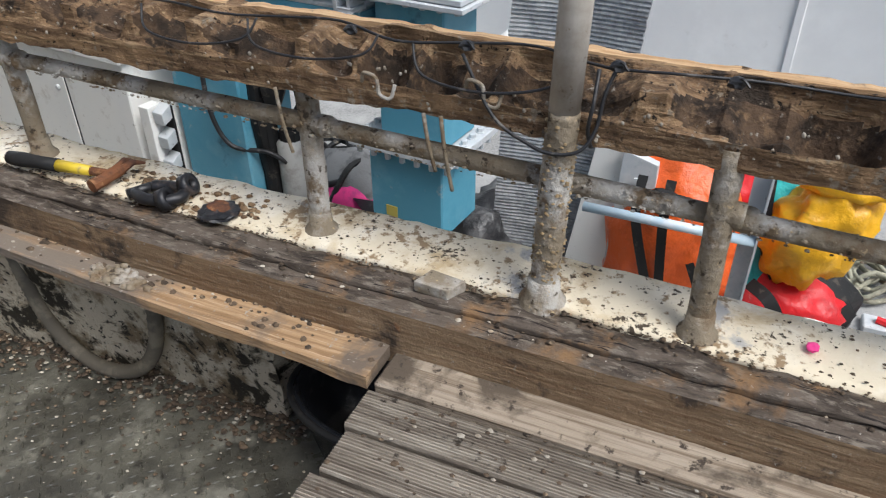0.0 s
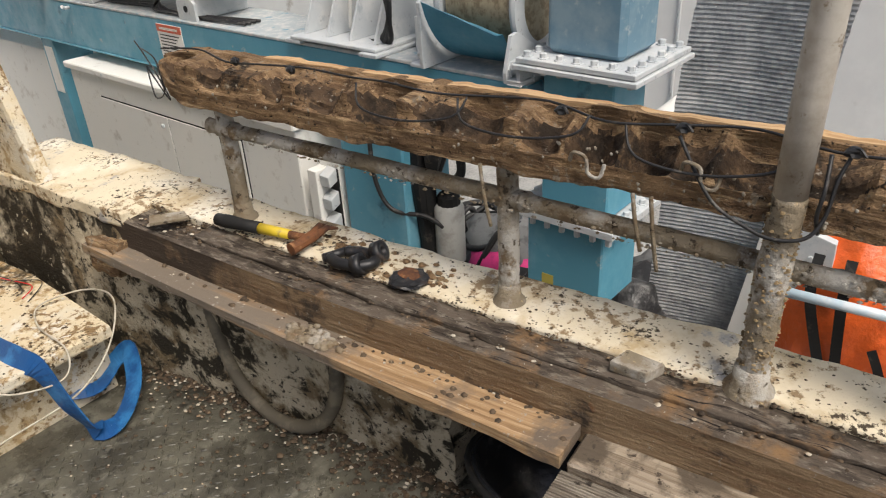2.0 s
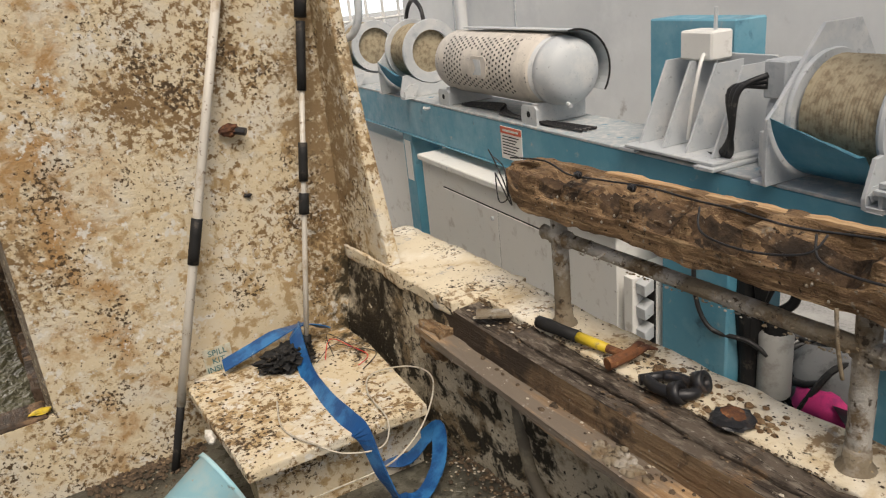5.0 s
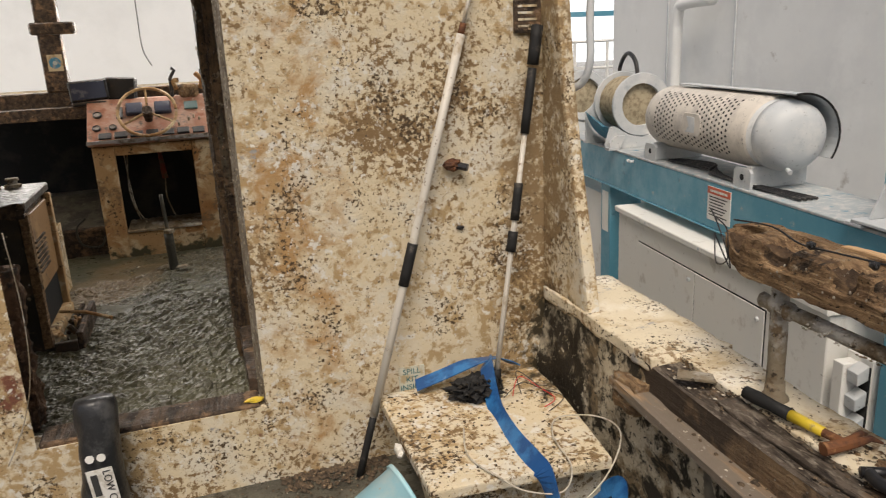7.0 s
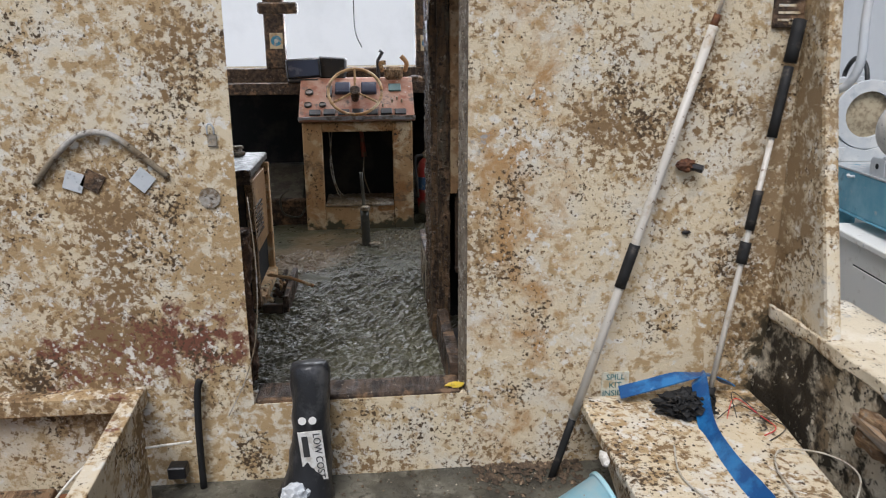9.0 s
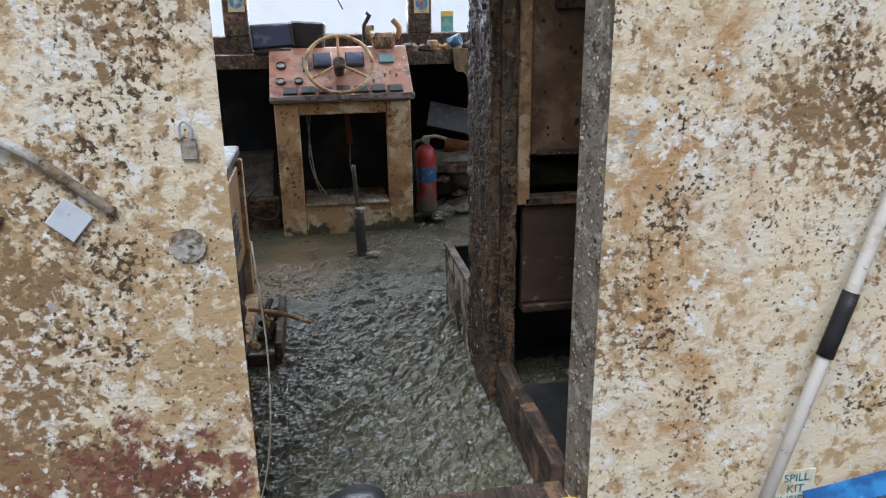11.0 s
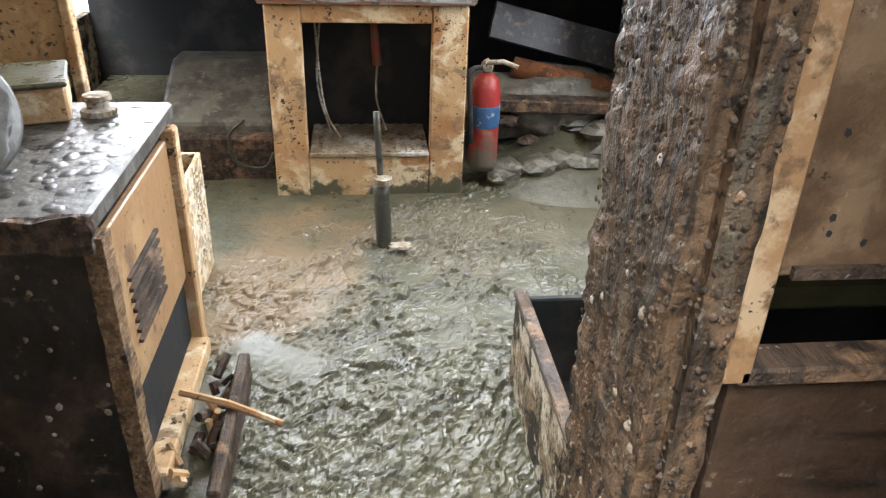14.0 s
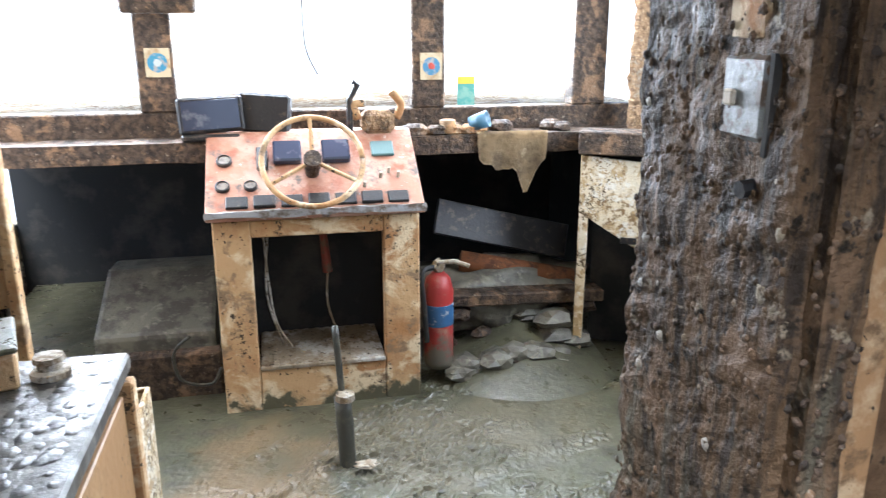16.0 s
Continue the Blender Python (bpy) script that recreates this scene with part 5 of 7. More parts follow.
ob = thing("orange_bag", (2.62, 0.42, G), "stuffed orange gear bag with black webbing straps", "bag")
part("body", blob((2.62, 0.42, -0.37), 0.42, (0.62, 0.66, 1.0), 0.14, 8, 4), fabrics["orange"], ob, smooth=True)
for dy in (0.02, 0.12):
    part("strap", belt([(2.42, 0.42 + dy, 0.0), (2.355, 0.42 + dy, -0.12), (2.345, 0.41 + dy * 0.7, -0.3), (2.36, 0.40 + dy * 0.3, -0.5), (2.40, 0.40, -0.66)], 0.035), rubber, ob)
part("knot", blob((2.37, 0.46, -0.06), 0.06, (0.6, 1.5, 0.6), 0.4), rubber, ob)
part("handle", belt([(2.345, 0.32, -0.28), (2.335, 0.29, -0.34), (2.35, 0.27, -0.40)], 0.03), rubber, ob)
rb = thing("red_bag", (2.66, -0.05, G), "red bag tied with white rope and a black handle", "bag")
part("body", blob((2.68, -0.02, -0.62), 0.26, (0.7, 1.0, 0.72), 0.2, 8, 4), fabrics["red"], rb, smooth=True)
part("handle", belt([(2.52, 0.10, -0.42), (2.46, 0.02, -0.44), (2.46, -0.04, -0.55), (2.50, -0.07, -0.70)], 0.05), rubber, rb)
white_rope = material("white_cord", (0.68, 0.66, 0.60), (((0.45, 0.42, 0.36), 40, 0.5, 0.62),), 0.8, bumps=((200, 0.4, 0.002),))
part("rope", tube([(2.55, 0.14, -0.45), (2.47, 0.12, -0.56), (2.49, 0.10, -0.68), (2.46, 0.02, -0.57), (2.47, -0.10, -0.50), (2.50, -0.2, -0.52)], 0.010, 8, smooth=6), white_rope, rb, smooth=True)
part("second_rope", tube([(2.47, 0.12, -0.56), (2.45, 0.16, -0.62), (2.48, 0.11, -0.72)], 0.010, 8, smooth=6), white_rope, rb, smooth=True)
single("red_liner", blob((2.74, 0.30, -0.30), 0.36, (0.45, 0.66, 1.0), 0.2, 8, 4), fabrics["red"], "red bag slumped behind the orange one", "bag", smooth=True)
single("red_sack", blob((2.60, 0.36, -0.70), 0.2, (0.8, 1.6, 0.6), 0.25, 8, 4), fabrics["red"], "flat red sack lying under the orange bag", "bag", smooth=True)
yb = thing("yellow_bag", (2.6, -0.1, G), "bright yellow waterproof bag lying on its end", "bag")
part("body", blob((2.62, -0.08, -0.20), 0.26, (0.5, 0.62, 0.95), 0.32, 7, 4, Euler((radians(22), 0, 0)).to_matrix().to_4x4()), fabrics["yellow"], yb, smooth=True)
part("rolled_end", blob((2.58, -0.13, 0.02), 0.12, (0.5, 1.3, 0.45), 0.3, 7, 3), fabrics["yellow"], yb, smooth=True)
tb = thing("teal_bag", (2.75, 0.12, G), "teal bag with black straps behind the post", "bag")
part("body", blob((2.78, 0.10, -0.38), 0.36, (0.5, 0.5, 1.1), 0.3, 8, 4), fabrics["teal"], tb, smooth=True)
part("strap", belt([(2.66, 0.12, 0.0), (2.58, 0.10, -0.2), (2.60, 0.04, -0.36), (2.62, -0.02, -0.48)], 0.05), rubber, tb)
single("black_holdall", blob((2.78, -0.02, -0.62), 0.26, (0.8, 1.2, 0.7), 0.3, 8, 3), rubber, "black bag between the coloured ones", "bag", smooth=True)
rp = thing("rope_pile", (3.35, -0.45, G), "loose pile of pale net rope on the deck", "rope")
olive = material("olive_rope", (0.34, 0.33, 0.25), (((0.22, 0.21, 0.16), 30, 0.45, 0.6),), 0.85)
for i in range(8):
    part("coil", tube([(3.35 + 0.3 * math.cos(a * 0.9 + i * 1.7) * rnd.uniform(0.4, 1), -0.5 + 0.3 * math.sin(a * 0.9 + i) * rnd.uniform(0.4, 1), G + 0.02 + 0.12 * rnd.random()) for a in range(9)], 0.012, 6, smooth=5), olive, rp, smooth=True)
cl = thing("red_clamp", (2.95, -0.5, G), "small red and grey clamp on the deck", "clamp")
part("jaw", box(2.90, 3.0, -0.50, -0.40, G, G + 0.04, 0.006), steel_grey, cl)
part("grip", tube([(2.95, -0.45, G + 0.05), (2.90, -0.62, G + 0.05)], 0.018, 8), fabrics["red"], cl)
single("stray_line", tube([(2.5, 0.0, G + 0.01), (2.6, -0.25, G + 0.01), (2.7, -0.5, G + 0.01), (2.75, -0.9, G + 0.01)], 0.009, 6, smooth=6), olive, "thin line lying across the deck", "rope", smooth=True)
single("wall_conduit", tube([(4.5, 7.2, G), (4.5, 7.16, 1.0), (4.5, 7.14, 1.50), (4.5, 7.05, 1.60), (4.5, 6.6, 1.62)], 0.055, 14, smooth=5), white_wall, "white bent conduit in front of the wall", "conduit", smooth=True)


# ---- small things on the gunwale ----
yellow_paint = material("worn_yellow_grip", (0.62, 0.45, 0.03), (((0.3, 0.22, 0.06), 40, 0.55, 0.66),), 0.5)
iron_dark = material("dark_wet_iron", (0.025, 0.025, 0.027), (((0.08, 0.06, 0.05), 30, 0.55, 0.66),), 0.4, 0.4, bumps=((60, 0.4, 0.003),))


def gz(y):
    return 0.493 + rise(y)


hm = thing("claw_hammer", (0.93, 1.55, gz(1.55)), "claw hammer with a black and yellow handle and rusty head", "hammer")
a, b = Vector((0.93, 1.72, gz(1.72) + 0.02)), Vector((0.965, 1.46, gz(1.46) + 0.022))
part("grip", tube([a, a.lerp(b, 0.12), a.lerp(b, 0.3), a.lerp(b, 0.48)], [0.015, 0.017, 0.0145, 0.0155], 12), rubber, hm, "black rubber grip", smooth=True)
part("shaft", tube([a.lerp(b, 0.48), a.lerp(b, 0.80)], [0.0135, 0.0115], 12), yellow_paint, hm, "yellow shaft", smooth=True)
part("neck", tube([a.lerp(b, 0.80), b], 0.010, 10), rust, hm)
head = part("head", tube([b + Vector((-0.055, 0.005, -0.002)), b + Vector((-0.02, 0.0, 0)), b + Vector((0.02, 0, 0.002))], [0.015, 0.013, 0.014], 10), rust, hm, "rusty head")
for s in (-1, 1):
    part("claw", tube([b + Vector((0.02, 0.006 * s, 0.002)), b + Vector((0.05, 0.012 * s, 0.008)), b + Vector((0.075, 0.02 * s, -0.004))], [0.010, 0.007, 0.003], 8), rust, head)

sh = thing("shackle", (0.96, 1.32, gz(1.32)), "dark iron bow shackle lying on the gunwale", "shackle")
z = gz(1.3) + 0.014
part("bow", tube([(0.935, 1.375, z), (0.925, 1.34, z), (0.935, 1.295, z), (0.96, 1.275, z), (0.985, 1.29, z), (0.985, 1.33, z), (0.972, 1.36, z)], 0.0125, 10, smooth=5), iron_dark, sh, smooth=True)
part("pin", tube([(0.925, 1.385, z), (0.985, 1.355, z)], 0.011, 10), iron_dark, sh, smooth=True)
for p in ((0.94, 1.298, z), (0.995, 1.285, z + 0.008)):
    part("eye", lathe([(0.010, -0.011), (0.024, -0.011), (0.024, 0.011), (0.010, 0.011), (0.010, -0.011)], along(p, (0.3, -1, 0.5)), 18, caps=False), iron_dark, sh, smooth=True)
dk = thing("rusty_disc", (0.955, 1.18, gz(1.18)), "rusty iron disc with a reddish centre", "disc")
part("plate", blob((0.955, 1.18, gz(1.18) + 0.006), 0.042, (1, 1, 0.22), 0.2, 9, 3), iron_dark, dk)
part("rust_patch", blob((0.962, 1.185, gz(1.18) + 0.014), 0.022, (1, 1.2, 0.14), 0.4, 9, 2), rust, dk)
single("broken_tile", prism([(0.885, 0.65), (0.925, 0.63), (0.935, 0.70), (0.89, 0.715)], "z", gz(0.7) - 0.01, gz(0.7) + 0.012, 0.003), pipe_mat, "broken grey tile on the gunwale edge", "tile")
single("slate_chip", prism([(0.84, 1.86), (0.91, 1.80), (0.93, 1.84), (0.87, 1.90)], "z", gz(1.9) + 0.0, gz(1.9) + 0.008, 0.002), pipe_mat, "thin pale slate chip on the timber end", "slate")
single("pink_scrap", blob((0.985, 0.075, gz(0.1) + 0.006), 0.010, (1.4, 1, 0.5), 0.4, 9, 2), pink, "small scrap of pink plastic", "scrap")
single("rotten_block", bar(0.80, 0.87, 0.36, 0.455, 1.99, 2.09, n=10, k=5, amp=0.014, freq=14, seed=3), old_wood, "rotten stump of wood at the timber's end", "wood", smooth=True)

# cords and ties along the rail beam
def bt(y):
    return 0.902 + 0.006 * max(0, y - 1.2)


cord = thing("black_line", (0.99, 0.9, 0.9), "thin black cord tied along the rail beam", "cord")
run = [(1.0 + 0.018 * math.sin(i * 1.7), 1.88 - 0.11 * i, bt(1.88 - 0.11 * i) + 0.004 + 0.006 * math.sin(i * 2.3)) for i in range(23)]
part("line", tube(run, 0.0024, 6, smooth=5), black_hose, cord, smooth=True)
for y, d in ((1.16, 0.045), (0.93, 0.04), (0.62, 0.05)):
    part("slack_loop", tube([(0.985, y + 0.13, bt(y)), (0.955, y + 0.10, bt(y) - d * 0.8), (0.95, y, bt(y) - d), (0.96, y - 0.10, bt(y) - d * 0.6), (0.985, y - 0.12, bt(y) + 0.004)], 0.0024, 6, smooth=6), black_hose, cord, smooth=True)
for y in (1.62, 1.46, 0.86, 0.66, 0.43, 0.27, 0.04):
    kn = part("knot", blob((0.985, y, bt(y) + 0.006), 0.009, (1, 1.3, 0.9), 0.5, 9, 2), black_hose, cord)
    part("tail", tube([(0.985, y, bt(y) + 0.01), (0.978, y - 0.008, bt(y) + 0.014), (0.972, y - 0.018, bt(y) + 0.006)], 0.002, 5, smooth=4), black_hose, kn)
lash = thing("pole_lashing", (0.96, 0.5, 0.8), "black cord lashing the pole to the rail beam", "cord")
part("sling", tube([(0.97, 0.66, 0.90), (0.945, 0.60, 0.82), (0.935, 0.54, 0.79), (0.932, 0.50, 0.782), (0.94, 0.462, 0.79), (0.955, 0.445, 0.82), (0.97, 0.44, 0.87), (0.985, 0.43, 0.905)], 0.003, 8, smooth=6), black_hose, lash, smooth=True)
part("turn", tube([(0.985, 0.455, 0.90), (0.955, 0.452, 0.86), (0.95, 0.455, 0.82), (0.96, 0.45, 0.79)], 0.0032, 8, smooth=6), black_hose, lash, smooth=True)
tip = thing("wire_tangle", (1.0, 1.88, 0.85), "tangle of dark wire round the end of the beam", "wire")
for i in range(2):
    part("wire", tube([(0.97 + 0.012 * i, 1.93, 0.93 - 0.02 * i), (0.955, 1.88 - 0.03 * i, 0.90), (0.955, 1.84, 0.83 + 0.015 * i), (0.97, 1.90 - 0.05 * i, 0.80), (1.0, 1.95, 0.86)], 0.002, 5, smooth=6), iron_dark, tip, smooth=True)
for y, l in ((1.0, 0.12), (0.72, 0.10), (0.69, 0.13)):
    single("hanging_strand", tube([(0.955, y, 0.80), (0.95, y - 0.01, 0.80 - l * 0.5), (0.955, y - 0.02, 0.80 - l)], 0.0035, 6, smooth=5), pipe_mat, "stiff silted strand hanging from the beam", "strand", smooth=True)
wm_ = thing("worm_tubes", (0.955, 0.8, 0.84), "pale marine worm tubes grown on the beam", "growth")
for y, z in ((0.80, 0.835), (0.62, 0.85)):
    part("tube", tube([(0.958, y + 0.03, z), (0.952, y + 0.022, z + 0.018), (0.951, y, z + 0.012), (0.952, y - 0.004, z - 0.014), (0.951, y - 0.024, z - 0.018), (0.957, y - 0.03, z + 0.004)], 0.0032, 6, smooth=5), pipe_mat, wm_, smooth=True)

# hose and tub below the planks
hose_mat = material("silted_grey_hose", (0.12, 0.105, 0.08), (((0.2, 0.175, 0.13), 14, 0.48, 0.62),), 0.7)
hose = thing("suction_hose", (0.89, 1.5, 0), "grey ribbed hose hanging in a loop on the lining", "hose")
pts = smooth_path([(0.90, 1.80, 0.40), (0.885, 1.76, 0.22), (0.875, 1.70, 0.09), (0.868, 1.58, 0.022), (0.87, 1.45, 0.05), (0.88, 1.37, 0.16), (0.89, 1.345, 0.38)], 22)
part("ribs", tube(pts, [0.0165 + (0.002 if i % 2 else 0) for i in range(len(pts))], 12), hose_mat, hose, smooth=True)
tub = thing("black_tub", (0.86, 0.82, 0), "shiny black plastic tub pushed under the boards", "tub")
part("rim", tube([(0.90 + 0.135 * math.cos(a * math.pi / 18), 0.80 + 0.20 * math.sin(a * math.pi / 18), 0.19) for a in range(37)], 0.008, 8), rubber, tub, "rolled rim", smooth=True)
part("shell", lathe([(0.12, 0), (0.16, 0.14), (0.165, 0.14), (0.165, 0.15), (0.15, 0.15), (0.11, 0.01)], Matrix.Translation((0.90, 0.80, 0.0)) @ Matrix.Diagonal((0.8, 1.2, 1.3, 1)), 32), material("glossy_black_plastic", (0.02, 0.022, 0.026), (((0.05, 0.05, 0.05), 12, 0.5, 0.6),), 0.2, bumps=((20, 0.2, 0.01),)), tub, smooth=True)

# ---- by the wheelhouse wall ----
strap_blue = material("blue_lifting_strap", (0.009, 0.07, 0.22), (((0.03, 0.17, 0.40), 10, 0.48, 0.6), ((0.45, 0.5, 0.58), 26, 0.66, 0.72)), 0.35, bumps=((60, 0.4, 0.003),))
st = thing("blue_strap", (0.55, 2.3, 0.25), "shiny blue webbing strap trailing off the locker", "strap")
part("run", belt([(0.62, 2.62, 0.30), (0.58, 2.52, 0.335), (0.55, 2.38, 0.262), (0.53, 2.2, 0.258), (0.53, 2.05, 0.262), (0.54, 1.99, 0.24), (0.56, 1.95, 0.12), (0.60, 1.94, 0.03), (0.66, 1.93, 0.03), (0.74, 1.97, 0.07), (0.79, 2.04, 0.12), (0.77, 2.08, 0.09), (0.70, 2.08, 0.05), (0.62, 2.12, 0.07)], 0.055), strap_blue, st)
part("tail", belt([(0.36, 2.60, 0.27), (0.44, 2.58, 0.30), (0.54, 2.56, 0.335), (0.64, 2.575, 0.33), (0.71, 2.58, 0.29)], 0.06), strap_blue, st)
nt = thing("black_net", (0.53, 2.48, 0.25), "bundle of black knotted netting on the locker", "net")
part("netting", blob((0.53, 2.49, 0.275), 0.085, (1.0, 0.7, 0.42), 0.5, 12, 4), rubber, nt)
for i in range(12):
    part("strand", tube([(0.45 + 0.014 * i, 2.44 + 0.1 * rnd.random(), 0.27), (0.47 + 0.012 * i, 2.45, 0.31), (0.46 + 0.014 * i, 2.52, 0.29)], 0.004, 5, smooth=4), rubber, nt)
wr = thing("red_wires", (0.7, 2.45, 0.25), "loose red and black wires with a clip", "wires")
for i in range(3):
    part("wire", tube([(0.60 + 0.03 * i, 2.42, 0.26), (0.68, 2.46 + 0.02 * i, 0.28 + 0.012 * i), (0.74, 2.44, 0.255), (0.78 - 0.03 * i, 2.36, 0.255), (0.70, 2.30 + 0.03 * i, 0.25)], 0.0015, 5, smooth=6), fabrics["red"] if i % 2 else black_hose, wr, smooth=True)
thin_cord = material("dirty_white_cord", (0.50, 0.46, 0.38), (((0.33, 0.29, 0.22), 40, 0.5, 0.62),), 0.8, bumps=())
wc = thing("looped_cord", (0.5, 2.1, 0.25), "thin white cord looped over the locker", "cord")
part("loop", tube([(0.42, 2.30, 0.252), (0.38, 2.15, 0.252), (0.42, 2.02, 0.252), (0.48, 1.98, 0.22), (0.58, 1.97, 0.20), (0.62, 2.0, 0.25), (0.64, 2.15, 0.256), (0.70, 2.24, 0.258), (0.80, 2.18, 0.27), (0.80, 2.05, 0.28), (0.72, 1.99, 0.20), (0.60, 1.97, 0.14), (0.45, 2.02, 0.10), (0.30, 2.10, 0.05), (0.20, 2.15, 0.06), (0.12, 2.19, 0.12), (0.13, 2.17, 0.2)], 0.0026, 6, smooth=8), thin_cord, wc, smooth=True)
part("toggle", blob((0.215, 2.28, 0.235), 0.02, (0.7, 1.6, 0.8), 0.3, 6, 2), white_rope, wc)

plate = thing("builder_plate", (0.80, 2.64, 1.42), "dark engraved plate on the wall", "plate")
part("plate", box(0.757, 0.85, 2.640, 2.6485, 1.375, 1.475, 0.002), dark_wood, plate)
for i in range(4):
    part("line_of_print", box(0.77, 0.835 - 0.012 * (i % 2), 2.6385, 2.6398, 1.453 - 0.02 * i, 1.460 - 0.02 * i), fouled, plate)
part("picture", box(0.805, 0.84, 2.6385, 2.6398, 1.384, 1.398), fouled, plate)
stick_l = thing("kit_sticker", (0.36, 2.645, 0.27), "worn lettered sticker above the locker", "sticker")
part("backing", box(0.315, 0.405, 2.6455, 2.6495, 0.225, 0.318), material("faded_sticker", (0.56, 0.56, 0.47), (((0.45, 0.36, 0.22), 20, 0.5, 0.62),), 0.6, bumps=()), stick_l)
ink_teal = material("teal_ink", (0.05, 0.16, 0.17), (), 0.6, bumps=())


def letters(name, body, size, m, mat, parent):
    c = bpy.data.curves.new(name, "FONT")
    c.body, c.size, c.extrude = body, size, 0.0006
    c.align_x, c.align_y = "CENTER", "CENTER"
    tmp = bpy.data.objects.new(name, c)
    scene.collection.objects.link(tmp)
    me = bpy.data.meshes.new_from_object(tmp.evaluated_get(bpy.context.evaluated_depsgraph_get()))
    bpy.data.objects.remove(tmp)
    bm = bmesh.new()
    bm.from_mesh(me)
    bm.transform(m)
    return part(name, bm, mat, parent)


for i, word in enumerate(("SPILL", "KIT", "INSIDE")):
    letters("lettering", word, 0.028, pose(0.36, 2.6448, 0.300 - 0.028 * i, 90, 0, 0), ink_teal, stick_l)

fit_ = thing("corroded_fitting", (0.54, 2.63, 0.98), "corroded black pipe fitting on the wall", "fitting")
part("body", blob((0.535, 2.635, 0.985), 0.03, (1, 0.7, 0.6), 0.5, 9, 3), rust, fit_)
part("stub", tube([(0.535, 2.64, 0.985), (0.575, 2.61, 0.975)], 0.012, 10), iron_dark, fit_)
single("wall_bolt", blob((0.555, 2.645, 0.775), 0.009, (1.6, 0.7, 0.7), 0.4, 9, 2), iron_dark, "small dark bolt stub on the wall", "bolt")
single("wall_grommet", lathe([(0.010, 0), (0.028, 0.0), (0.03, 0.006), (0.010, 0.006)], along((-0.86, 2.65, 0.92), (0, -1, 0)), 18), pipe_mat, "grey round grommet on the wall", "grommet")
single("grab_pipe", tube([(0.955, 2.50, 1.7), (0.95, 2.51, 1.42), (0.945, 2.50, 1.28), (0.93, 2.53, 1.215), (0.905, 2.575, 1.20)], 0.012, 10, smooth=6), steel_grey, "bent grey grab rail on the wing", "rail", smooth=True)

hasp = thing("door_hasp", (-0.835, 2.645, 1.08), "corroded grey hasp with a wire bail beside the doorway", "hasp")
part("plate", box(-0.852, -0.826, 2.643, 2.6485, 1.065, 1.10, 0.002), pipe_mat, hasp)
part("bail", tube([(-0.850, 2.642, 1.10), (-0.849, 2.636, 1.122), (-0.841, 2.634, 1.13), (-0.832, 2.636, 1.12), (-0.832, 2.642, 1.10)], 0.0026, 6, smooth=5), steel_grey, hasp, smooth=True)
cb = thing("wall_cable", (-1.14, 2.64, 1.0), "grey cable arched over the wall between two patches", "cable")
part("cable", tube([(-1.33, 2.643, 0.97), (-1.26, 2.638, 1.05), (-1.19, 2.635, 1.105), (-1.11, 2.635, 1.105), (-1.03, 2.64, 1.04), (-0.97, 2.643, 0.985)], 0.009, 8, smooth=6), pipe_mat, cb, smooth=True)
for x, r in ((-1.225, 20), (-1.04, 42), (-1.175, 30)):
    part("patch", box(-0.027, 0.027, -0.004, 0.0, -0.027, 0.027, 0.001, Matrix.Translation((x, 2.6485, 0.975)) @ Euler((0, radians(r), 0)).to_matrix().to_4x4()), steel_grey if r != 30 else dark_wood, cb)
up = thing("upright_hose", (-0.95, 2.62, 0), "short black hose standing at the wall foot", "hose")
part("hose", tube([(-0.955, 2.62, 0.0), (-0.952, 2.62, 0.2), (-0.945, 2.625, 0.33), (-0.935, 2.63, 0.365)], 0.0105, 10, smooth=5), rubber, up, smooth=True)
part("clip", box(-1.055, -1.0, 2.60, 2.648, 0.045, 0.085, 0.004), iron_dark, up)
single("string_left", tube([(-1.31, 2.35, 0.12), (-1.24, 2.45, 0.19), (-1.17, 2.53, 0.19), (-1.08, 2.58, 0.175), (-0.97, 2.60, 0.175)], 0.004, 6, smooth=6), white_rope, "white string from the hatch to the wall", "string", smooth=True)
single("door_string", tube([(-0.755, 2.645, 0.92), (-0.745, 2.64, 0.7), (-0.76, 2.64, 0.5), (-0.80, 2.635, 0.36), (-0.86, 2.63, 0.24)], 0.0018, 6, smooth=6), pipe_mat, "thin stray string down the door edge", "string", smooth=True)
hatch = thing("side_hatch", (-1.45, 2.3, 0), "cream hatch coaming with a brown bottom board", "hatch")
part("back_rim", box(-1.90, -1.10, 2.585, 2.648, 0.285, 0.345, 0.006), fouled, hatch)
part("side_rim", prism([(1.7, 0.0), (2.584, 0.0), (2.584, 0.345), (2.52, 0.335), (1.7, 0.27)], "x", -1.15, -1.10, 0.005), fouled, hatch)
part("bottom_board", box(-1.90, -1.151, 1.7, 2.584, 0.0, 0.03), rust, hatch)
part("block", prism([(2.25, 0.031), (2.5, 0.031), (2.46, 0.13), (2.28, 0.11)], "x", -1.55, -1.32, 0.006), old_wood, hatch, "brown wedge inside")
bag = thing("cement_bag", (-0.6, 2.56, 0), "slumped black bag with a white printed label", "bag")
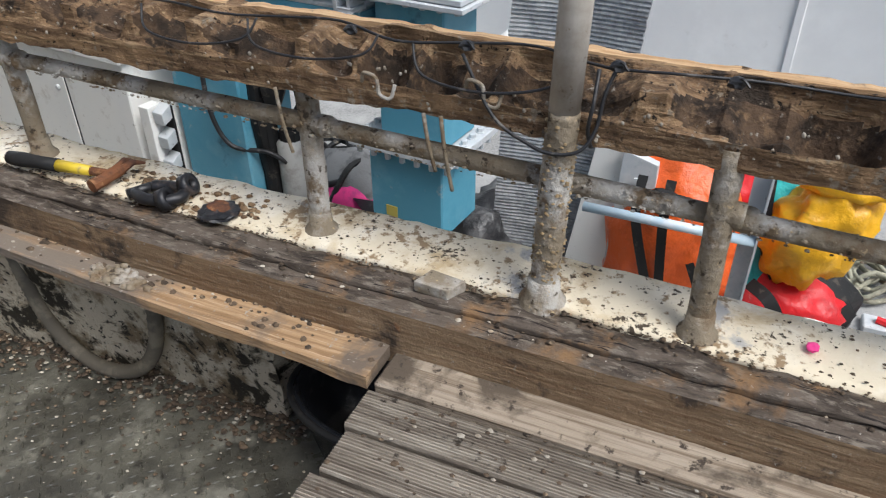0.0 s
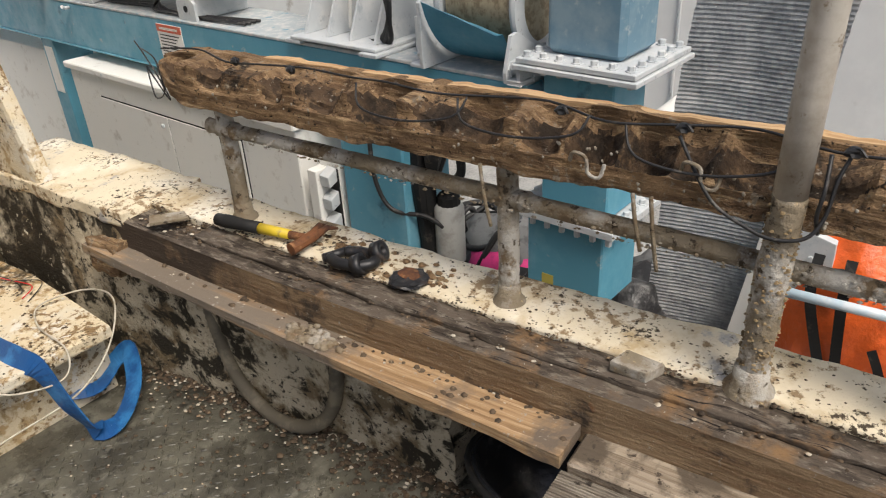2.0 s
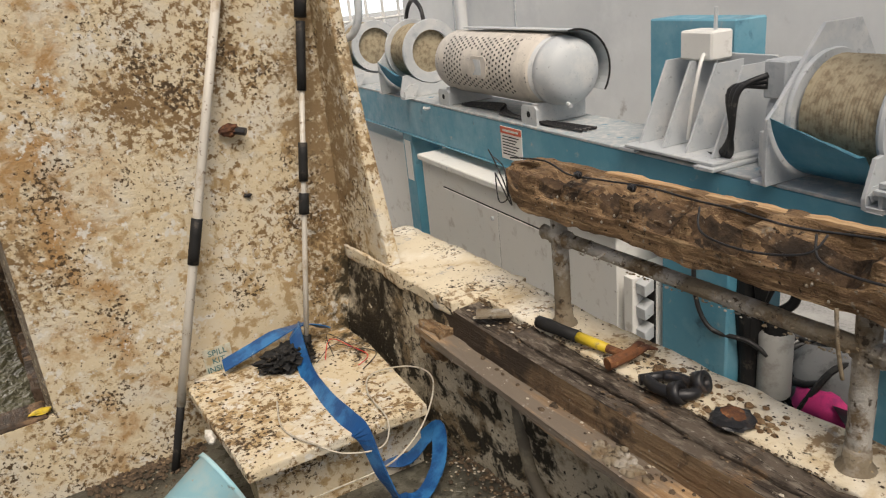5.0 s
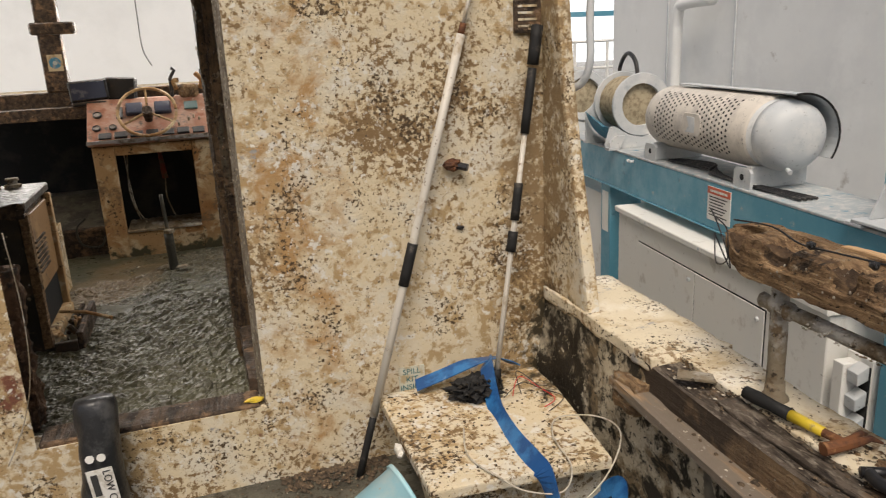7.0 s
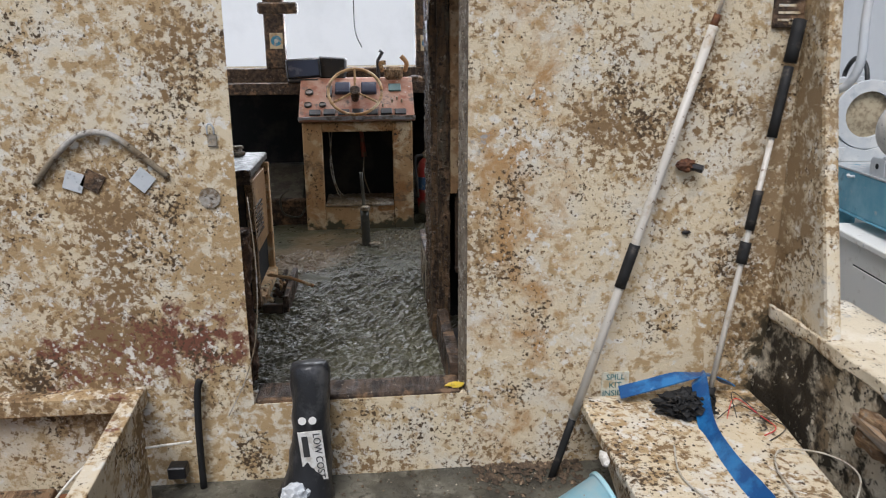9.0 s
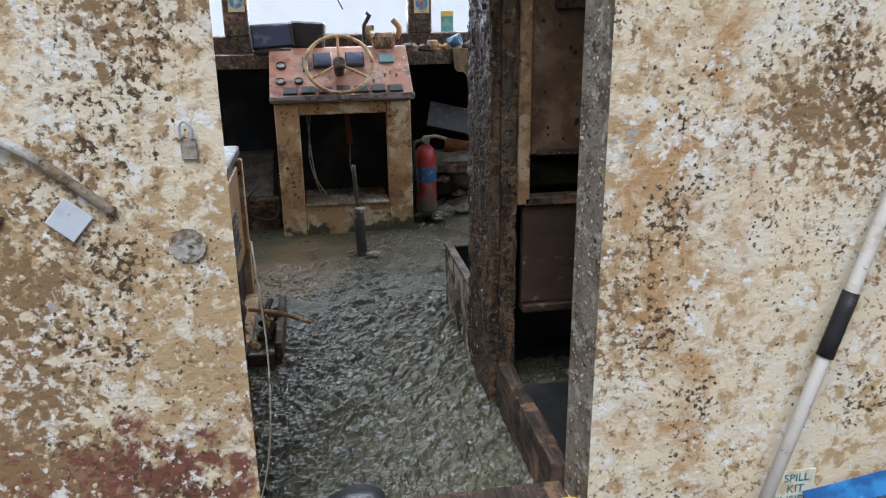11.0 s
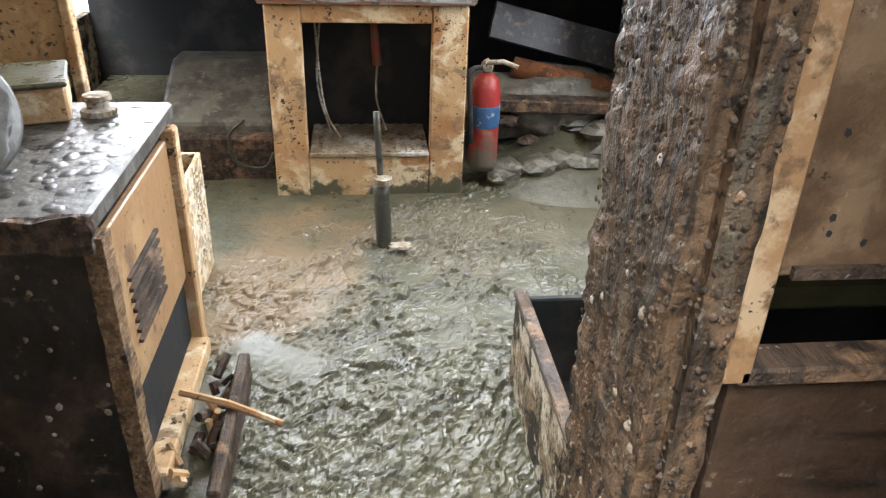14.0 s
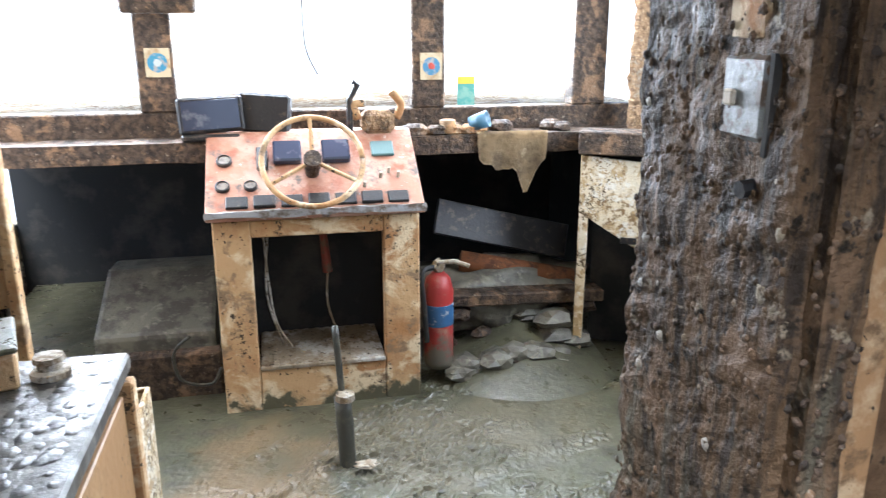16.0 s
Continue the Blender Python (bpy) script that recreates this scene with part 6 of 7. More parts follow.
part("body", tube(smooth_path([(-0.60, 2.60, 0.42), (-0.60, 2.585, 0.35), (-0.605, 2.57, 0.25), (-0.615, 2.555, 0.10), (-0.63, 2.545, 0.0)], 4), [0.050, 0.056, 0.058, 0.058, 0.058, 0.057, 0.056, 0.056, 0.057, 0.058, 0.060, 0.062, 0.065, 0.070, 0.076, 0.082, 0.088], 18, wob=0.15), material("black_plastic_sack", (0.02, 0.021, 0.023), (((0.07, 0.07, 0.07), 14, 0.52, 0.65),), 0.32, bumps=((30, 0.4, 0.01),)), bag, smooth=True)
lab_m = Matrix.Translation((-0.598, 2.496, 0.165)) @ Euler((radians(94), 0, 0)).to_matrix().to_4x4() @ Euler((0, 0, radians(-86))).to_matrix().to_4x4()
part("label", box(-0.085, 0.085, -0.035, 0.035, 0, 0.002, m=lab_m), white_ink, bag, "white printed label")
letters("lettering", "LOW COST", 0.030, lab_m @ Matrix.Translation((0, 0.017, 0.003)), ink, bag)
part("print_bar", box(-0.07, 0.0, -0.026, -0.008, 0.0022, 0.0035, m=lab_m), ink, bag)
for x in (-0.625, -0.595):
    part("printed_dot", lathe([(0.012, 0), (0.012, 0.002)], along((x, 2.507, 0.275), (0, -1, 0.05)), 14), white_ink, bag)
part("fold", blob((-0.655, 2.475, 0.045), 0.05, (0.8, 0.5, 0.9), 0.4, 8, 3), steel_grey, bag, "pale turned fold")
single("yellow_scrap", blob((-0.155, 2.675, 0.287), 0.016, (2.0, 1, 0.5), 0.5, 9, 2), yellow_paint, "small yellow scrap on the door sill", "scrap")
handle = part("bail", tube([bucket_m @ Vector((0.105 * math.cos(radians(d)), 0.11 * math.sin(radians(d)) * 0.3 - 0.09, 0.17 - 0.05 * math.sin(radians(d)))) for d in range(0, 181, 15)], 0.003, 6), white_rope, bucket)

# ---- crumbs, shells and silt ----
def on_cap(r):
    y = r.uniform(-0.6, 2.3)
    return (r.uniform(0.95, 1.07) - 0.03 * max(0, 0.6 - y), y, gz(y) - 0.002)


def cap_edge(r):
    y = r.uniform(-0.6, 2.0)
    return (r.gauss(0.938, 0.012) - 0.03 * max(0, 0.6 - y), y, gz(y) - 0.006)


def on_timber(r):
    y = r.uniform(-0.7, 1.95)
    return (min(0.938, 0.85 + abs(r.gauss(0.07, 0.03))) - 0.012 * max(0, 1 - y), y, 0.474 + rise(y) + r.uniform(-0.004, 0.004))


def on_plank(r):
    y = r.uniform(0.74, 2.0)
    return (0.748 + 0.035 * (y - 0.738) + min(0.082, abs(r.gauss(0.075, 0.025))), y, 0.394 + rise(y))


def on_boards(r):
    return (r.uniform(0.40, 0.84), r.uniform(-0.5, 0.72), 0.384)


def on_deck(r):
    x, y = r.uniform(-0.6, 0.9), r.uniform(0.5, 2.62)
    if x > 0.25 and y > 2.0:
        return None
    return (x, y, 0.005 + 0.03 * max(0, x - 0.72))


def deck_foot(r):
    y = r.uniform(1.0, 2.1)
    return (side(y) - abs(r.gauss(0, 0.05)), y, 0.012)


def on_lid(r):
    return (r.uniform(0.26, 0.74), r.uniform(2.05, 2.6), 0.246)


def wall_foot(r):
    return (r.uniform(-0.1, 0.25), 2.65 - abs(r.gauss(0, 0.06)), 0.006)


scatter("cap_crumbs", cap_edge, [(0.0015, 0.005)] * 700, crumb_mat, "dark crumbs of rotten wood along the gunwale edge", "crumbs", 0.8, 2)
scatter("cap_specks", on_cap, [(0.001, 0.0035)] * 300, crumb_mat, "brown specks over the gunwale cap", "crumbs", 0.5, 3)
scatter("cap_nodules", lambda r: (r.uniform(0.95, 1.04), r.uniform(1.1, 1.5), gz(1.3) - 0.003), [(0.005, 0.011)] * 70, old_wood, "brown nodules lying round the tools", "crumbs", 0.9, 4)
scatter("timber_crumbs", on_timber, [(0.002, 0.007)] * 700, crumb_mat, "dark silt and crumbs on the edge timber", "crumbs", 0.6, 5)
scatter("timber_shells", on_timber, [(0.0015, 0.006)] * 260, shell_mat, "pale broken shells on the edge timber", "shells", 0.4, 6)
scatter("plank_crumbs", on_plank, [(0.002, 0.008)] * 150, crumb_mat, "crumbs heaped along the plank", "crumbs", 0.7, 7)
scatter("plank_shells", on_plank, [(0.0015, 0.005)] * 70, shell_mat, "shell chips along the plank", "shells", 0.5, 8)
scatter("plank_heap", lambda r: (0.80 + r.gauss(0, 0.012), 1.33 + r.gauss(0, 0.03), 0.407), [(0.003, 0.011)] * 150, pipe_mat, "small heap of grey grit on the plank", "grit", 0.8, 9)
scatter("board_specks", on_boards, [(0.0015, 0.006)] * 500, crumb_mat, "silt specks on the deck boards", "crumbs", 0.5, 10)
scatter("board_shells", on_boards, [(0.0015, 0.006)] * 190, shell_mat, "shell bits on the deck boards", "shells", 0.4, 11)
scatter("deck_shells", on_deck, [(0.001, 0.0042)] * 750, shell_mat, "pale shell fragments strewn on the deck", "shells", 0.4, 12)
scatter("deck_grit", on_deck, [(0.0015, 0.006)] * 1500, crumb_mat, "dark grit and mud lumps on the deck", "grit", 0.4, 13)
scatter("foot_grit", deck_foot, [(0.002, 0.010)] * 600, crumb_mat, "mud and crumbs banked along the bulwark foot", "grit", 0.6, 14)
scatter("foot_shells", deck_foot, [(0.002, 0.006)] * 260, shell_mat, "shells banked along the bulwark foot", "shells", 0.4, 15)
scatter("lid_crumbs", on_lid, [(0.001, 0.006)] * 260, crumb_mat, "crumbs over the locker lid", "crumbs", 0.5, 16)
scatter("wall_foot_grit", wall_foot, [(0.003, 0.014)] * 260, crumb_mat, "grit at the foot of the wall", "grit", 0.5, 17)


def crust(a, b, r0):
    a, b = Vector(a), Vector(b)
    def spot(r):
        p = a.lerp(b, r.random())
        w = r.uniform(0, 6.28)
        d = (b - a).normalized()
        u = d.orthogonal().normalized()
        v = d.cross(u)
        return p + (u * math.cos(w) + v * math.sin(w)) * r0
    return spot


scatter("pole_crust", crust((0.95, 0.50, 0.50), (0.962, 0.495, 0.83), 0.0245), [(0.0012, 0.004)] * 420, material("silt_nodules", (0.20, 0.145, 0.08), (((0.29, 0.22, 0.13), 40, 0.5, 0.6),), 0.85), "crust of silt nodules on the pole", "crust", 1.0, 20)
scatter("rail_crust", crust((1.0, 1.70, 0.736), (0.985, -0.4, 0.68), 0.0185), [(0.0012, 0.004)] * 900, pipe_mat, "crust of silt nodules on the mid rail", "crust", 1.0, 21)
scatter("beam_barnacles", lambda r: (0.962, r.uniform(-0.4, 1.85), r.uniform(0.80, 0.87)), [(0.0015, 0.004)] * 90, shell_mat, "barnacles stuck to the inner face of the beam", "barnacles", 0.8, 22, "-x")


# raised bars of the checker plate
verts, faces = [], []
for i in range(44):
    for j in range(56):
        x, y = -0.35 + 0.0285 * i, 0.62 + 0.0285 * j
        if x > side(y) - 0.03 or (x > 0.22 and y > 2.0):
            continue
        a = radians(45 if (i + j) % 2 else -45)
        c, q = math.cos(a), math.sin(a)
        b = len(verts)
        for u, v, h in ((-0.011, 0, 0), (0, -0.0028, 0), (0.011, 0, 0), (0, 0.0028, 0), (-0.005, 0, 0.0022), (0.005, 0, 0.0022)):
            verts.append((x + u * c - v * q, y + u * q + v * c, 0.004 * noise.noise(Vector((x * 3, y * 3, 0))) + h + 0.0006))
        faces += [tuple(b + k for k in f) for f in ((0, 1, 4), (1, 5, 4), (1, 2, 5), (2, 3, 5), (3, 4, 5), (3, 0, 4))]
me = bpy.data.meshes.new("checker_bars")
me.from_pydata(verts, [], faces)
me.materials.append(deck_mat)
tagged(new("checker_bars", me), "raised bars of the worn checker plate", "deck", "", "stuff")


# ---- wheelhouse: more of the console ----
glass_dark = material("dark_glass", (0.03, 0.035, 0.06), (((0.12, 0.12, 0.14), 12, 0.55, 0.68),), 0.12, bumps=((20, 0.1, 0.004),))
fn = Vector((0, -0.604, 0.797))
old_dial = material("clouded_dial", (0.20, 0.17, 0.14), (((0.08, 0.06, 0.05), 30, 0.45, 0.6),), 0.4)
worn_trim = material("peeling_grey_trim", (0.28, 0.28, 0.29), (((0.10, 0.075, 0.055), 16, 0.46, 0.58), ((0.42, 0.42, 0.42), 12, 0.58, 0.66)), 0.5)


def on_fascia(x, t):
    """A place on the sloping fascia: t from the front edge up."""
    return Vector((x, 5.11 + 0.29 * t, 0.895 + 0.22 * t))


for x, t, r in ((-0.74, 0.62, 0.026), (-0.745, 0.30, 0.024), (-0.655, 0.30, 0.022)):
    g = part("dial", lathe([(r, 0), (r, 0.010), (r * 0.8, 0.013), (r * 0.8, 0.006), (0.002, 0.006)], along(on_fascia(x, t), fn), 20), iron_dark, con, "round dial")
    part("glass", lathe([(r * 0.78, 0.007), (r * 0.78, 0.009)], along(on_fascia(x, t), fn), 18), old_dial, g)
for x, t in ((-0.53, 0.68), (-0.365, 0.68)):
    part("square_gauge", box(-0.048, 0.048, -0.048, 0.048, 0, 0.03, 0.006, along(on_fascia(x, t), fn)), glass_dark, con, "square dark gauge")
part("small_panel", box(-0.04, 0.04, -0.035, 0.035, 0, 0.012, 0.004, along(on_fascia(-0.2, 0.72), fn)), material("teal_panel_paint", (0.06, 0.12, 0.12), (), 0.5), con, "teal switch panel")
part("narrow_gauge", box(-0.018, 0.018, -0.05, 0.05, 0, 0.02, 0.004, along(on_fascia(-0.615, 0.62), fn)), iron_dark, con)
for i in range(7):
    part("switch", box(-0.035, 0.035, -0.024, 0.024, 0, 0.012 + 0.004 * (i % 2), 0.003, along(on_fascia(-0.70 + 0.088 * i, 0.10), fn)), iron_dark, con)
for i, (x, t) in enumerate(((-0.19, 0.42), (-0.22, 0.36), (-0.16, 0.36), (-0.28, 0.25))):
    part("toggle", tube([on_fascia(x, t), on_fascia(x, t) + fn * 0.025], 0.006, 8), shell_mat, con)
part("edge_strip", bar(-0.80, -0.085, 0.878, 0.90, 5.098, 5.112, n=2, k=20, amp=0.006, freq=20), worn_trim, con, "peeling grey edge strip")
for i in range(11):
    part("shelf_rib", box(-0.655 + 0.0385 * i, -0.638 + 0.0385 * i, 5.14, 5.45, 0.342, 0.347), pipe_mat, con)
part("loose_wire", tube([(-0.63, 5.30, 0.80), (-0.62, 5.28, 0.6), (-0.60, 5.27, 0.45), (-0.55, 5.25, 0.36)], 0.004, 6, smooth=5), pipe_mat, con, smooth=True)
part("second_wire", tube([(-0.61, 5.32, 0.80), (-0.63, 5.30, 0.55), (-0.58, 5.27, 0.36)], 0.004, 6, smooth=5), pipe_mat, con, smooth=True)
part("red_cable", tube([(-0.43, 5.35, 0.86), (-0.42, 5.3, 0.75), (-0.41, 5.3, 0.62)], [0.010, 0.014, 0.018], 10), material("faded_red_sleeve", (0.16, 0.035, 0.022), (((0.09, 0.06, 0.04), 20, 0.48, 0.6),), 0.6), con)
part("red_cable_tail", tube([(-0.41, 5.3, 0.62), (-0.415, 5.29, 0.5), (-0.38, 5.28, 0.38)], 0.004, 6, smooth=5), pipe_mat, con)
# black sheet paints the shade inside the console opening
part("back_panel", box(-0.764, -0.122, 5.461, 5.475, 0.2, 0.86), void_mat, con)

screen = thing("chart_plotter", (-0.78, 5.5, 1.1), "dark chart plotter screen propped on the window ledge", "screen")
part("case", box(-0.11, 0.11, -0.02, 0.02, 0, 0.125, 0.008, pose(-0.775, 5.47, 1.13, -8, -3, 4)), iron_dark, screen)
part("display", box(-0.095, 0.095, -0.024, -0.0205, 0.012, 0.112, 0.001, pose(-0.775, 5.47, 1.13, -8, -3, 4)), glass_dark, screen, "grey reflecting display")
part("foot", box(-0.88, -0.68, 5.44, 5.54, 1.102, 1.128, 0.008), iron_dark, screen)
single("second_screen", box(-0.09, 0.09, -0.03, 0.03, 0, 0.135, 0.008, pose(-0.60, 5.50, 1.125, -5, 4, -10)), iron_dark, "black back-tilted display unit on the ledge", "screen")
thr = thing("throttle_lever", (-0.2, 5.48, 1.115), "twin throttle levers on a pale muddy housing", "lever")
part("housing", box(-0.26, -0.14, 5.42, 5.51, 1.115, 1.20, 0.02), old_wood, thr)
for s in (-1, 1):
    part("arm", tube([(-0.2 + 0.07 * s, 5.46, 1.17), (-0.2 + 0.085 * s, 5.45, 1.22), (-0.2 + 0.05 * s, 5.45, 1.245 + 0.02 * s)], 0.015, 8, smooth=4), ochre, thr, smooth=True)
part("black_lever", tube([(-0.30, 5.46, 1.12), (-0.30, 5.45, 1.24), (-0.27, 5.45, 1.29), (-0.29, 5.45, 1.30)], 0.012, 8), iron_dark, thr)
jn = thing("ledge_junk", (-0.05, 5.52, 1.1), "dark rubble of broken fittings on the window ledge", "junk")
for i in range(16):
    x = rnd.uniform(-0.12, 0.55)
    part("lump", blob((x, rnd.uniform(5.49, 5.60), 1.115), rnd.uniform(0.015, 0.035), (1.4, 1, 0.8), 0.5, 9, 2), dark_wood if i % 3 else ochre, jn)
single("blue_mug", lathe([(0.028, 0), (0.032, 0.07), (0.028, 0.07), (0.024, 0.006)], pose(0.16, 5.50, 1.135, 70, 0, 60), 18), material("blue_mug_glaze", (0.05, 0.12, 0.18), (), 0.4), "blue cylindrical mug lying on the ledge", "mug", smooth=True)
single("small_pot", lathe([(0.028, 0), (0.03, 0.045), (0.024, 0.05)], Matrix.Translation((0.07, 5.50, 1.105)), 18), ochre, "small ochre pot on the ledge", "pot", smooth=True)
stk = thing("window_card", (0.18, 5.66, 1.19), "teal card with a yellow top standing in the window", "card")
part("card", box(0.145, 0.215, 5.66, 5.664, 1.192, 1.30), material("teal_card", (0.10, 0.30, 0.26), (((0.2, 0.36, 0.3), 20, 0.5, 0.6),), 0.6), stk)
part("top_band", box(0.147, 0.213, 5.6575, 5.6598, 1.275, 1.303), yellow_paint, stk)
for x, z, c in ((-0.955, 1.365, (0.06, 0.22, 0.34)), (0.03, 1.345, (0.08, 0.2, 0.32))):
    dc = thing("round_decal", (x, 5.61, z), "faded round decal on a window post", "decal", "decals")
    part("card", box(x - 0.042, x + 0.042, 5.608, 5.613, z - 0.05, z + 0.05), material("decal_paper", (0.50, 0.42, 0.28), (((0.35, 0.25, 0.14), 20, 0.5, 0.6),), 0.7), dc)
    part("disc", lathe([(0.034, 0), (0.034, 0.002)], along((x, 5.6075, z), (0, -1, 0)), 20), material("decal_blue", c, (((0.3, 0.3, 0.3), 40, 0.5, 0.6),), 0.6), dc)
    part("mark", blob((x, 5.605, z), 0.013, (1, 0.2, 1), 0.4, 6, 2), material("decal_mark", (0.4, 0.08, 0.06) if x > 0 else (0.4, 0.45, 0.45), (), 0.6), dc)
rag_b = bmesh.new()
gr = []
for i in range(17):
    u = i / 16
    col_ = []
    for j in range(13):
        v = j / 12
        d = (0.10 + 0.14 * math.exp(-((u - 0.72) / 0.16) ** 2) + 0.05 * math.exp(-((u - 0.3) / 0.2) ** 2) + 0.02 * noise.noise(Vector((u * 8, 0, 0)))) * v
        col_.append(rag_b.verts.new((0.17 + 0.28 * u - 0.02 * v * (u - 0.5), 5.452 - 0.008 * math.sin(u * 14) * v - (0.006 if v else 0), 1.112 - d)))
    gr.append(col_)
for a, b in zip(gr, gr[1:]):
    for j in range(12):
        rag_b.faces.new((a[j], b[j], b[j + 1], a[j + 1]))
bmesh.ops.solidify(rag_b, geom=rag_b.faces[:], thickness=0.006)
single("hanging_rag", rag_b, material("muddy_rag", (0.26, 0.19, 0.11), (((0.15, 0.11, 0.07), 14, 0.45, 0.6), ((0.36, 0.28, 0.18), 24, 0.56, 0.66)), 0.9, bumps=((50, 0.6, 0.006),)), "muddy rag hanging over the window ledge", "rag", smooth=True)
single("dangling_wire", tube([(-0.44, 5.60, 1.96), (-0.445, 5.60, 1.6), (-0.44, 5.59, 1.42), (-0.40, 5.58, 1.32)], 0.004, 6, smooth=6), black_hose, "thin wire dangling before the window", "wire", smooth=True)
single("roof_lamp", box(-1.05, -0.8, 5.50, 5.60, 1.53, 1.60, 0.01), dark_wood, "dark box fitting above the windows", "fitting")

part("band", lathe([(0.0568, 0.17), (0.0572, 0.172), (0.0572, 0.25), (0.0568, 0.252)], Matrix.Translation((-0.03, 5.27, 0.24)), 24), material("blue_label_band", (0.03, 0.09, 0.2), (((0.3, 0.3, 0.32), 40, 0.58, 0.64),), 0.5), ext, "blue label band", smooth=True)
part("valve", blob((-0.03, 5.27, 0.63), 0.024, (1, 1, 1.2), 0.3, 6, 2), pipe_mat, ext)
part("lever", tube([(-0.03, 5.25, 0.65), (0.02, 5.22, 0.66), (0.07, 5.20, 0.645)], 0.009, 8), pipe_mat, ext)
part("hose", tube([(-0.05, 5.26, 0.63), (-0.10, 5.22, 0.62), (-0.095, 5.21, 0.5), (-0.085, 5.21, 0.36)], 0.010, 8, smooth=5), rubber, ext, smooth=True)
part("cap", lathe([(0.030, 0.0), (0.028, 0.02), (0.0, 0.022)], Matrix.Translation((-0.412, 4.715, 0.40)), 14), pipe_mat, stick)
single("white_splash", blob((-0.37, 4.66, 0.185), 0.026, (1.2, 0.8, 0.3), 0.6, 10, 3), shell_mat, "white lump at the pipe's foot", "lump")

wet_slate = material("wet_dark_silt", (0.055, 0.053, 0.05), (((0.02, 0.019, 0.018), 7, 0.46, 0.56), ((0.10, 0.10, 0.095), 9, 0.56, 0.68)), 0.42, bumps=((18, 0.4, 0.01),))

# right of the console: rubble, boards, side locker
muddy_block = material("muddy_rubble", (0.13, 0.122, 0.095), (((0.065, 0.06, 0.048), 9, 0.46, 0.58), ((0.20, 0.19, 0.15), 20, 0.56, 0.66)), 0.5, bumps=((30, 0.5, 0.01), (90, 0.4, 0.004)))
rb_ = thing("stone_rubble", (0.3, 5.4, 0.2), "heap of muddy broken blocks beside the console", "rubble")
for i in range(26):
    x, y = rnd.uniform(0.05, 0.62), rnd.uniform(5.25, 5.5)
    part("block", blob((x, y, 0.22 + 0.22 * max(0, 1 - abs(y - 5.45) * 4) * rnd.random()), rnd.uniform(0.03, 0.075), (1.3, 1, 0.75), 0.45, 7, 2), muddy_block if i % 4 else dark_wood, rb_)
single("ledge_board", box(-0.36, 0.36, -0.05, 0.05, -0.025, 0.025, 0.006, pose(0.34, 5.45, 0.455, 0, 2, 0)), dark_wood, "black board across the rubble", "board")
single("leaning_board", box(-0.30, 0.30, -0.012, 0.012, -0.075, 0.075, 0.004, pose(0.36, 5.72, 0.66, -20, 14, 0)), iron_dark, "dull grey board leaning in the dark bow", "board")
single("fallen_pipe", tube([(0.15, 5.62, 0.56), (0.62, 5.56, 0.47)], 0.045, 14), rust, "brown pipe lying behind the rubble", "pipe", smooth=True)
single("silt_bank", blob((0.30, 5.66, 0.40), 0.34, (1.3, 0.6, 0.42), 0.3, 7, 4), muddy_block, "bank of silt in the bow", "silt", smooth=True)
single("silt_slope", prism([(5.72, 0.15), (6.3, 0.15), (6.3, 0.46), (6.1, 0.47), (5.72, 0.30)], "x", -1.32, -0.85, 0.02), muddy_block, "silted slope under the windows", "silt", smooth=False)
sl = thing("side_locker", (0.75, 5.3, 0.2), "cream side locker front with an open dark bay", "locker")
sm = Matrix.Translation((0.545, 5.34, 0)) @ Euler((0, 0, radians(-28))).to_matrix().to_4x4()
part("panel", prism([(0, 0.81), (0, 1.03), (0.44, 0.99), (0.44, 0.55)], "y", 0, 0.02, 0.003), fouled, sl).data.transform(sm)
part("leg", box(0, 0.035, 0.001, 0.03, 0.2, 0.81, 0.003, sm), fouled, sl)
part("top_board", box(-0.01, 0.46, -0.03, 0.12, 1.035, 1.12, 0.005, sm), dark_wood, sl)
part("latch", box(0.16, 0.22, -0.008, -0.0005, 0.70, 0.725, 0.002, sm), iron_dark, sl)
# black sheet at the back paints the open bay's shade
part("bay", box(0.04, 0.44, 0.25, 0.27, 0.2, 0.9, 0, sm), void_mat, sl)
sp = thing("window_side_post", (0.86, 5.5, 1.1), "encrusted post of the side window", "post")
part("post", bar(0.0, 0.05, 0.0, 0.05, 1.09, 1.97, n=50, k=3, amp=0.012, freq=30), old_wood, sp).data.transform(Matrix(((1, 0, 0, 0.80), (0, 0, 1, 5.46), (0, 1, 0, 0), (0, 0, 0, 1))))

# left side: counter details, drum, panel, broken lining
drum = thing("dark_drum", (-1.2, 3.78, 0.83), "dark slumped drum with a silted end on the counter", "drum")
dm = along((-1.12, 3.74, 0.935), (0.62, -0.6, 0.5))
part("shell", lathe([(0.0, -0.075), (0.09, -0.07), (0.122, -0.008), (0.125, 0.0), (0.12, 0.004)], dm, 36), wet_slate, drum, smooth=True)
part("silted_face", blob((0, 0, 0), 0.117, (1, 1, 0.10), 0.12, 6, 4, dm), wet_slate, drum, "grey silted end", smooth=True)
bx = thing("small_wood_box", (-1.2, 4.2, 0.83), "small muddy wooden box on the counter", "box")
part("body", box(-0.11, 0.11, -0.09, 0.09, 0.0, 0.07, 0.005, pose(-1.16, 4.08, 0.826, 0, 0, 18)), ochre, bx)
part("lid", box(-0.115, 0.115, -0.095, 0.095, 0.071, 0.082, 0.004, pose(-1.16, 4.08, 0.826, 0, 0, 18)), mud_mat, bx)
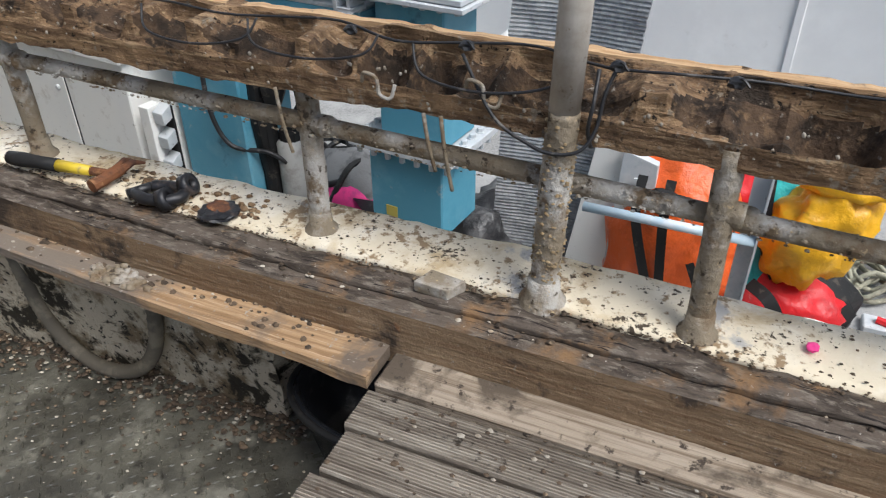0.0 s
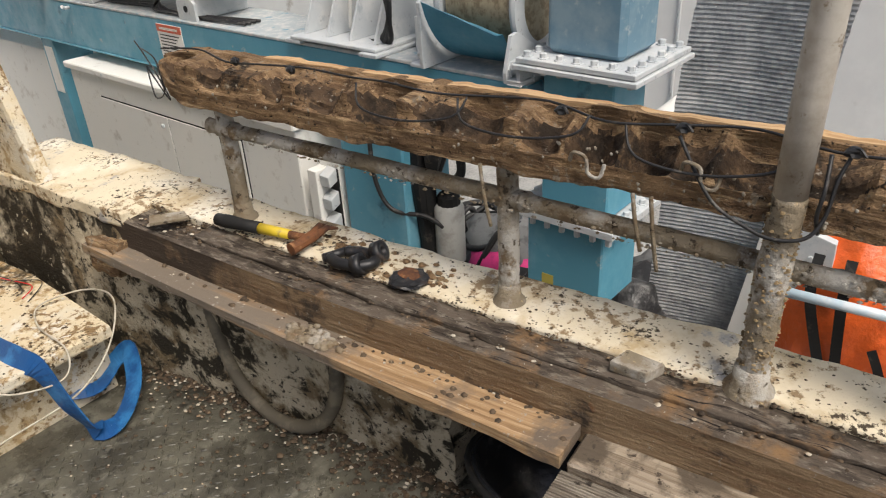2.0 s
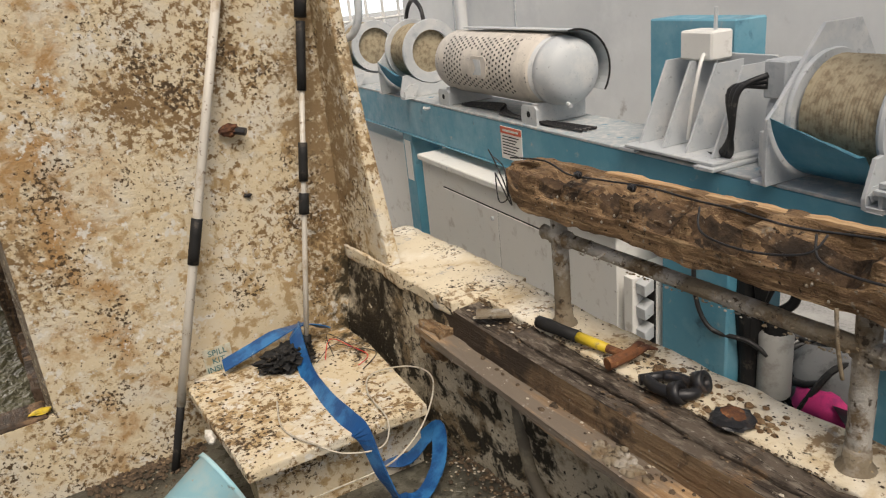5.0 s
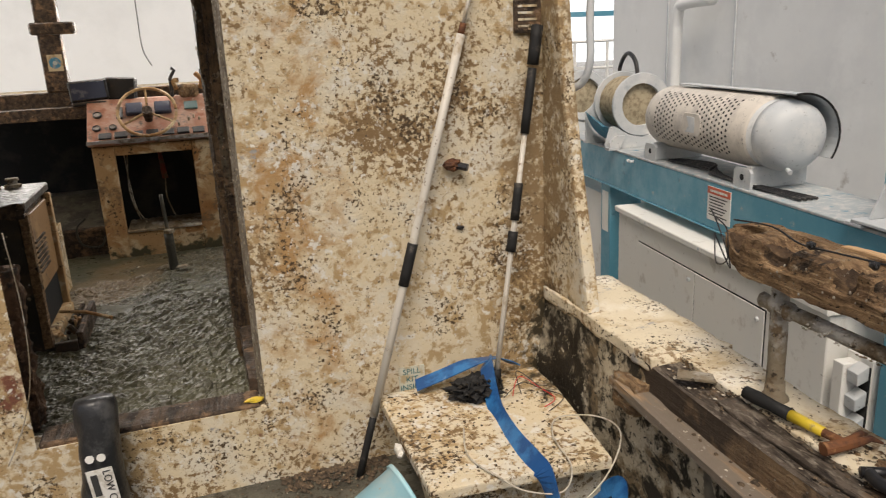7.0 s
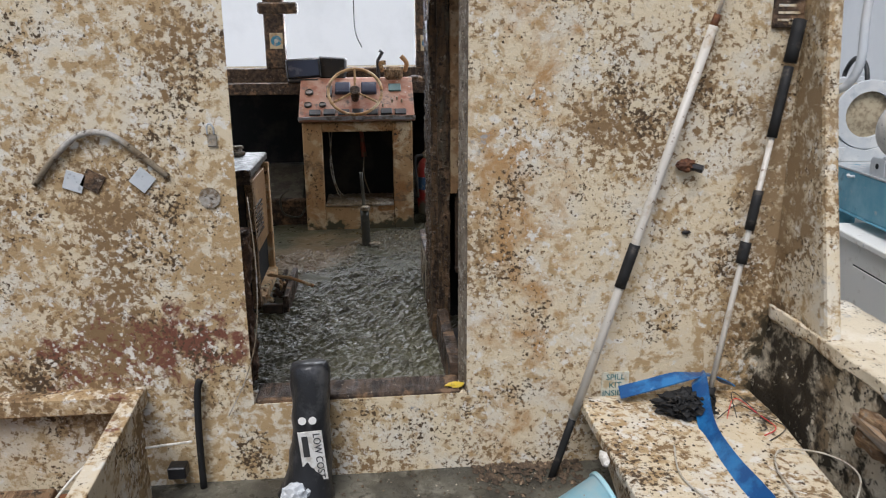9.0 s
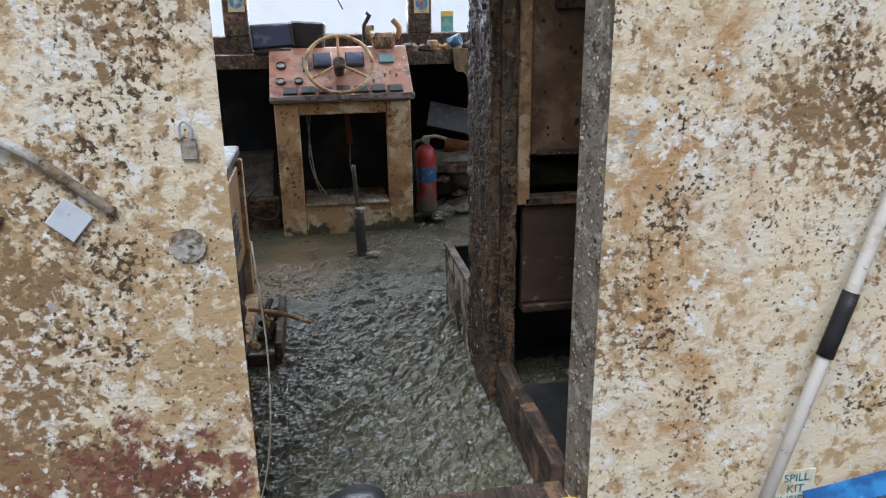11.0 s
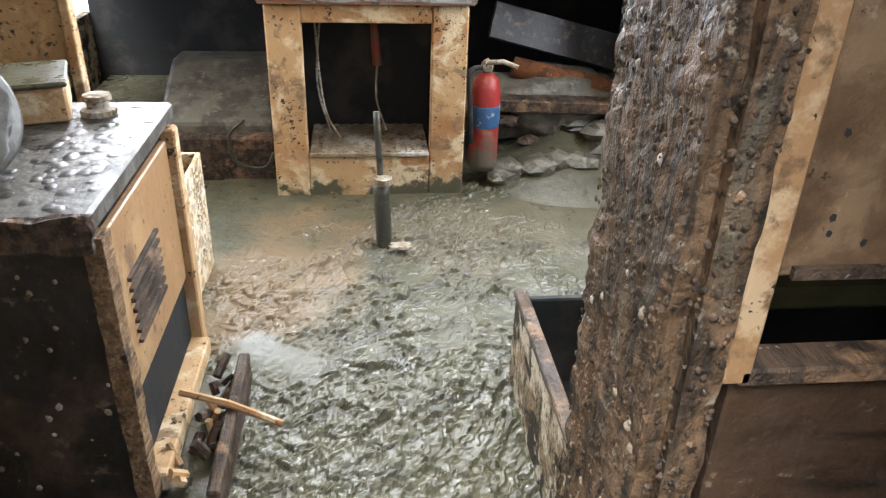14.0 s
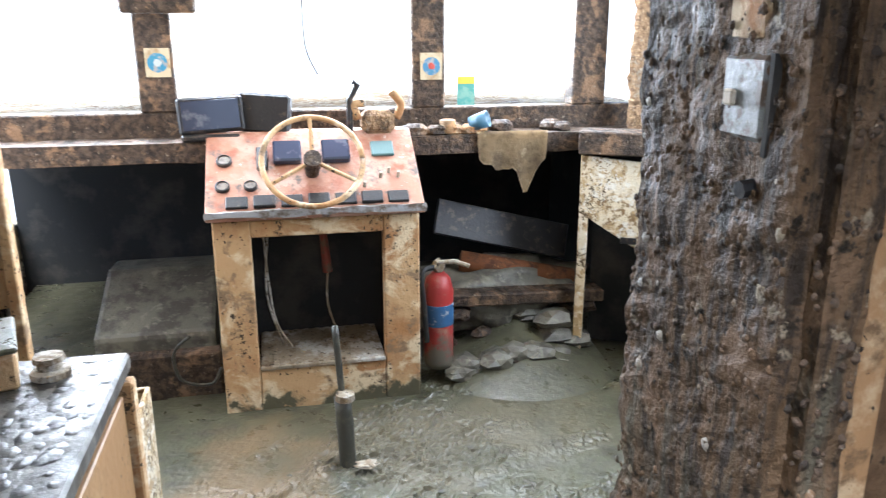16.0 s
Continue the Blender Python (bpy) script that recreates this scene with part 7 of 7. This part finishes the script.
single("filler_cap", lathe([(0.036, 0), (0.036, 0.012), (0.022, 0.016), (0.022, 0.028), (0.029, 0.031), (0.027, 0.041), (0.0, 0.041)], Matrix.Translation((-1.03, 4.09, 0.826)), 18), pipe_mat, "pale round filler cap on the counter", "cap")
part("nosing", bar(-1.88, -0.86, 0.775, 0.826, 3.565, 3.582, n=2, k=40, amp=0.012, freq=14), dark_wood, counter)
part("frame_stile", bar(-0.888, -0.855, 3.60, 3.64, 0.2, 0.78, n=40, k=3, amp=0.004, freq=18), old_wood, counter)
for o in counter.children:
    if o.name.startswith("frame_stile"):
        o.data.transform(Matrix(((1, 0, 0, 0), (0, 0, 1, 0), (0, 1, 0, 0), (0, 0, 0, 1))))
        o.data.flip_normals()
part("back_stile", box(-0.888, -0.855, 4.11, 4.15, 0.2, 0.78, 0.004), ochre, counter)
lv = part("inner_door", box(-0.888, -0.872, 3.66, 4.10, 0.42, 0.76, 0.003), wet_ochre, counter, "ochre louvred door")
for i in range(7):
    part("louvre", box(-0.872, -0.864, 3.72, 3.92, 0.50 + 0.022 * i, 0.508 + 0.022 * i), dark_wood, lv)
part("sill_rail", box(-0.888, -0.84, 3.641, 4.109, 0.20, 0.245, 0.004), ochre, counter)
# black sheet stands in for the shaded hollow below the door
part("dark_bay", box(-0.889, -0.884, 3.641, 4.109, 0.246, 0.42), void_mat, counter, "black sheet painting the shade under the louvred door")
tray = thing("open_tray", (-1.0, 4.5, 0.15), "narrow cream tray fixed beside the counter", "tray")
for x0, x1, y0, y1 in ((-1.075, -1.063, 4.33, 4.73), (-0.992, -0.980, 4.33, 4.73), (-1.0625, -0.9925, 4.33, 4.342), (-1.0625, -0.9925, 4.718, 4.73)):
    part("side", box(x0, x1, y0, y1, 0.15, 0.53, 0.002), fouled, tray)
tr = thing("debris_trough", (-0.8, 3.8, 0.2), "black trough full of wood scraps along the counter", "trough")
part("outer_side", box(-0.76, -0.735, 3.58, 4.02, 0.12, 0.325, 0.004), dark_wood, tr)
part("end", box(-0.85, -0.761, 3.575, 3.60, 0.12, 0.29, 0.004), black_wood, tr)
part("bed", box(-0.85, -0.761, 3.601, 4.02, 0.12, 0.26), mud_mat, tr)
for i in range(18):
    a = Vector((rnd.uniform(-0.84, -0.77), rnd.uniform(3.65, 4.0), 0.275))
    part("scrap", tube([a, a + Vector((rnd.uniform(-0.03, 0.03), rnd.uniform(-0.06, 0.06), rnd.uniform(0, 0.04)))], rnd.uniform(0.006, 0.014), 6), dark_wood if i % 3 else ochre, tr)
single("stick_scrap", tube([(-0.86, 3.86, 0.34), (-0.75, 3.82, 0.335), (-0.64, 3.79, 0.30)], 0.008, 6), ochre, "broken stick lying over the trough", "stick")
single("curled_hose", tube([(-0.92, 5.3, 0.42), (-0.98, 5.3, 0.36), (-0.96, 5.29, 0.26), (-0.86, 5.28, 0.24), (-0.82, 5.28, 0.30)], 0.006, 8, smooth=6), black_mud, "curled hose at the console's side", "hose", smooth=True)
single("bow_step", box(-1.88, -0.80, 5.36, 5.42, 0.1, 0.36, 0.01), dark_wood, "dark low riser under the windows", "riser")
lp = thing("port_panel", (-1.5, 4.6, 0.8), "cream pierced panel on the far side", "panel")
part("board", prism([(-1.81, 0.74), (-1.19, 0.80), (-1.19, 2.2), (-1.81, 2.2)], "y", 4.58, 4.60, 0.002), ochre, lp)
part("edge", box(-1.215, -1.188, 4.57, 4.61, 0.30, 2.2, 0.003), ochre, lp)
foam = material("rusty_foam", (0.15, 0.085, 0.05), (((0.07, 0.045, 0.032), 9, 0.44, 0.58), ((0.26, 0.16, 0.10), 26, 0.54, 0.64), ((0.05, 0.048, 0.045), 6, 0.56, 0.66)), 0.85, bumps=((30, 0.9, 0.02), (90, 0.8, 0.008)))
fm = thing("broken_lining", (-0.85, 2.95, 0.2), "broken rust-brown foam lining beside the doorway", "lining")
for name, x0, x1, y0, y1, z1, lean in (("front_slab", -0.885, -0.775, 2.90, 3.00, 0.765, 0.02), ("rear_slab", -1.06, -0.90, 2.95, 3.06, 0.835, -0.03)):
    slab = part(name, bar(x0, x1, y0, y1, 0.15, z1, n=70, k=12, amp=0.016, freq=16, path=lambda q: (lean * (q - 0.2), 0), seed=x0), [foam, foam], fm)
    slab.data.transform(Matrix(((1, 0, 0, 0), (0, 0, 1, 0), (0, 1, 0, 0), (0, 0, 0, 1))))
    slab.data.flip_normals()
part("silt_top", blob((-0.835, 2.95, 0.755), 0.05, (1.0, 0.9, 0.5), 0.4, 9, 4), foam, fm, smooth=True)

# right side: post fittings, boxes
old_steel = material("corroded_steel", (0.06, 0.063, 0.063), (((0.10, 0.06, 0.035), 14, 0.46, 0.58), ((0.26, 0.27, 0.27), 24, 0.56, 0.66)), 0.55, bumps=((60, 0.7, 0.006),))
worn_plate = material("spotted_cover_plate", (0.19, 0.20, 0.20), (((0.07, 0.045, 0.028), 34, 0.48, 0.57), ((0.36, 0.37, 0.36), 20, 0.59, 0.67)), 0.5, bumps=((60, 0.4, 0.004),))
sw = thing("switch_plate", (-0.12, 3.36, 1.34), "corroded grey switch plate on the post", "switch")
part("backing", box(-0.165, -0.07, 3.354, 3.366, 1.27, 1.405, 0.004), old_steel, sw)
part("plate", box(-0.155, -0.085, 3.340, 3.3515, 1.305, 1.385, 0.006), worn_plate, sw, "pale switch cover")
# black strip paints a shadow along the cover's edge
part("shadow_edge", box(-0.084, -0.078, 3.341, 3.3515, 1.295, 1.385), void_mat, sw)
part("rocker", box(-0.14, -0.125, 3.333, 3.3395, 1.337, 1.352, 0.002), shell_mat, sw)
part("stub", tube([(-0.10, 3.36, 1.265), (-0.10, 3.335, 1.262)], 0.009, 8), iron_dark, sw)
part("upper_block", box(-0.16, -0.10, 3.345, 3.366, 1.395, 1.47, 0.004), ochre, sw)
scatter("post_barnacles", lambda r: (-0.180, r.uniform(3.315, 3.60), r.uniform(0.2, 1.6)), [(0.0015, 0.0055)] * 1500, upright_wood, "barnacles and growth on the post", "barnacles", 0.6, 31, "-x")
scatter("post_shells", lambda r: (-0.181, r.uniform(3.32, 3.59), r.uniform(0.2, 1.5)), [(0.003, 0.009)] * 45, pipe_mat, "pale shells stuck on the post", "shells", 0.5, 32, "-x")
scatter("post_side_growth", lambda r: (r.uniform(-0.175, -0.11), 3.295, r.uniform(0.2, 1.5)), [(0.002, 0.006)] * 260, dark_wood, "growth along the post's edge", "growth", 0.9, 33, "-y")
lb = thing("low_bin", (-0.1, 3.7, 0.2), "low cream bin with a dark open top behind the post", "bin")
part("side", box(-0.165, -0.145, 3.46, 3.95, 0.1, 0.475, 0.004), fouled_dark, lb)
# bin end and floor are black to paint its shaded inside
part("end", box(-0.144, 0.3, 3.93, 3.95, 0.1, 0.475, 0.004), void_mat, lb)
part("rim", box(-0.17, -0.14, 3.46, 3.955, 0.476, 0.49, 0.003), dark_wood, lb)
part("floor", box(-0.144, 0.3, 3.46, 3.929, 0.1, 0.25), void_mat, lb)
part("trim_strip", box(0.02, 0.9, 3.292, 3.2995, 0.925, 0.94), dark_wood, cup)
scatter("bored_holes", lambda r: (r.uniform(0.03, 0.6), 3.299, r.uniform(0.95, 1.4)), [(0.003, 0.009)] * 34, void_mat, "dark bored holes in the cupboard panel", "holes", 0.15, 34, "-y")
single("green_sill", box(0.0, 0.94, 3.40, 3.58, 0.81, 0.86, 0.01), material("algae_green_board", (0.045, 0.042, 0.018), (((0.02, 0.02, 0.01), 8, 0.45, 0.6),), 0.6), "algae-green board inside the cupboard recess", "board")


dark_clod = material("dark_wet_clod", (0.075, 0.07, 0.052), (((0.14, 0.13, 0.098), 20, 0.48, 0.6),), 0.3, bumps=((80, 0.4, 0.004),))


def mud_top(r):
    x, y = r.uniform(-0.8, 0.5), r.uniform(2.75, 4.9)
    if churned(x, y) < r.uniform(0.25, 1.2):
        return None
    return (x, y, mud(x, y))


scatter("mud_clods", mud_top, [(0.004, 0.012)] * 600, dark_clod, "wet clods strewn over the mud", "clods", 0.35, 40)
scatter("mud_shells", mud_top, [(0.0015, 0.004)] * 160, shell_mat, "small pale shells in the mud", "shells", 0.4, 41)
scatter("counter_silt", lambda r: (r.uniform(-1.3, -0.88), r.uniform(3.6, 4.15), 0.826), [(0.003, 0.020)] * 260, wet_slate, "flat silt scabs on the counter", "silt", 0.12, 42)

barnacle = material("dead_barnacle", (0.46, 0.40, 0.30), (((0.36, 0.27, 0.16), 60, 0.46, 0.58), ((0.62, 0.61, 0.58), 20, 0.58, 0.66)), 0.8, bumps=((200, 0.5, 0.003),))

# growth along the cut edges of the doorway
for x, f, lean in ((right, 1, -0.16), (left, -1, -0.36)):
    def on_jamb(r):
        y, z = r.uniform(2.652, 2.745), r.uniform(0.29, 2.05)
        return (x + 0.006 * (z - 0.28) / 1.8 * (f > 0) + lean * (y - 2.65) - 0.001 * f, y, z)
    scatter("jamb_growth", on_jamb, [(0.001, 0.0045)] * 300, barnacle, "crusty growth along the cut edge of the doorway", "growth", 0.5 * f, 50 + f, "-x")
    scatter("jamb_barnacles", on_jamb, [(0.001, 0.0045)] * 450, pipe_mat, "grey barnacles along the cut edge of the doorway", "barnacles", 0.5 * f, 54 + f, "-x")

scatter("counter_shells", lambda r: (r.uniform(-1.4, -0.9), 3.617, r.uniform(0.22, 0.76)), [(0.002, 0.008)] * 70, pipe_mat, "dull shells stuck to the counter front", "shells", 0.5, 60, "-y")

# relief of dead barnacles over the wheelhouse wall
def on_wall(r):
    x, z = r.uniform(-1.5, 0.84), r.uniform(0.3, 1.75)
    if left - 0.01 < x < right + 0.03 or noise.noise(Vector((x * 3, z * 3, 4))) < r.uniform(-0.5, 0.3):
        return None
    return (x, 2.6505, z)


scatter("wall_barnacles", on_wall, [(0.0015, 0.0065)] * 4200, barnacle, "dead barnacles scattered over the wheelhouse wall", "barnacles", 0.35, 70, "-y")
scatter("wall_crumbs", on_wall, [(0.001, 0.004)] * 1800, crumb_mat, "brown specks of growth on the wheelhouse wall", "growth", 0.5, 71, "-y")

# ---- final setting down ----
# the winch beam and what stands on and under it run off at a small angle to the boat
skew = Matrix.Translation((2.22, 1.94, -0.05)) @ Euler((0, 0, radians(-7.0))).to_matrix().to_4x4() @ Matrix.Translation((-2.235, -1.94, 0))
for kind in ("winch_beam", "bolted_column", "winch", "winch.001", "winch.002", "winch_gearbox", "winch_motor", "arched_hose", "instrument_mount", "steel_cabinet", "louvred_unit", "grey_cabinet"):
    ob_ = bpy.data.objects[kind]
    ob_.matrix_basis = skew @ ob_.matrix_basis
motor.matrix_basis = motor.matrix_basis @ Matrix.Translation((0, 1.10, 0)) @ Matrix.Diagonal((0.97, 0.97, 0.95, 1)) @ Matrix.Translation((0, -0.80, 0))
# the switch plate faces across the doorway
sw.matrix_basis = pose(-0.157, 3.40, 1.375, 0, 0, -90) @ pose(0.118, -3.366, -1.34) @ Matrix.Translation(sw.location)
for off, kinds in (
        ((-0.048, 0.085, -0.005), "steering_console"),
        ((-0.042, 0.109, -0.015), "bent_pipe_stub"),
        ((-0.03, 0.10, 0.012), "white_splash"),
        ((-0.03, 0.06, -0.005), "fire_extinguisher curled_hose"),
        ((-0.05, 0.03, -0.02), "window_front chart_plotter second_screen throttle_lever ledge_junk blue_mug small_pot window_card round_decal round_decal.001 hanging_rag dangling_wire roof_lamp side_locker window_side_post stone_rubble ledge_board leaning_board fallen_pipe silt_bank silt_slope bow_step"),
        ((-0.062, 0.125, -0.012), "galley_counter dark_drum small_wood_box counter_silt counter_shells port_panel"),
        ((-0.02, 0.11, -0.01), "filler_cap"),
        ((-0.055, 0.11, -0.07), "debris_trough stick_scrap"),
        ((-0.012, 0.11, -0.04), "low_bin"),
        ((-0.07, 0.015, -0.01), "cupboard_front green_sill bored_holes"),
        ((-0.06, 0.04, -0.03), "broken_lining")):
    for kind in kinds.split():
        bpy.data.objects[kind].location += Vector(off)
